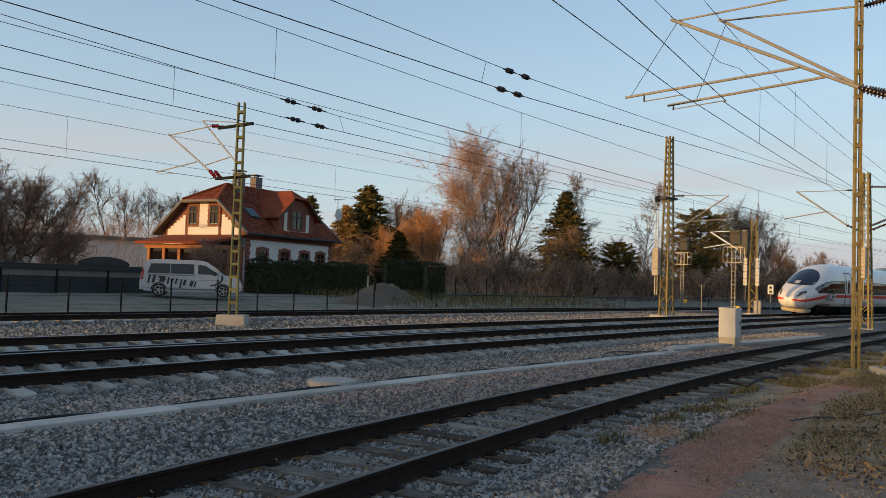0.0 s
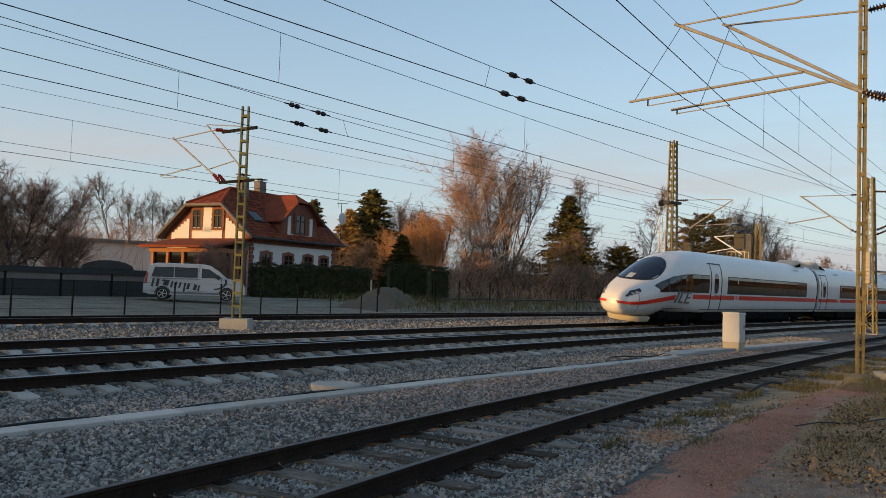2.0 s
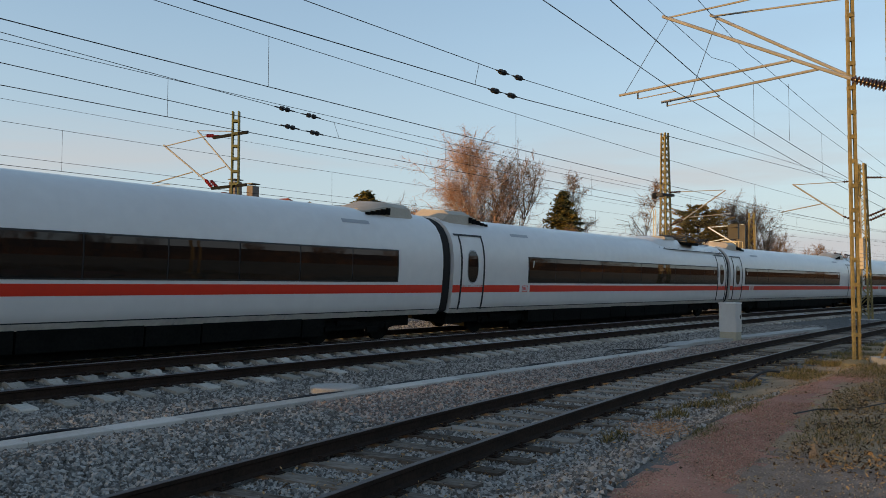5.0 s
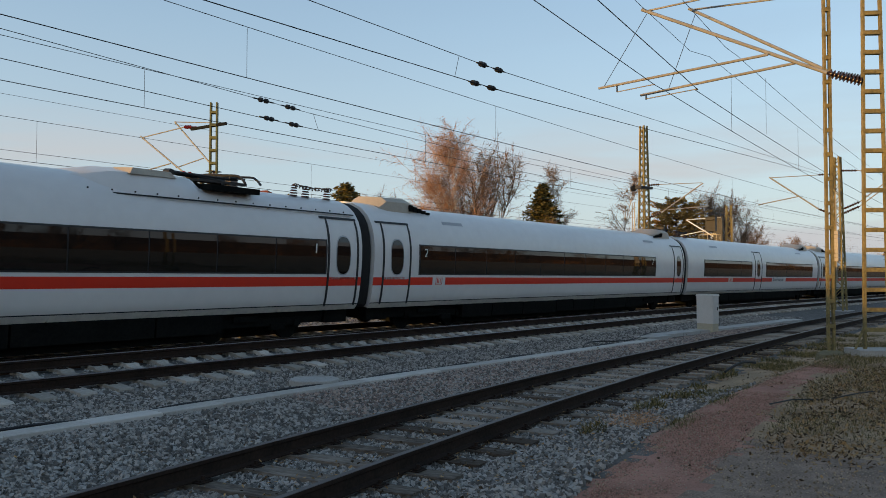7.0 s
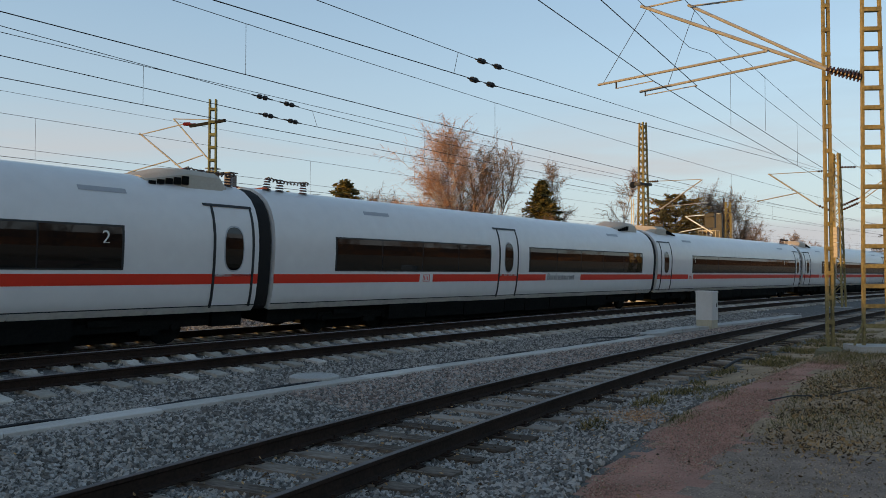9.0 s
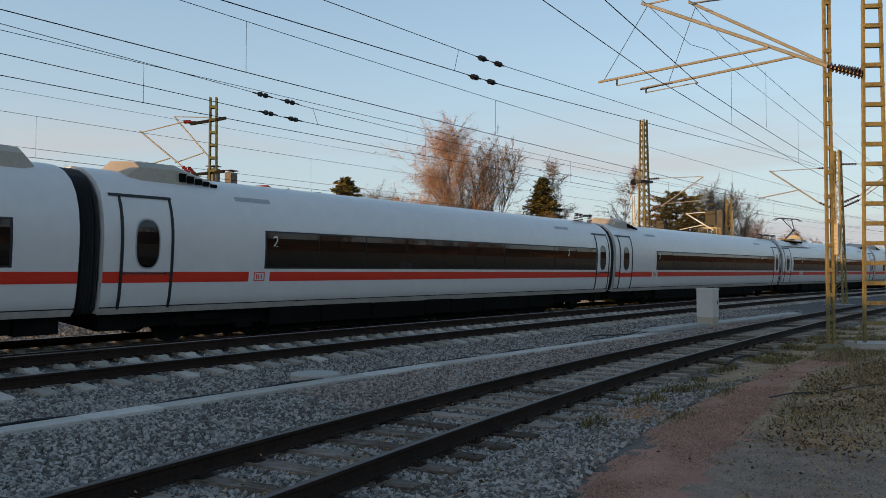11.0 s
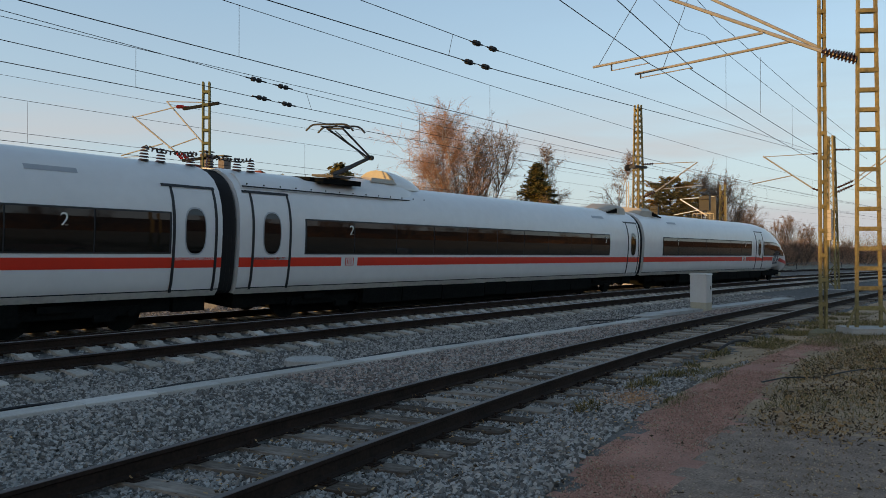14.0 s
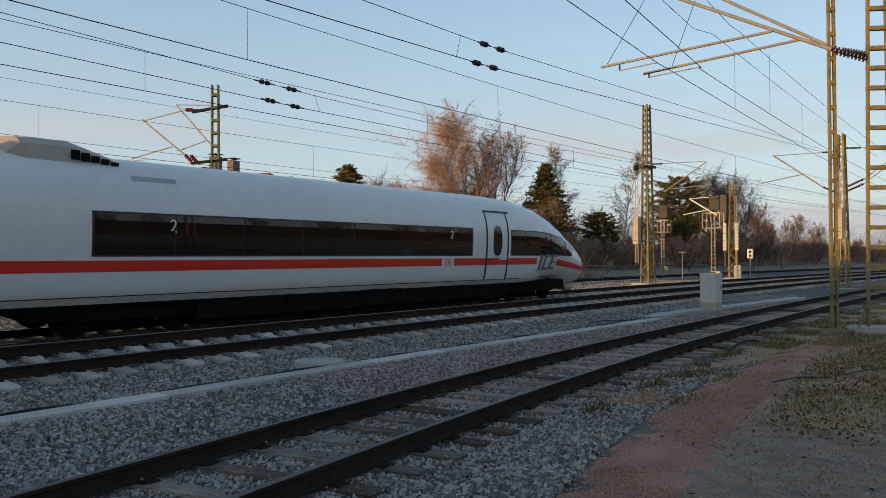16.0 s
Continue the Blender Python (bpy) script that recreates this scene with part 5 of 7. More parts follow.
# ---- yard and house ----
def build_fence():
    f = thing("wire_fence", WORLD, "low black post-and-wire fence along the tracks", "fence")
    xs = [9.1, 11.3, 13.4, 15.6, 17.7, 19.9, 22.2, 24.4, 26.6, 28.8, 31.0]
    for x in xs:
        y = 28.9 - 0.02 * (x - 12)
        z = ground_z(x, y)
        part("fence_post", Shape().tube((x, y, z), (x, y, z + 1.52), 0.035, n=6), M_FENCE, f)
    for k in (0.12, 0.45, 0.8, 1.15, 1.48):
        part("fence_wire", Shape().path([(x, 28.9 - 0.02 * (x - 12), ground_z(x, 28.9) + k) for x in xs], 0.006, 4), M_FENCE, f)
    f = thing("wire_fence", WORLD, "dark posts of a fence by the earth mound", "fence")
    for x, y in ((34.5, 30.5), (38.0, 33.5), (42.2, 34.9), (46.0, 35.4), (49.3, 35.4), (44.0, 33.6), (50.2, 33.2)):
        z = ground_z(x, y)
        part("fence_post", Shape().tube((x, y, z - 0.1), (x, y, z + 1.7), 0.045, n=6), M_FENCE, f)
    for x, y in ((41.6, 37.4), (51.0, 40.5), (58.3, 42.2)):
        z = ground_z(x, y)
        solid("timber_post", Shape().tube((x, y, z - 0.1), (x, y, z + 1.5), 0.07, 0.06, n=8), M_CREAM, "weathered pale timber fence post", "post", "timber posts")
    r = thing("low_barrier", WORLD, "long low dark handrail along the slope", "railing")
    pts = [along(s, 15.2, 0.75) for s in range(40, 130, 8)]
    part("top_rail", Shape().path(pts, 0.05, 6), M_STEEL, r)
    for p in pts:
        part("post", Shape().tube((p.x, p.y, -0.1), p, 0.04), M_STEEL, r)


build_fence()


def build_wall():
    w = thing("garden_wall", WORLD, "dark screened garden wall with brown panel band", "wall")
    a, b = Vector((-14, 42.6, 0.2)), Vector((26.6, 40.1, 0.2))
    n = 15
    for i in range(n):
        p, q = a.lerp(b, i / n), a.lerp(b, (i + 1) / n)
        c, ln = (p + q) / 2, (q - p).length
        rot = Matrix.Rotation(math.atan2(b.y - a.y, b.x - a.x), 3, "Z")
        part("screen_panel", Shape().box((c.x, c.y, 0.62), (ln - 0.03, 0.05, 1.25), rot), M_MESHGREEN, w, "dark grey-green screen")
        part("band_panel", Shape().box((c.x, c.y, 1.42), (ln - 0.07, 0.08, 0.35), rot), M_WALLGREY, w, "brown-grey band panel")
        part("coping", Shape().box((c.x, c.y + 0.1, 1.72), (ln, 0.5, 0.28), rot), M_MESHGREEN, w)
        part("wall_post", Shape().box((p.x, p.y - 0.03, 0.85), (0.1, 0.1, 1.6), rot), M_FENCE, w)


build_wall()


def courses(sh, origin, ux, uv, left, right, length, n, lift=0.045):
    """Overlapping tile courses on a slope: uv goes up it, ux along it."""
    o, ux, uv = Vector(origin), Vector(ux).normalized(), Vector(uv).normalized()
    nn = ux.cross(uv).normalized()
    if nn.z < 0:
        nn = -nn
    for i in range(n):
        v0, v1 = length * i / n, length * (i + 1) / n + 0.04
        v1 = min(v1, length)
        a0, b0, a1, b1 = left(v0), right(v0), left(v1), right(v1)
        m = max(1, int((b0 - a0) / 0.33))
        for j in range(m):
            k0, k1 = j / m, (j + 1) / m
            p = lambda a, b, k, v, h: o + ux * (a + (b - a) * k) + uv * v + nn * h
            g = 0.012
            sh.add([p(a0, b0, k0, v0, 0), p(a0, b0, k1, v0, 0), p(a0, b0, k0, v0, lift + g * (j % 2)), p(a0, b0, k1 - 0.12 / m, v0, lift + g * (j % 2)), p(a1, b1, k1, v1, 0.012), p(a1, b1, k0, v1, 0.012)], [(0, 1, 3, 2), (2, 3, 4, 5)])
    return sh


def arched_window(h, x, y, z, w, ht, face, grow=0.16):
    """A window with a brick surround; face 'y' looks to -y, 'x' to -x."""
    f = (lambda u, d, k: (x + u, y - d, z + k)) if face == "y" else (lambda u, d, k: (x - d, y - u, z + k))
    win = part("window", Shape().add([f(-w / 2, 0.03, 0), f(w / 2, 0.03, 0), f(w / 2, 0.03, ht), f(0, 0.03, ht * 1.06), f(-w / 2, 0.03, ht)], [(0, 1, 2, 3, 4)]), M_GLASS, h, "dark window with brown frame")
    fr, br = Shape(), Shape()
    bx = lambda sh, u0, u1, k0, k1, d0, d1: sh.add([f(u, d, k) for k in (k0, k1) for d in (d0, d1) for u in (u0, u1)], [(0, 1, 3, 2), (4, 6, 7, 5), (0, 4, 5, 1), (2, 3, 7, 6), (0, 2, 6, 4), (1, 5, 7, 3)])
    for u0, u1, k0, k1 in ((-w / 2, -w / 2 + 0.07, 0, ht), (w / 2 - 0.07, w / 2, 0, ht), (-0.035, 0.035, 0, ht), (-w / 2, w / 2, 0, 0.07), (-w / 2, w / 2, ht * 0.68, ht * 0.74)):
        bx(fr, u0, u1, k0, k1, 0.02, 0.07)
    part("window_frame", fr, M_DARKWOOD, win)
    for i in range(7):
        k0, e = ht * i / 7, 0.05 if i % 2 else 0.0
        bx(br, -w / 2 - grow - e, -w / 2, k0, k0 + ht / 7 - 0.01, 0.0, 0.06)
        bx(br, w / 2, w / 2 + grow + e, k0, k0 + ht / 7 - 0.01, 0.0, 0.06)
    for i in range(5):
        u0 = -w / 2 - grow + (w + 2 * grow) * i / 5
        lift = 0.10 * (1 - abs(i - 2) / 2)
        bx(br, u0 + 0.006, u0 + (w + 2 * grow) / 5 - 0.006, ht + lift * 0.6, ht + 0.2 + lift, 0.0, 0.075)
    bx(br, -w / 2 - grow, w / 2 + grow, -0.12, 0, 0.0, 0.1)
    part("brick_surround", br, M_BRICK, win, "red brick window surround")


def build_house():
    h = thing("house", Matrix.Translation((36.9, 44.8, 0.42)) @ Matrix.Rotation(radians(8), 4, "Z"), "white plastered house with red brick trim and red tiled half-hipped roof", "house")
    L, W, E, R, O = 10.0, 8.2, 4.2, 7.95, 0.55
    walls = Shape()
    t = 0.3
    walls.box((L / 2, t / 2, 1.9), (L, t, 3.8)).box((L / 2, W - t / 2, 1.9), (L, t, 3.8)).box((t / 2, W / 2, 1.9), (t, W - 2 * t, 3.8)).box((L - t / 2, W / 2, 1.9), (t, W - 2 * t, 3.8))
    part("wall", walls, M_PLASTER, h, "white plaster wall")
    slope = (R - E) / (W / 2 + O)
    zc, yc = 6.55, (6.55 - E) / slope - O
    gz = lambda y: E + slope * (min(y, W - y) + O) - 0.12
    for x, s in ((0.0, 1), (L, -1)):
        prof = [(0, 3.8), (0, gz(0)), (yc, zc - 0.12), (W - yc, zc - 0.12), (W, gz(W)), (W, 3.8)]
        part("gable_wall", Shape().loft([[(x + s * k, y, z) for y, z in prof] for k in (0, t)]), M_BRICK, h, "red brick gable")
    part("brick_band", Shape().box((L / 2, W - 0.13, 4.05), (L, 0.34, 0.5)), M_BRICK, h, "red brick cornice band")
    band = part("brick_band", Shape().box((L / 2, 0.13, 4.05), (L, 0.34, 0.5)), M_BRICK, h, "red brick cornice band")
    for i in range(33):
        part("brick", Shape().box((0.2 + 0.3 * i, -0.06, 3.78), (0.14, 0.1, 0.12)), M_BRICK, band)
    for i in range(13):
        e = 0.1 if i % 2 else 0.0
        part("quoin", Shape().box((0.17 + e / 2, -0.02, 0.15 + 0.29 * i), (0.36 + e, 0.08, 0.27)), M_BRICK, h)
        part("quoin", Shape().box((L - 0.17 - e / 2, -0.02, 0.15 + 0.29 * i), (0.36 + e, 0.08, 0.27)), M_BRICK, h)
    # white stepped field on the sunny gable
    for i in range(6):
        y0, z1 = 0.5 + 0.3 * i, 4.5 + 0.20 * i
        for y in (y0, W - y0 - 0.3):
            part("plaster_step", Shape().box((-0.03, y + 0.15, (3.85 + z1) / 2), (0.07, 0.3, z1 - 3.85)), M_PLASTER, h)
    part("plaster_field", Shape().box((-0.03, W / 2, 4.35), (0.068, 3.0, 1.0)).box((-0.03, W / 2, 5.5), (0.068, 0.85, 2.0)), M_PLASTER, h)
    arched_window(h, -0.03, 3.05, 4.75, 0.85, 1.35, "x")
    arched_window(h, -0.03, 5.15, 4.75, 0.85, 1.35, "x")
    for x in (1.75, 4.2, 6.55, 8.55):
        arched_window(h, x, 0.0, 1.75, 1.0, 1.25, "y")
    # roof: slabs, then tile courses
    ridge0, ridge1 = 2.1, L - 2.1
    front = [(-O, -O, E), (L + O, -O, E), (L + O, yc, zc), (ridge1, W / 2, R), (ridge0, W / 2, R), (-O, yc, zc)]
    back = [(x, W - y, z) for x, y, z in front]
    hipl = [(-O, yc, zc), (ridge0, W / 2, R), (-O, W - yc, zc)]
    hipr = [(L + O, yc, zc), (ridge1, W / 2, R), (L + O, W - yc, zc)]
    slab = Shape()
    for poly in (front, back, hipl, hipr):
        slab.loft([[(x, y, z - 0.2) for x, y, z in poly], poly])
    roof = part("roof", slab, M_DARKWOOD, h, "red tiled half-hipped roof")
    ln = math.hypot(W / 2 + O, R - E)
    kc = (zc - E) / (R - E) * ln
    lf = lambda v: -O if v < kc else -O + (ridge0 + O) * (v - kc) / (ln - kc)
    rt = lambda v: L + O if v < kc else L + O - (ridge0 + O) * (v - kc) / (ln - kc)
    part("roof_tiles", courses(Shape(), (0, -O, E), (1, 0, 0), (0, W / 2 + O, R - E), lf, rt, ln, 16), M_TILE, roof, "red-brown clay tiles")
    part("roof_tiles", courses(Shape(), (0, W + O, E), (1, 0, 0), (0, -(W / 2 + O), R - E), lf, rt, ln, 16), M_TILE, roof, "red-brown clay tiles")
    hl = math.hypot(ridge0 + O, R - zc)
    wy = W - 2 * yc
    for x, d in ((-O, 1), (L + O, -1)):
        part("roof_tiles", courses(Shape(), (x, W / 2, zc), (0, 1, 0), (d * (ridge0 + O), 0, R - zc), lambda v: -wy / 2 * (1 - v / hl), lambda v: wy / 2 * (1 - v / hl), hl, 8), M_TILE, roof, "red-brown clay tiles")
    for x in (-O, L + O):
        for p, q in (((x, -O, E - 0.05), (x, yc, zc - 0.05)), ((x, yc, zc - 0.05), (x, W - yc, zc - 0.05)), ((x, W - yc, zc - 0.05), (x, W + O, E - 0.05))):
            part("verge_board", Shape().tube(p, q, 0.11, n=4), M_WALLGREY, roof, "weathered grey verge board")
    caps = Shape()
    for p, q in (((ridge0, W / 2, R), (ridge1, W / 2, R)), ((ridge0, W / 2, R), (-O, yc, zc)), ((ridge0, W / 2, R), (-O, W - yc, zc))):
        caps.tube((p[0], p[1], p[2] + 0.05), (q[0], q[1], q[2] + 0.05), 0.12, n=8)
    part("ridge_tiles", caps, M_TILE, roof)
    part("gutter", Shape().tube((-O, -O - 0.06, E - 0.08), (L + O, -O - 0.06, E - 0.08), 0.08, n=8), M_STEEL, roof)
    # cross gable
    x0, x1, zt, za = 3.3, 7.5, 5.85, 7.65
    cx = (x0 + x1) / 2
    prof = [(x0, 3.9), (x0, zt), (cx - 0.75, zt + 1.15), (cx + 0.75, zt + 1.15), (x1, zt), (x1, 3.9)]
    dorm = part("cross_gable", Shape().loft([[(x, y, z) for x, z in prof] for y in (-0.04, 3.4)]), M_BRICK, h, "red brick cross gable with white panels")
    for a in (4.1, 6.7):
        part("plaster_panel", Shape().box((a, -0.06, 5.2), (0.32, 0.08, 1.6)), M_PLASTER, dorm)
    part("plaster_panel", Shape().box((cx, -0.06, 4.45), (2.9, 0.08, 0.42)), M_PLASTER, dorm)
    arched_window(dorm, cx, -0.05, 4.75, 1.15, 1.35, "y")
    ov = 0.45
    sl = (za - zt) / (cx - x0)
    for s in (-1, 1):
        ex = cx + s * (cx - x0 + ov)
        ez = zt - ov * sl
        mx, mz = cx + s * 0.85, za - 0.85 * sl
        yb = lambda z: min(W / 2 + 0.3, (z - E) / slope - O + 0.1)
        poly = [(ex, -0.5, ez), (mx, -0.5, mz), (cx, 0.55, za), (cx, yb(za), za), (ex, yb(ez), ez)]
        part("cross_roof", Shape().loft([[(x, y, z) for x, y, z in poly], [(x, y, z + 0.14) for x, y, z in poly]]), M_TILE, dorm, "red-brown clay tiles")
        part("verge_board", Shape().tube((ex, -0.5, ez), (mx, -0.5, mz), 0.09, n=4), M_DARKWOOD, dorm)
    part("hip_roof", Shape().add([(cx - 0.85, -0.5, za - 0.85 * sl + 0.14), (cx + 0.85, -0.5, za - 0.85 * sl + 0.14), (cx, 0.55, za + 0.16)], [(0, 1, 2)]), M_TILE, dorm)
    for px, py in ((3.0, 3.7), (5.6, 4.3)):
        c = part("chimney", Shape().box((px, py, 8.2), (0.75, 0.6, 1.5)), M_WALLGREY, h, "grey chimney with cap")
        part("chimney_cap", Shape().box((px, py, 9.12), (0.95, 0.7, 0.06)).tube((px - 0.25, py, 8.9), (px - 0.25, py, 9.12), 0.03).tube((px + 0.25, py, 8.9), (px + 0.25, py, 9.12), 0.03), M_STEEL, c)
    for px, py, w in ((1.9, 1.3, 1.1), (9.0, 1.9, 0.8)):
        z = E + slope * (py + O)
        rot = Matrix.Rotation(math.atan(slope), 3, "X")
        sk = part("skylight", Shape().box((px, py, z + 0.06), (w, 1.2, 0.1), rot), M_STEEL, roof, "dark roof window")
        part("pane", Shape().box((px, py - 0.03, z + 0.12), (w - 0.16, 1.0, 0.02), rot), M_GLASS, sk)
    # conservatory at the sunny gable
    con = part("porch", Shape().box((-1.5, 3.4, 1.0), (2.8, 6.4, 0.6)), M_BRICK, h, "low porch with orange timber and tiled roof")
    for i in range(5):
        part("post", Shape().box((-2.8, 0.4 + 1.5 * i, 1.7), (0.24, 0.24, 3.0)), M_LAMEL, con)
        part("post", Shape().box((-2.8 + 0.66 * i, 0.3, 1.7), (0.24, 0.24, 3.0)), M_LAMEL, con)
    part("glazing", Shape().box((-1.5, 3.4, 2.0), (2.5, 6.0, 2.2)), M_GLASS, con)
    part("fascia", Shape().box((-1.5, 3.4, 3.05), (3.0, 6.6, 0.3)), M_LAMEL, con)
    rp = [(-3.5, -0.2, 3.2), (0.0, -0.2, 3.9), (0.0, 7.2, 3.9), (-3.5, 7.2, 3.2)]
    part("porch_roof", Shape().loft([rp, [(x, y, z + 0.16) for x, y, z in rp]]), M_TILE, con, "dark tiled lean-to roof")
    dish = Shape()
    for i in range(5):
        r0, r1 = 0.5 * i / 5, 0.5 * (i + 1) / 5
        rr = lambda r: [(L + 0.7 + r * math.cos(a), -0.2 + 0.3 * r * r, 6.4 + r * math.sin(a)) for a in np.linspace(0, 2 * math.pi, 21)[:-1]]
        dish.loft([rr(r0 + 0.001), rr(r1)], caps=False)
    part("satellite_dish", dish, M_CABINET, h, "pale satellite dish")
    part("aerial", Shape().tube((L + 0.7, 0, 4.3), (L + 0.7, 0, 7.7), 0.03).tube((L + 0.1, 0, 7.6), (L + 1.6, 0, 7.75), 0.02).tube((L + 0.3, 0, 7.3), (L + 0.3, 0, 7.9), 0.015), M_STEEL, h)


build_house()
b = thing("outbuilding", Matrix.Translation((37.0, 61.5, 0.4)) @ Matrix.Rotation(radians(-22), 4, "Z"), "plain white flat-roofed outbuilding behind the house", "building")
part("wall", Shape().box((-5, 3, 1.9), (20, 6, 3.8)), M_PLASTER, b)
part("roof", Shape().box((-5, 3, 3.95), (20.8, 6.8, 0.3)), M_WALLGREY, b, "grey flat roof")
w = part("window", Shape().box((3.4, -0.02, 2.2), (0.9, 0.06, 1.1)), M_GLASS, b)
part("window_frame", Shape().box((3.4, -0.05, 2.2), (0.06, 0.06, 1.1)).box((3.4, -0.05, 1.65), (1.0, 0.08, 0.08)), M_DARKWOOD, w)
t = thing("garden_shed", Matrix.Translation((25.6, 43.6, 0.2)) @ Matrix.Rotation(radians(-30), 4, "Z"), "dark rounded garden shed beyond the wall", "shed")
part("shed_body", Shape().box((0, 0, 0.9), (2.6, 2.2, 1.8)), M_MESHGREEN, t)
part("shed_roof", Shape().loft([[(1.4 * math.cos(a) * 1.0, y, 1.7 + 0.5 * math.sin(a)) for a in np.linspace(0, math.pi, 9)] for y in (-1.2, 1.2)]), M_STEEL, t)


def build_van():
    v = thing("van", Matrix.Translation((26.5, 36.4, 0.36)) @ Matrix.Rotation(radians(-39), 4, "Z"), "silver passenger van with dark lettering, parked in the yard", "van")
    prof = [(-2.55, 0.42), (-2.58, 0.75), (-2.52, 1.15), (-2.42, 1.6), (-2.28, 1.86), (-1.9, 1.93), (0.3, 1.93), (0.75, 1.86), (1.2, 1.58), (1.62, 1.22), (2.2, 1.08), (2.48, 0.92), (2.58, 0.65), (2.55, 0.4), (2.3, 0.28), (-2.3, 0.28)]
    ring = lambda y, k: [(x * (1 if z < 1.2 else 0.985), y - (0.12 * (z - 1.1) if z > 1.1 else 0) * (1 if y > 0 else -1), 0.28 + (z - 0.28) * k) for x, z in prof]
    part("body", Shape().loft([ring(-0.93, 0.985), ring(-0.86, 1.0), ring(0.86, 1.0), ring(0.93, 0.985)]), M_SILVER, v, "silver body", smooth=True)
    yb = lambda z: -0.945 + (0.12 * (z - 1.1) if z > 1.1 else 0)
    def quad(pts, out=0.0):
        return Shape().loft([[(x, yb(z) - out, z) for x, z in pts], [(x, yb(z) + 0.04, z) for x, z in pts]])
    part("side_window", quad([(-2.2, 1.2), (-2.05, 1.70), (-1.1, 1.72), (-1.1, 1.2)]), M_GLASS, v)
    part("side_window", quad([(-1.06, 1.2), (-1.06, 1.72), (0.1, 1.72), (0.1, 1.2)]), M_GLASS, v)
    part("side_window", quad([(0.3, 1.2), (0.3, 1.70), (0.68, 1.66), (1.36, 1.2)]), M_GLASS, v)
    part("windscreen", Shape().add([(0.82, -0.74, 1.86), (0.82, 0.74, 1.86), (1.66, 0.82, 1.24), (1.66, -0.82, 1.24)], [(0, 1, 2, 3)]), M_GLASS, v)
    part("sliding_rail", quad([(-2.2, 1.1), (-2.2, 1.14), (0.2, 1.14), (0.2, 1.1)], 0.01), M_GREY, v)
    part("door_handle", quad([(0.35, 1.02), (0.35, 1.07), (0.55, 1.07), (0.55, 1.02)], 0.02), M_SILVER, v)
    part("door_joint", quad([(0.18, 0.45), (0.18, 1.9), (0.2, 1.9), (0.2, 0.45)], 0.004), M_RUBBER, v)
    part("door_joint", quad([(1.2, 0.5), (1.34, 1.2), (1.36, 1.2), (1.22, 0.5)], 0.004), M_RUBBER, v)
    part("tail_lamp", quad([(-2.54, 0.85), (-2.46, 1.4), (-2.36, 1.4), (-2.42, 0.85)], 0.01), M_TAIL, v, "red tail lamp")
    part("bumper", quad([(-2.58, 0.35), (-2.58, 0.6), (-2.1, 0.6), (-2.0, 0.35)], 0.015), M_SILVER, v)
    part("sill_trim", quad([(-1.2, 0.34), (-1.2, 0.44), (1.2, 0.44), (1.2, 0.34)], 0.01), M_GREY, v)
    for x, ln, k in ((-2.2, 0.1, 0.44), (-1.98, 0.13, 0.40), (-1.7, 0.26, 0.10), (-1.62, 0.26, 0.3), (-1.25, 0.09, 0.34), (-1.05, 0.09, 0.3), (-0.85, 0.09, 0.3), (-0.62, 0.09, 0.46), (-0.45, 0.13, 0.3), (-0.12, 0.16, 0.3), (0.1, 0.08, 0.3)):
        z0 = 1.13 - 0.13 * (x + 2.15)
        part("lettering_bar", quad([(x, z0 - k), (x + 0.08, z0), (x + ln + 0.08, z0 - 0.03), (x + ln, z0 - k - 0.03)], 0.006), M_LETTER, v, "dark bar of lettering")
    for i in range(9):
        a = math.pi * (0.95 + 0.55 * i / 8)
        a2 = math.pi * (0.95 + 0.55 * (i + 1) / 8)
        c = lambda k, r: (0.95 + r * 1.05 * math.cos(k + math.pi * 0.55) * 0.7, 1.02 + r * 0.6 * math.sin(k + math.pi * 0.55) * 0.8)
        part("swoosh", quad([c(a, 0.75), c(a2, 0.75), c(a2, 0.9), c(a, 0.9)], 0.006), M_LETTER, v)
    for x in (-1.62, 1.6):
        for y in (-0.84, 0.84):
            wh = part("wheel", Shape().tube((x, y - 0.11, 0.33), (x, y + 0.11, 0.33), 0.33, n=28), M_TYRE, v, smooth=True)
            sgn = -1 if y < 0 else 1
            rim = Shape().tube((x, y + sgn * 0.1, 0.33), (x, y + sgn * 0.118, 0.33), 0.06, n=10)
            for i in range(5):
                a = 2 * math.pi * i / 5
                rim.tube((x, y + sgn * 0.114, 0.33), (x + 0.22 * math.cos(a), y + sgn * 0.114, 0.33 + 0.22 * math.sin(a)), 0.035, n=4)
            for i in range(20):
                a, a2 = 2 * math.pi * i / 20, 2 * math.pi * (i + 1) / 20
                rim.tube((x + 0.225 * math.cos(a), y + sgn * 0.112, 0.33 + 0.225 * math.sin(a)), (x + 0.225 * math.cos(a2), y + sgn * 0.112, 0.33 + 0.225 * math.sin(a2)), 0.02, n=4)
            part("rim", rim, M_RIM, wh, "five-spoke alloy rim")
            part("wheel_arch", Shape().loft([[(x + r * math.cos(a), -0.948 * (1 if y < 0 else -1), 0.33 + r * math.sin(a)) for a in np.linspace(0, math.pi, 13)] for r in (0.34, 0.40)], closed=False), M_RUBBER, v)
    part("mirror", Shape().box((1.15, -1.05, 1.25), (0.12, 0.2, 0.22)), M_RUBBER, v)


build_van()


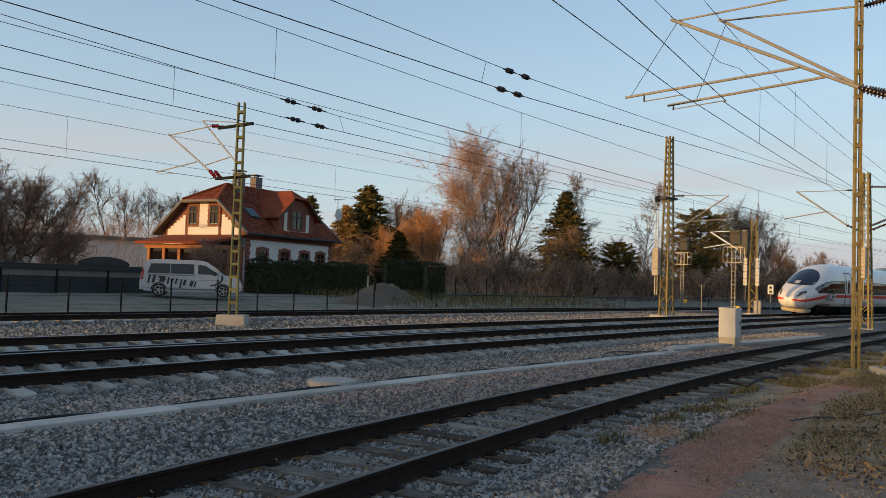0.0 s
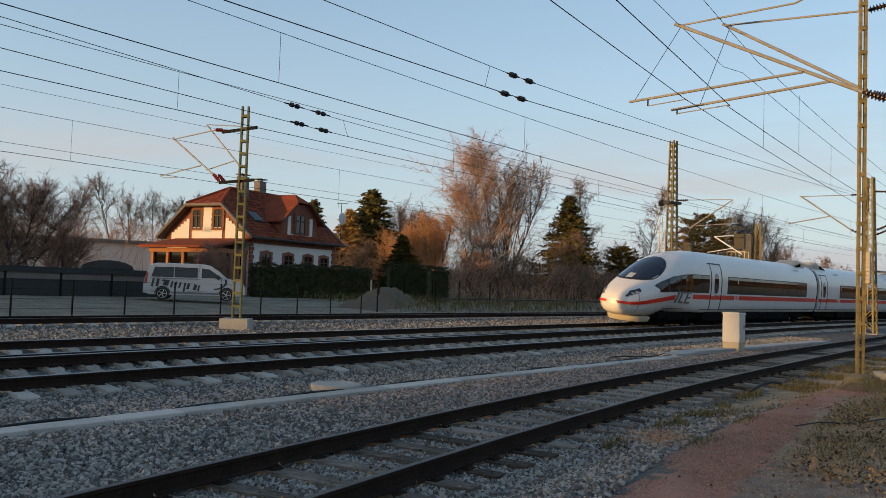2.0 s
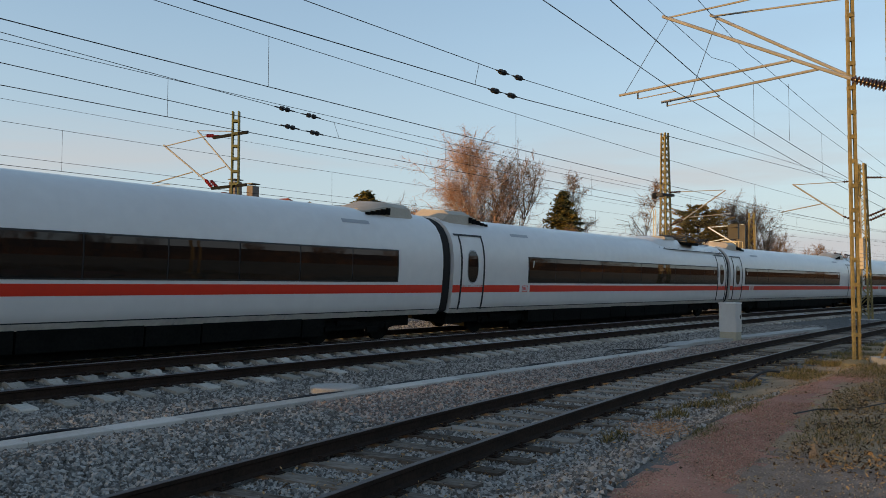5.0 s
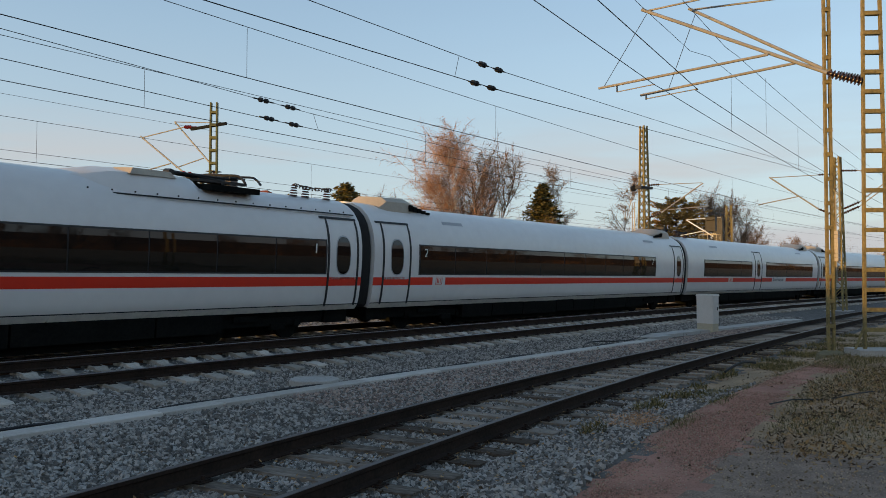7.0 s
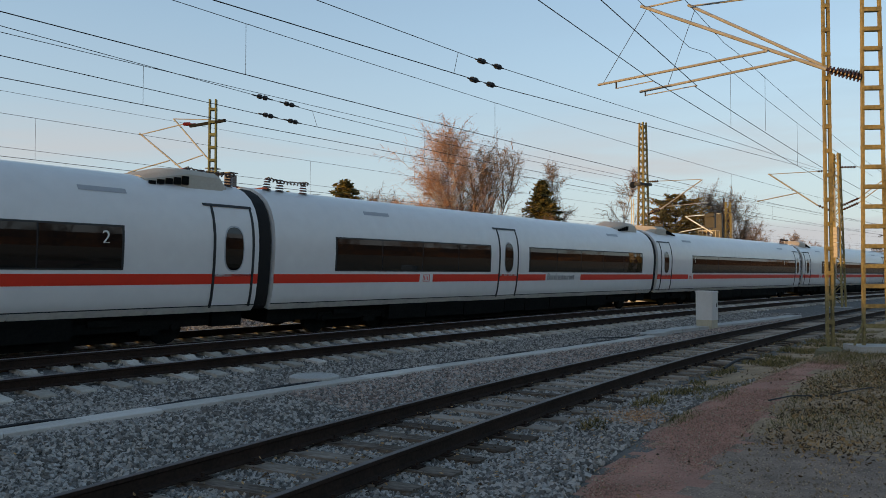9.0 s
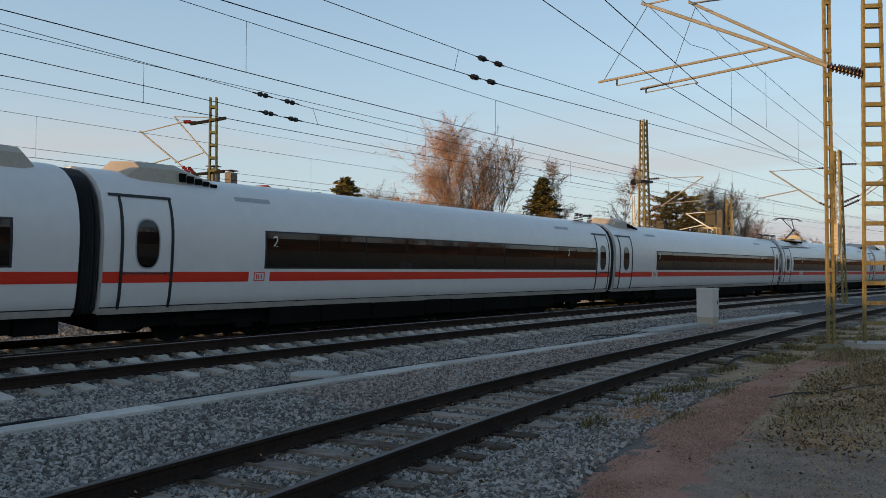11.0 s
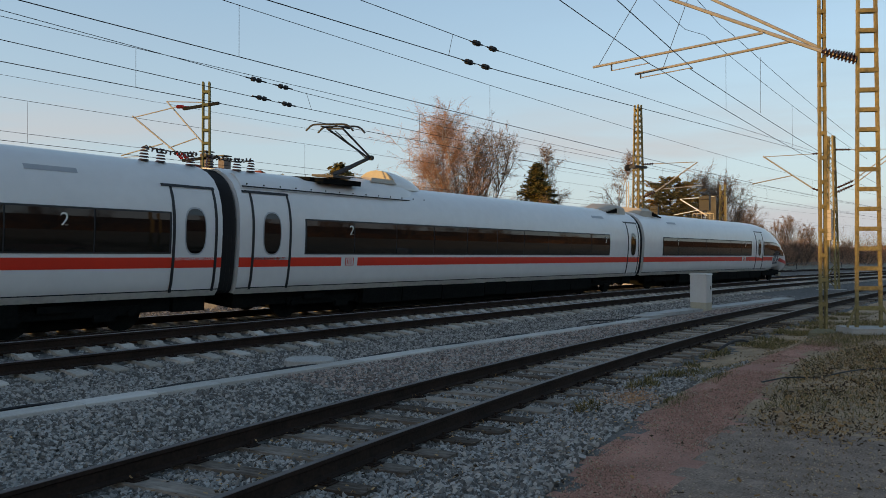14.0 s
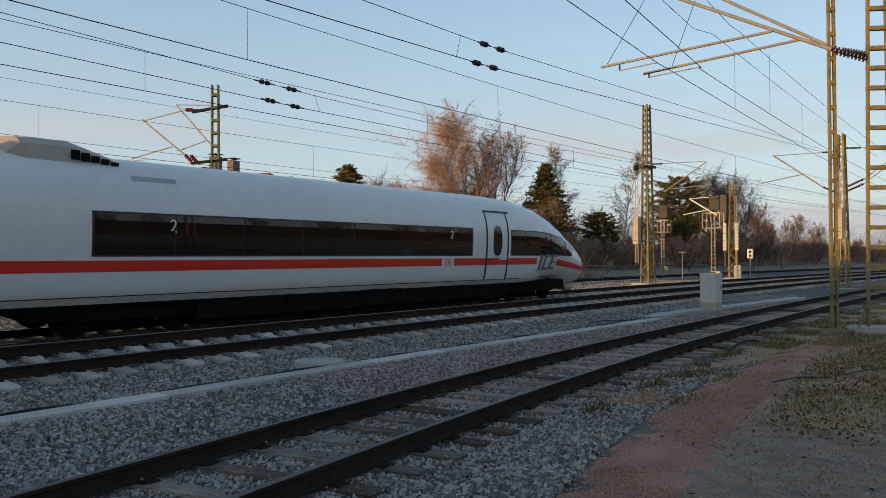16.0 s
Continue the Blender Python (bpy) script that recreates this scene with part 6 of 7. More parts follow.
# ---- plants ----
def leaf_cloud(sh, rng, centre, size, n, leaf):
    for _ in range(n):
        d = rng.normal(size=3)
        d /= np.linalg.norm(d)
        p = Vector(centre) + Vector(d * np.array(size) * rng.uniform(0.75, 1.05))
        a, b = Vector(rng.normal(size=3)).normalized() * leaf, Vector(rng.normal(size=3)).normalized() * leaf
        sh.add([p - a, p + b, p + a, p - b], [(0, 1, 2, 3)])


def hedge(a, b, ht, wd, seed, label):
    rng = np.random.default_rng(seed)
    a, b = Vector(a), Vector(b)
    d = (b - a).normalized()
    nrm = Vector((-d.y, d.x, 0))
    ln = (b - a).length
    h = thing("hedge", WORLD, label, "hedge")
    core = Shape().loft([[a.lerp(b, k) + nrm * (s * wd * 0.42) + Vector((0, 0, z)) for s, z in ((-1, 0), (1, 0), (1, ht * 0.93), (-1, ht * 0.93))] for k in np.linspace(0.01, 0.99, 12)])
    part("core", core, M_HEDGE, h)
    sh = Shape()
    for _ in range(int(ln * ht * 330)):
        k, u = rng.uniform(0, ln), rng.uniform()
        z = rng.uniform(0, ht)
        side = -1 if rng.uniform() < 0.72 else 1
        if u < 0.10:
            p = a + d * (rng.normal() * 0.05 + (0 if rng.uniform() < 0.6 else ln)) + nrm * (rng.uniform(-0.5, 0.5) * wd) + Vector((0, 0, z))
        elif u < 0.32:
            p = a + d * k + nrm * (rng.uniform(-0.5, 0.5) * wd) + Vector((0, 0, ht + rng.normal() * 0.05 + 0.08 * math.sin(k * 2.1) + 0.05 * math.sin(k * 5.3)))
        else:
            p = a + d * k + nrm * (side * wd * 0.5 + rng.normal() * 0.05) + Vector((0, 0, z))
        e, f = Vector(rng.normal(size=3)).normalized() * 0.07, Vector(rng.normal(size=3)).normalized() * 0.07
        sh.add([p - e, p + f, p + e, p - f], [(0, 1, 2, 3)])
    part("foliage", sh, M_HEDGE, h, "dense dark green clipped foliage")


hedge((34.9, 41.9, 0.35), (43.4, 39.4, 0.38), 2.25, 1.3, 3, "long dark clipped conifer hedge before the house")
hedge((48.2, 41.6, 0.4), (50.9, 39.6, 0.4), 2.7, 1.6, 4, "dark rounded evergreen shrub by the yard")
hedge((47.4, 36.9, 0.35), (48.5, 36.0, 0.35), 2.5, 1.3, 5, "dark narrow evergreen shrub by the mound")


def twig_mesh(name, segs, mat, sides=3):
    """Many thin tapering stems in one mesh; segs: (start, end, radius, end radius)."""
    p, q = np.array([k[0] for k in segs]), np.array([k[1] for k in segs])
    r0, r1 = np.array([k[2] for k in segs])[:, None], np.array([k[3] for k in segs])[:, None]
    d = q - p
    d /= np.linalg.norm(d, axis=1, keepdims=True) + 1e-9
    u = np.cross(d, np.where(np.abs(d[:, 2:]) > 0.9, (1.0, 0.0, 0.0), (0.0, 0.0, 1.0)))
    u /= np.linalg.norm(u, axis=1, keepdims=True) + 1e-9
    w = np.cross(d, u)
    turn = [2 * math.pi * i / sides for i in range(sides)]
    ring = [p + r0 * (u * math.cos(a) + w * math.sin(a)) for a in turn] + [q + r1 * (u * math.cos(a) + w * math.sin(a)) for a in turn]
    v = np.stack(ring, 1).reshape(-1, 3)
    f = np.array([(i, (i + 1) % sides, sides + (i + 1) % sides, sides + i) for i in range(sides)])
    f = (f[None] + (np.arange(len(segs)) * 2 * sides)[:, None, None]).reshape(-1, 4)
    me = bpy.data.meshes.new(name)
    me.from_pydata(v.tolist(), [], f.tolist())
    me.materials.append(mat)
    return me


def tree_meshes(seed, height, width, base=0.2, up=0.75, limbs=26, subs=8, twigs=9, trunks=1, lean=0.0, droop=0.0, bark=None, twig=None, stout=0.011, reach=0.9):
    """A leafless tree: leaders, limbs that curve upwards, branches and fine twigs in an oval crown."""
    rng = np.random.default_rng(seed)
    wood, fine = [], []

    def stem(out, p, d, ln, r, n, bend, wild):
        pts = [p]
        for i in range(n):
            d = d + rng.normal(size=3) * wild + np.array((0, 0, bend))
            d = d / np.linalg.norm(d)
            q = p + d * ln / n
            out.append((p, q, r * (1 - 0.8 * i / n), r * (1 - 0.8 * (i + 1) / n)))
            p = q
            pts.append(q)
        return pts

    def at(pts, k):
        i = min(int(k * (len(pts) - 1)), len(pts) - 2)
        f = k * (len(pts) - 1) - i
        return pts[i] * (1 - f) + pts[i + 1] * f, (pts[i + 1] - pts[i]) / (np.linalg.norm(pts[i + 1] - pts[i]) + 1e-9)

    for t in range(trunks):
        a = 2 * math.pi * t / trunks + rng.uniform(0, 1.5)
        out = np.array((math.cos(a), math.sin(a), 0.0))
        h = height * (1 if t == 0 else rng.uniform(0.7, 0.97))
        trunk = stem(wood, out * (0.25 if trunks > 1 else 0), np.array((0, 0, 1.0)) + out * lean, h, (stout * height + 0.02) / trunks ** 0.35, 9, 0.06 * lean, 0.05)
        for i in range(max(5, round(limbs / trunks ** 0.6))):
            k = base + (0.97 - base) * rng.uniform() ** 0.85
            c = (k - base) / (1 - base)
            p, td = at(trunk, k)
            ln = width * (0.35 + 0.65 * math.sin(math.pi * min(1, 0.12 + 0.8 * c)) ** 0.8) * rng.uniform(0.55, 1.1) * (1 - 0.55 * c)
            b = 2.4 * i + rng.uniform(0, 0.9)
            el = up + 0.35 * c + rng.normal() * 0.15
            limb = stem(wood, p, np.array((math.cos(b) * math.cos(el), math.sin(b) * math.cos(el), math.sin(el))), ln, 0.0045 * height * (1 - 0.6 * c) + 0.012, 5, 0.10, 0.12)
            for _ in range(round(subs * (0.6 + 0.5 * ln / width))):
                q, ld = at(limb, rng.uniform(0.2, 1.0))
                d = ld * 0.8 + rng.normal(size=3) * 0.55
                sub = stem(fine, q, d / np.linalg.norm(d), ln * rng.uniform(0.22, 0.5), 0.022, 3, 0.10 - 0.25 * droop, 0.16)
                for _ in range(twigs):
                    o, sd = at(sub, rng.uniform(0.1, 1.0))
                    d = sd * 0.7 + rng.normal(size=3) * 0.5 - np.array((0, 0, droop))
                    stem(fine, o, d / np.linalg.norm(d), reach * rng.uniform(0.35, 1.0), 0.014, 2, -0.2 * droop, 0.15)
    return twig_mesh("trunk", wood, bark or M_BARK, 6), twig_mesh("crown", fine, twig or M_TWIG)


def plant(kind, meshes, x, y, scale, turn, label, category="tree", group="bare trees", z=None, squash=1.0):
    t = thing(kind, Matrix.Translation((x, y, (ground_z(x, y) if z is None else z) - 0.05)) @ Matrix.Rotation(turn, 4, "Z") @ Matrix.Diagonal((scale * squash, scale * squash, scale, 1)), label, category, group)
    part("trunk", meshes[0], None, t)
    part("crown", meshes[1], None, t)
    return t


def conifer_meshes(seed, height, width, needle, pine=False):
    rnd = random.Random(seed)
    wood, leaf = Shape(), Shape()
    wood.tube((0, 0, 0), (0.1, 0, height * 0.97), height * 0.016 + 0.02, 0.02, n=7)
    n = int(height * 34)
    for i in range(n):
        k = (i + rnd.random()) / n
        if k < 0.04 or (pine and k < 0.3 and rnd.random() < 0.7):
            continue
        z = height * k
        reach = width * ((1 - k) ** 0.8 if not pine else min(1, 1.9 * (1 - k) ** 0.6 * (0.4 + k))) * rnd.uniform(0.6, 1.1) + 0.1
        a = rnd.uniform(0, 2 * math.pi)
        d = Vector((math.cos(a), math.sin(a), rnd.uniform(-0.25, 0.15) if not pine else rnd.uniform(-0.1, 0.5)))
        q = Vector((0, 0, z)) + d * reach
        wood.tube((0, 0, z), q, 0.025, 0.008, n=3, caps=False)
        m = int(reach * 16) + 4
        for j in range(m):
            u = (j + rnd.random()) / m
            if pine and u < 0.35:
                continue
            p = Vector((0, 0, z)).lerp(q, u) + Vector((rnd.gauss(0, 0.14), rnd.gauss(0, 0.14), rnd.gauss(0, 0.08) - 0.10))
            s = rnd.uniform(0.12, 0.26)
            for _ in range(2):
                e = Vector((rnd.uniform(-1, 1), rnd.uniform(-1, 1), rnd.uniform(-0.6, 0.5))).normalized() * s
                f = e.orthogonal().normalized() * s * 0.36
                leaf.add([p - e, p + f, p + e * 1.2, p - f], [(0, 1, 2, 3)])
    return wood.mesh("trunk", M_BARK), leaf.mesh("crown", needle)


BARE = [tree_meshes(11, 11, 6.6, limbs=30, twigs=10), tree_meshes(12, 11, 6.2, trunks=2, lean=0.18, limbs=30, twigs=10), tree_meshes(13, 11, 5.6, trunks=3, lean=0.3, base=0.12, limbs=32, twigs=9)]
RED = tree_meshes(21, 8, 5.0, base=0.08, up=0.5, trunks=5, lean=0.5, limbs=48, subs=11, twigs=10, twig=M_TWIGDARK, reach=0.8)
BIRCH = tree_meshes(31, 17, 11.0, base=0.16, up=0.62, limbs=60, subs=12, twigs=13, droop=0.35, bark=M_BIRCH, twig=M_TWIGRED, stout=0.009, reach=1.2)
BROAD = tree_meshes(32, 15, 10.5, base=0.14, up=0.8, limbs=46, subs=11, twigs=10, trunks=4, lean=0.2, twig=M_TWIG, reach=1.1)
THIN = tree_meshes(33, 14, 4.2, base=0.3, limbs=30, subs=7, twigs=9, droop=0.3, bark=M_BIRCH, stout=0.006)
WILLOW = tree_meshes(35, 9, 4.6, base=0.1, up=1.05, limbs=44, trunks=6, lean=0.3, twigs=11, twig=M_TWIGORANGE, reach=1.2)
BUSH = tree_meshes(41, 3.2, 2.2, base=0.05, limbs=26, subs=5, twigs=6, trunks=8, lean=0.7, reach=0.5)
BUSHRED = tree_meshes(43, 3.2, 2.2, base=0.05, limbs=26, subs=5, twigs=6, trunks=8, lean=0.7, twig=M_TWIGRED, reach=0.5)
SPRUCE = conifer_meshes(51, 9, 3.6, M_NEEDLE)
SPRUCE2 = conifer_meshes(52, 8, 3.4, M_LARCH)
PINE = conifer_meshes(53, 11, 4.0, M_NEEDLE, pine=True)
DENSE = conifer_meshes(55, 11.5, 3.9, M_NEEDLE)
LARCH = conifer_meshes(54, 11, 4.2, M_LARCH, pine=True)

for i, (x, y, s) in enumerate(((18.5, 47.5, 0.85), (21.8, 46.6, 0.90), (24.2, 46.4, 0.5), (15.5, 49.0, 0.95), (12.0, 48.0, 1.0), (19.5, 50.0, 0.86))):
    plant("bare_shrub_tree", RED, x, y, s, i * 1.7, "dense leafless reddish-brown tree behind the garden wall")
plant("bare_shrub_tree", RED, 32.6, 42.6, 0.42, 0.3, "leafless round shrub before the porch", "shrub")
for i, (x, y, s) in enumerate(((46, 86, 0.95), (51, 84, 1.05), (56, 83, 1.0), (42, 88, 0.9), (60, 82, 0.9))):
    plant("bare_tree", BARE[i % 3], x, y, s, i * 2.1, "leafless tree far behind the house")
plant("spruce_tree", SPRUCE2, 68.3, 65.1, 1.22, 0.2, "rust-tinged spruce beside the house", group="conifers", squash=1.3)
plant("spruce_tree", SPRUCE, 72.6, 65.5, 1.40, 1.1, "tall sunlit spruce beside the house", group="conifers", squash=1.5)
plant("spruce_tree", SPRUCE, 54.5, 45.5, 0.62, 2.3, "smaller dark spruce beside the house", group="conifers", squash=1.4)
plant("spruce_tree", SPRUCE, 66.0, 68.7, 1.2, 0.9, "spruce behind the satellite dish", group="conifers")
plant("birch_tree", BIRCH, 70.7, 47.6, 0.91, 0.4, "tall leafless birch with pale trunk and russet twigs", group="birches")
plant("birch_tree", BIRCH, 72.0, 49.4, 0.66, 2.0, "smaller birch with a pale trunk", group="birches")
plant("bare_tree", BROAD, 74.6, 48.0, 0.96, 0.6, "broad dark leafless tree beside the birch")
plant("bare_tree", BROAD, 76.6, 64.3, 0.7, 1.2, "leafless tree behind the spruces")
plant("bare_tree", BROAD, 74.4, 59.0, 0.62, 2.2, "leafless tree behind the spruces")
plant("bare_tree", BROAD, 110.2, 32.8, 0.8, 0.9, "broad leafless tree behind the golden pine")
plant("bare_tree", BROAD, 112.5, 30.5, 0.7, 2.9, "broad leafless tree behind the golden pine")
plant("willow_shrub", WILLOW, 66.5, 51.5, 0.95, 0.3, "sunlit orange leafless willow clump", "shrub", "willows")
plant("willow_shrub", WILLOW, 63.0, 53.0, 0.75, 1.3, "sunlit orange leafless willow clump", "shrub", "willows")
plant("willow_shrub", WILLOW, 69.0, 47.5, 0.55, 2.3, "sunlit orange leafless willow clump", "shrub", "willows")
plant("pine_tree", DENSE, 77.8, 41.4, 1.0, 0.5, "broad dark green pine at the wood's edge", group="conifers", squash=1.35)
plant("pine_tree", PINE, 82.0, 37.0, 0.56, 2.4, "small dark leaning pine", group="conifers")
plant("birch_tree", THIN, 80.8, 39.6, 0.97, 0.0, "slender pale leafless birch", group="birches")
plant("birch_tree", THIN, 87.7, 36.6, 0.95, 1.8, "slender pale leafless birch", group="birches")
plant("larch_tree", LARCH, 103.8, 35.5, 1.06, 0.2, "broad golden-brown pine, sunlight put into its needle colour", group="conifers")
plant("pine_tree", PINE, 98.0, 33.5, 0.5, 1.2, "dark green pine among the undergrowth", group="conifers")
rt = random.Random(5)
for i in range(30):
    s = 40 + i * 4.4
    off = rt.uniform(24, 31) if s > 58 else rt.uniform(42, 52)
    p = along(s + rt.uniform(-1.5, 1.5), off + 0.10 * max(0, s - 60))
    plant("bare_tree", BARE[i % 3], p.x, p.y, rt.uniform(0.42, 0.62) if s < 115 else rt.uniform(0.6, 0.9), rt.uniform(0, 6), "leafless tree at the edge of the wood")
for i in range(16):
    p = along(165 + i * 14, rt.uniform(-6, 26) + (14 if i % 2 else -22))
    plant("bare_tree", BARE[i % 3], p.x, p.y, rt.uniform(0.7, 1.05), rt.uniform(0, 6), "leafless tree far along the line")
for i in range(46):
    s = 54 + i * 2.4
    p = along(s + rt.uniform(-1, 1), rt.uniform(19, 26))
    plant("undergrowth", (BUSH if i % 2 else BUSHRED), p.x, p.y, rt.uniform(0.75, 1.35), rt.uniform(0, 6), "tangled leafless brush beside the line", "shrub", "undergrowth")


def thicket(name, seed, n, where, h, mat, label):
    """Uncountable thin stems and twigs."""
    rng = np.random.default_rng(seed)
    sh = Shape()
    for _ in range(n):
        x, y = where(rng)
        z = ground_z(x, y)
        ht = h * rng.uniform(0.4, 1.1)
        p = Vector((x, y, z - 0.1))
        d = Vector((rng.normal() * 0.3, rng.normal() * 0.3, 1))
        q = p + d * ht
        sh.tube(p, q, 0.02, 0.006, n=3, caps=False)
        for _ in range(4):
            k = rng.uniform(0.3, 0.95)
            o = p.lerp(q, k)
            sh.tube(o, o + Vector((rng.normal() * 0.35, rng.normal() * 0.35, rng.uniform(0.1, 0.6))) * ht * 0.5, 0.010, 0.004, n=3, caps=False)
    solid(name, sh, mat, label, "undergrowth", kind="stuff")


def belt(s0, s1, o0, o1):
    return lambda rng: (lambda p: (p.x, p.y))(along(rng.uniform(s0, s1), rng.uniform(o0, o1)))


thicket("brushwood", 1, 2300, belt(50, 175, 19, 30), 2.4, M_TWIGRED, "tangled brown brushwood along the line")
thicket("brushwood", 2, 3500, belt(70, 300, 28, 55), 7.0, M_TWIG, "dense far leafless wood")
thicket("brushwood", 3, 3800, belt(28, 85, 44, 75), 6.0, M_TWIGRED, "dense leafless brush behind the yard")
# belt 4 runs on unseen to the left, added to shade the yard
thicket("brushwood", 4, 4000, belt(-45, 19, 29, 37), 4.6, M_TWIG, "dense leafless brush behind the garden wall, drawn on out of view to shade the yard")
thicket("brushwood", 5, 1500, belt(190, 420, -40, 20), 6.0, M_TWIG, "far leafless wood along the line")
# trees and brush added far out of view to keep sun off the left ground
for i in range(9):
    plant("bare_tree", BARE[i % 3] if i % 2 else RED, -68 - 7 * i, 46 + 5 * math.sin(i * 2.2), 0.95, i * 1.1, "unseen leafless tree added to shade the ground on the left")
thicket("brushwood", 7, 4500, belt(-140, -65, 26, 34), 9.5, M_TWIG, "unseen dense brushwood added to shade the ground on the left")
# unseen row behind the camera, added so that the train windows reflect brown
for i in range(15):
    plant("bare_tree", BARE[i % 3], -4 + 7.5 * i + 2 * math.sin(i * 3.1), -30 + 5 * math.sin(i * 1.9), 0.85 + 0.3 * math.sin(i * 2.7) ** 2, i * 1.3, "leafless tree added behind the camera for the window reflections")
thicket("brushwood", 8, 2600, lambda rng: (rng.uniform(-15, 120), rng.uniform(-42, -30)), 3.4, M_TWIGORANGE, "brown brushwood added behind the camera for the window reflections")
thicket("dry_weeds", 6, 1800, belt(36, 62, 13.5, 24), 0.7, M_GRASS, "dry weeds on rough ground")


def build_backdrop():
    """A low uneven rise of distant woodland all round."""
    rng = np.random.default_rng(9)
    rings = []
    n = 240
    for r, z in ((150, -1), (152, 3.6), (156, 4.6), (175, 5.0)):
        row = []
        for i in range(n):
            a = 2 * math.pi * i / n
            k = 1 + 0.25 * noise.noise(Vector((math.cos(a) * 9, math.sin(a) * 9, z))) + 0.12 * rng.uniform(-1, 1)
            x, y = 90 + r * 2.6 * math.cos(a), 20 + r * math.sin(a)
            # raised on the unseen -y side to keep bright sky out of the window reflections
            row.append((x, y, z * k * (1.5 + 1.4 * max(0, -math.sin(a))) if z > 0 else z))
        rings.append(row)
    me = Shape().loft(rings, caps=False).mesh("far_woodland", M_FAR)
    tagged(new("backdrop", me), "distant brown leafless woodland rising around the place", "woodland", kind="structure")


build_backdrop()


def build_mound():
    sh = Shape()
    n, m = 46, 26
    vs = []
    for j in range(m):
        for i in range(n):
            u, v = i / (n - 1), j / (m - 1)
            x, y = 33.5 + 13 * u, 30.0 + 5.5 * v + 3.5 * u
            z = 1.05 * math.exp(-((u - 0.42) ** 2) / 0.022 - ((v - 0.5) ** 2) / 0.06) + 0.95 * math.exp(-((u - 0.66) ** 2) / 0.03 - ((v - 0.6) ** 2) / 0.06) + 0.6 * math.exp(-((u - 0.17) ** 2) / 0.012 - ((v - 0.4) ** 2) / 0.05)
            z *= 1 + 0.25 * noise.noise(Vector((x, y, 0)) * 1.5)
            z += 0.2 * noise.noise(Vector((x * 2.2, y * 2.2, 2))) * min(1, z * 2)
            e = min(u, 1 - u, v, 1 - v) * 8
            vs.append((x, y, ground_z(x, y) - 0.1 + z * min(1, e) + 0.0))
    sh.add(vs, [(j * n + i, j * n + i + 1, (j + 1) * n + i + 1, (j + 1) * n + i) for j in range(m - 1) for i in range(n - 1)])
    solid("earth_mound", sh, M_MOUND, "heap of dug sandy earth behind the fence", "earth mound", smooth=True)


M_MOUND = material("dug_earth", (0.20, 0.125, 0.075), (0.10, 0.08, 0.06), 0.95, size=1.2, fine=14, bump=0.04)
build_mound()


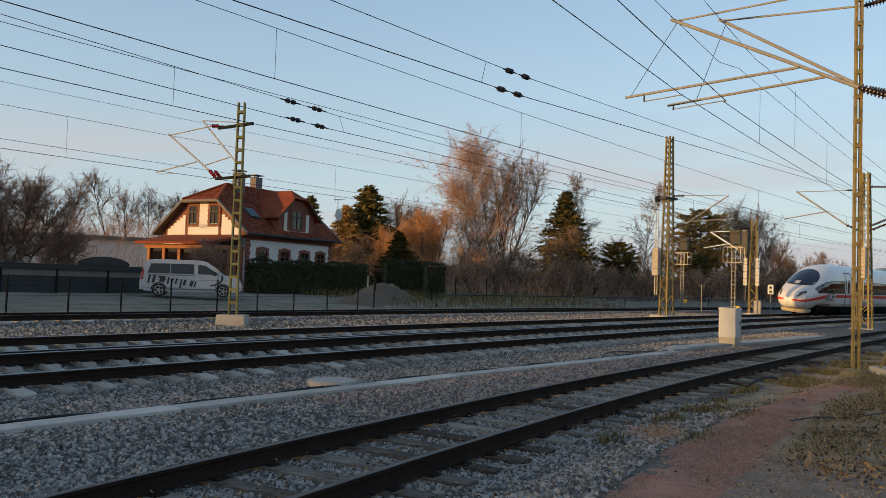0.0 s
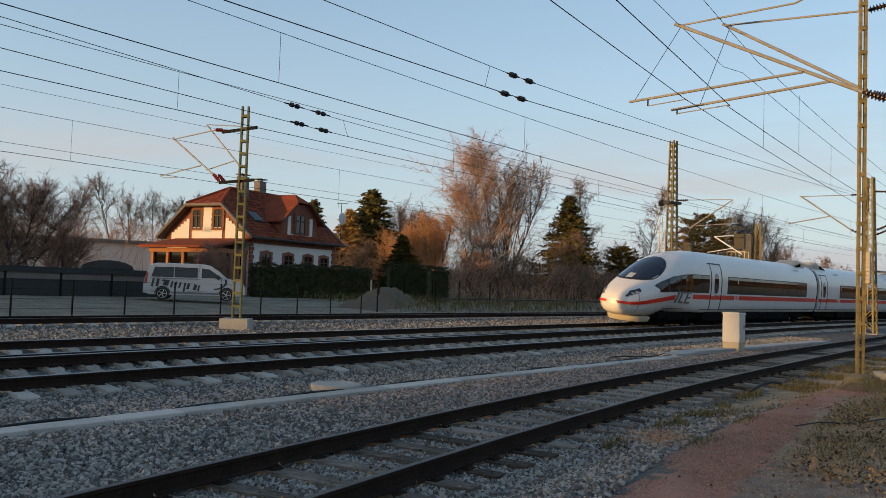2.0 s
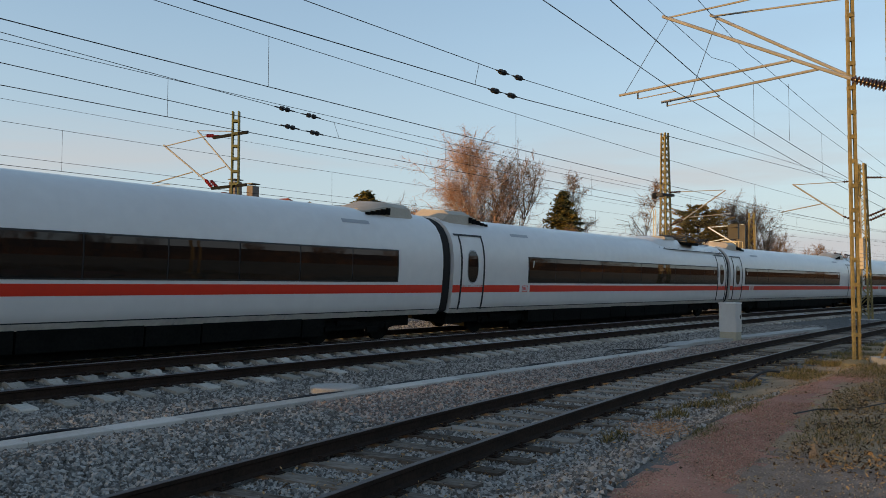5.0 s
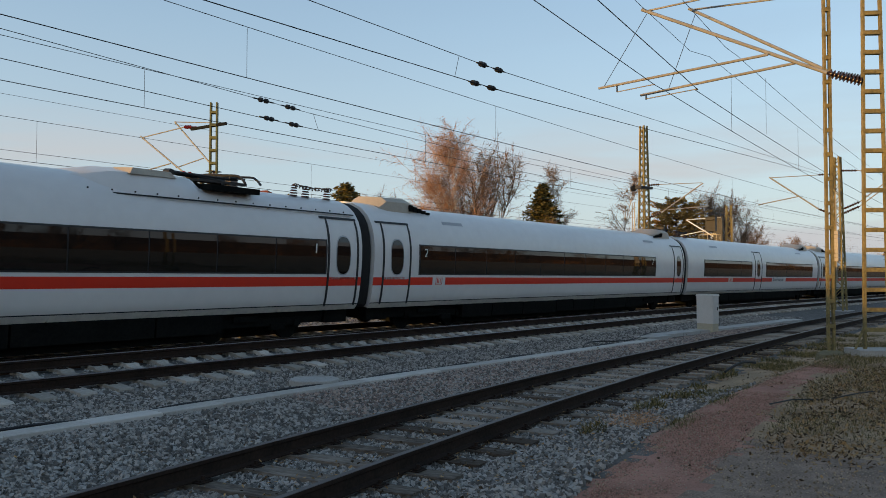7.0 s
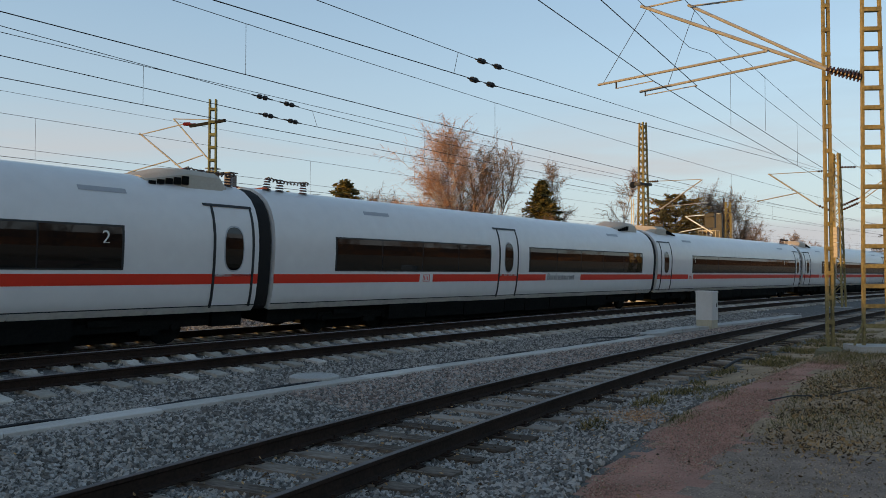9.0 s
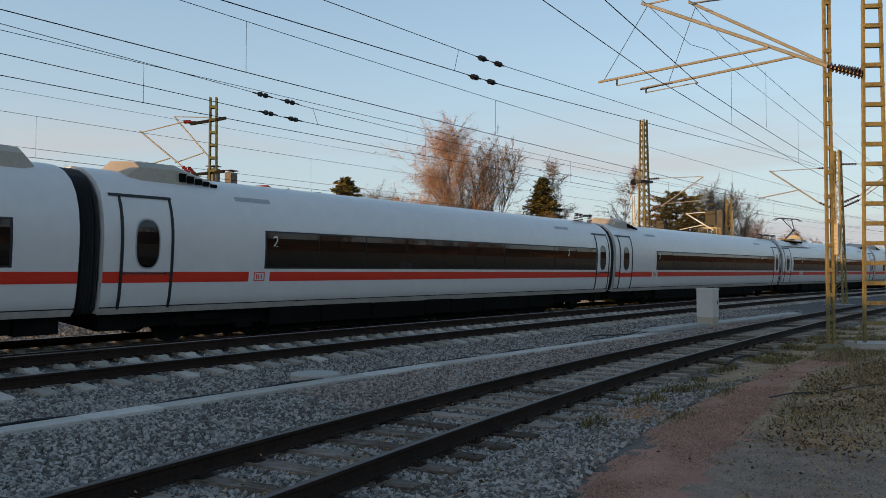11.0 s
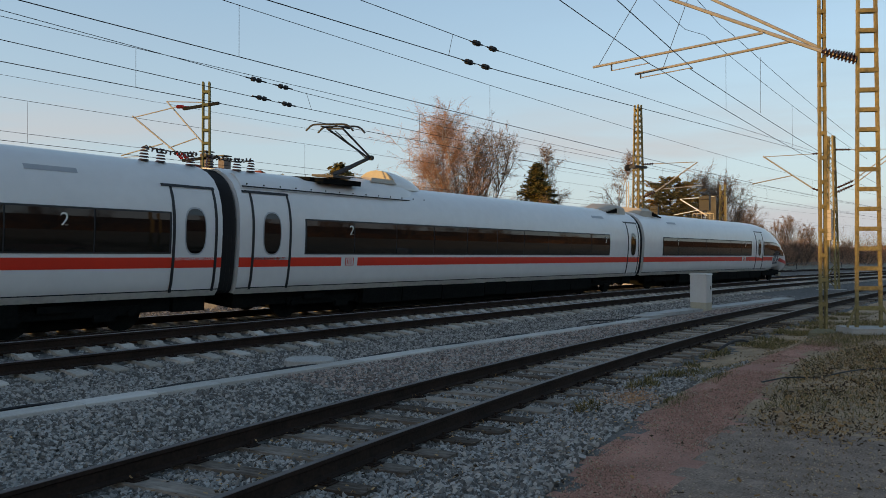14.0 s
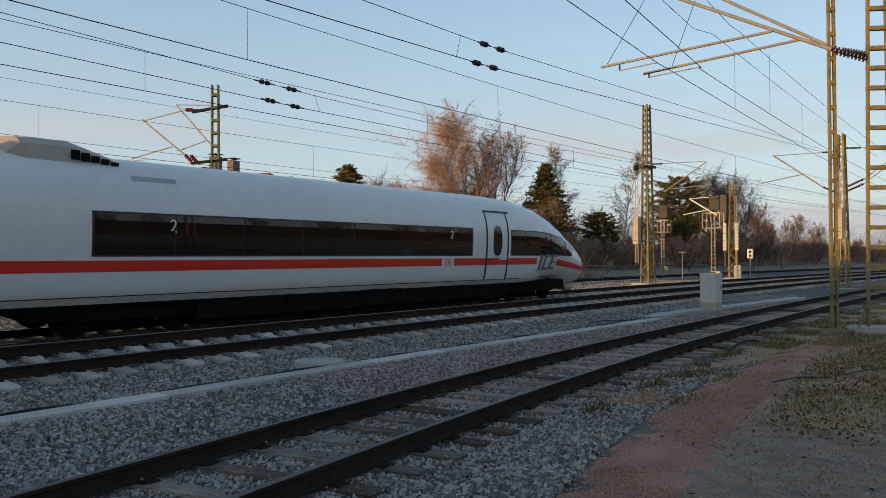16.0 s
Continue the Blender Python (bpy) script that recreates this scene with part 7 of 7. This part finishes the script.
# ---- small things on the ground ----
def build_litter():
    rng = np.random.default_rng(77)
    sh = Shape()
    for _ in range(9000):
        x = rng.uniform(4, 26)
        y = rng.uniform(0.2, 5.6) if rng.uniform() < 0.75 else siding_y(x) + rng.normal() * 0.8
        if path_right(x) < y < path_left(x) and rng.uniform() < 0.8:
            continue
        z = ground_z(x, y) + (0.10 if y < siding_y(x) - 2.5 else 0.05) + rng.uniform(0.0, 0.05)
        s = rng.uniform(0.010, 0.028)
        p = Vector((x, y, z))
        a = Vector((rng.normal(), rng.normal(), rng.normal() * 0.35)).normalized() * s
        b = Vector((rng.normal(), rng.normal(), rng.normal() * 0.35)).normalized() * s * 0.7
        sh.add([p - a, p + b, p + a, p - b], [(0, 1, 2, 3)])
    # thick carpet of leaves and dead stalks between the path and the mast
    for _ in range(42000):
        x, y = 7.6 + 13 * rng.uniform() ** 1.3, rng.uniform(-2.2, 2.7)
        edge = path_right(x) - 0.25 + 0.25 * noise.noise(Vector((x * 1.3, y * 1.3, 5))) + rng.normal() * 0.12
        if y > edge or x < 7.9 + 0.35 * abs(y - 1.2) + 0.5 * noise.noise(Vector((x, y, 8))) or noise.noise(Vector((x * 0.7, y * 0.7, 2.5))) + 0.5 * noise.noise(Vector((x * 2.7, y * 2.7, 1.5))) < rng.normal() * 0.2 - 0.15:
            continue
        p = Vector((x, y, ground_z(x, y) + (0.10 if y < siding_y(x) - 2.5 else 0.05) + rng.uniform(0.0, 0.06)))
        s = rng.uniform(0.010, 0.034)
        a = Vector((rng.normal(), rng.normal(), rng.normal() * 0.8)).normalized() * s
        b = Vector((rng.normal(), rng.normal(), rng.normal() * 0.6)).normalized() * s * rng.uniform(0.15, 0.7)
        sh.add([p - a, p + b, p + a, p - b], [(0, 1, 2, 3)])
    solid("leaf_litter", sh, M_LEAF, "brown fallen leaves scattered on ballast and earth", "leaves", kind="stuff")
    gr = Shape()
    for _ in range(38000):
        if rng.uniform() < 0.78:
            x, y = rng.uniform(9.2, 24), rng.uniform(-1.5, 3.2)
            if y > path_right(x) - 0.15 and x < 16.5:
                continue
            if noise.noise(Vector((x * 0.8, y * 0.8, 9))) < -0.32:
                continue
        else:
            x = rng.uniform(9, 30)
            y = siding_y(x) - rng.uniform(1.5, 2.9)
            if noise.noise(Vector((x * 0.9, y * 0.9, 4))) < 0.05:
                continue
        z = ground_z(x, y) + 0.06
        for _ in range(2):
            h = rng.uniform(0.03, 0.12)
            q = Vector((x + rng.normal() * 0.06, y + rng.normal() * 0.06, z + h))
            p = Vector((x, y, z - 0.02))
            w = Vector((rng.normal(), rng.normal(), 0)).normalized() * 0.009
            gr.add([p - w, p + w, q], [(0, 1, 2)])
    solid("grass_tufts", gr, M_GRASS, "sparse dry yellow-green grass by the path", "grass", kind="stuff")
    st = Shape()
    rs = random.Random(4)
    ring = lambda z, r, dx: [(8.55 + dx + 0.6 * r * (0.7 + 0.5 * rs.random()) * math.cos(a), 1.80 + 0.6 * r * (0.6 + 0.5 * rs.random()) * math.sin(a), z) for a in np.linspace(0, 2 * math.pi, 8)[:-1]]
    st.loft([ring(-0.25, 0.09, 0), ring(-0.15, 0.09, 0.0), ring(-0.09, 0.085, 0.01), ring(-0.05, 0.07, 0.03), ring(-0.01, 0.045, 0.045)])
    solid("stone", st, M_EARTH, "lone pale pointed stone in the grass", "stone")
    tw = Shape().path([(11.0 + 0.5 * i, 2.55 - 0.24 * i + 0.06 * math.sin(i * 1.9), -0.08 + 0.02 * math.sin(i * 2.3)) for i in range(11)], 0.010, 5)
    solid("cable_end", tw, M_RUBBER, "thin black cable lying across the path", "cable")
    tw = Shape().path([(15.2 + 0.16 * i, 4.3 - 0.05 * i, -0.18 + 0.14 * math.sin(i / 8 * math.pi)) for i in range(7)], 0.026, 6)
    solid("hose_piece", tw, M_RUBBER, "bent black hose piece beside the siding", "hose")
    bl = Shape()
    for _ in range(420):
        x, y = 9.0 + rng.normal() * 0.22, 3.55 + rng.normal() * 0.16
        p = Vector((x, y, -0.14 + rng.uniform(0, 0.1)))
        a = Vector((rng.normal(), rng.normal(), rng.normal() * 0.5)).normalized() * 0.06
        b = Vector((rng.normal(), rng.normal(), rng.normal())).normalized() * 0.006
        bl.add([p - a, p + b, p + a], [(0, 1, 2)])
    solid("dead_grass_clump", bl, M_TWIGORANGE, "clump of orange dead grass on the stones", "grass", kind="stuff")


build_litter()
stones("path_pebbles", 26000, zone(3.5, 20, lambda x: -1.0, lambda x: path_left(x) + 0.5, 1.7), 0.013, M_GRIT, "small pebbles and grit strewn on path and earth", 21, 0.2)
stones("red_grit", 20000, zone(3.5, 17, path_right, path_left, 1.4), 0.010, M_REDGRIT, "fine red grit of the path", 22, 0.2)


motions()
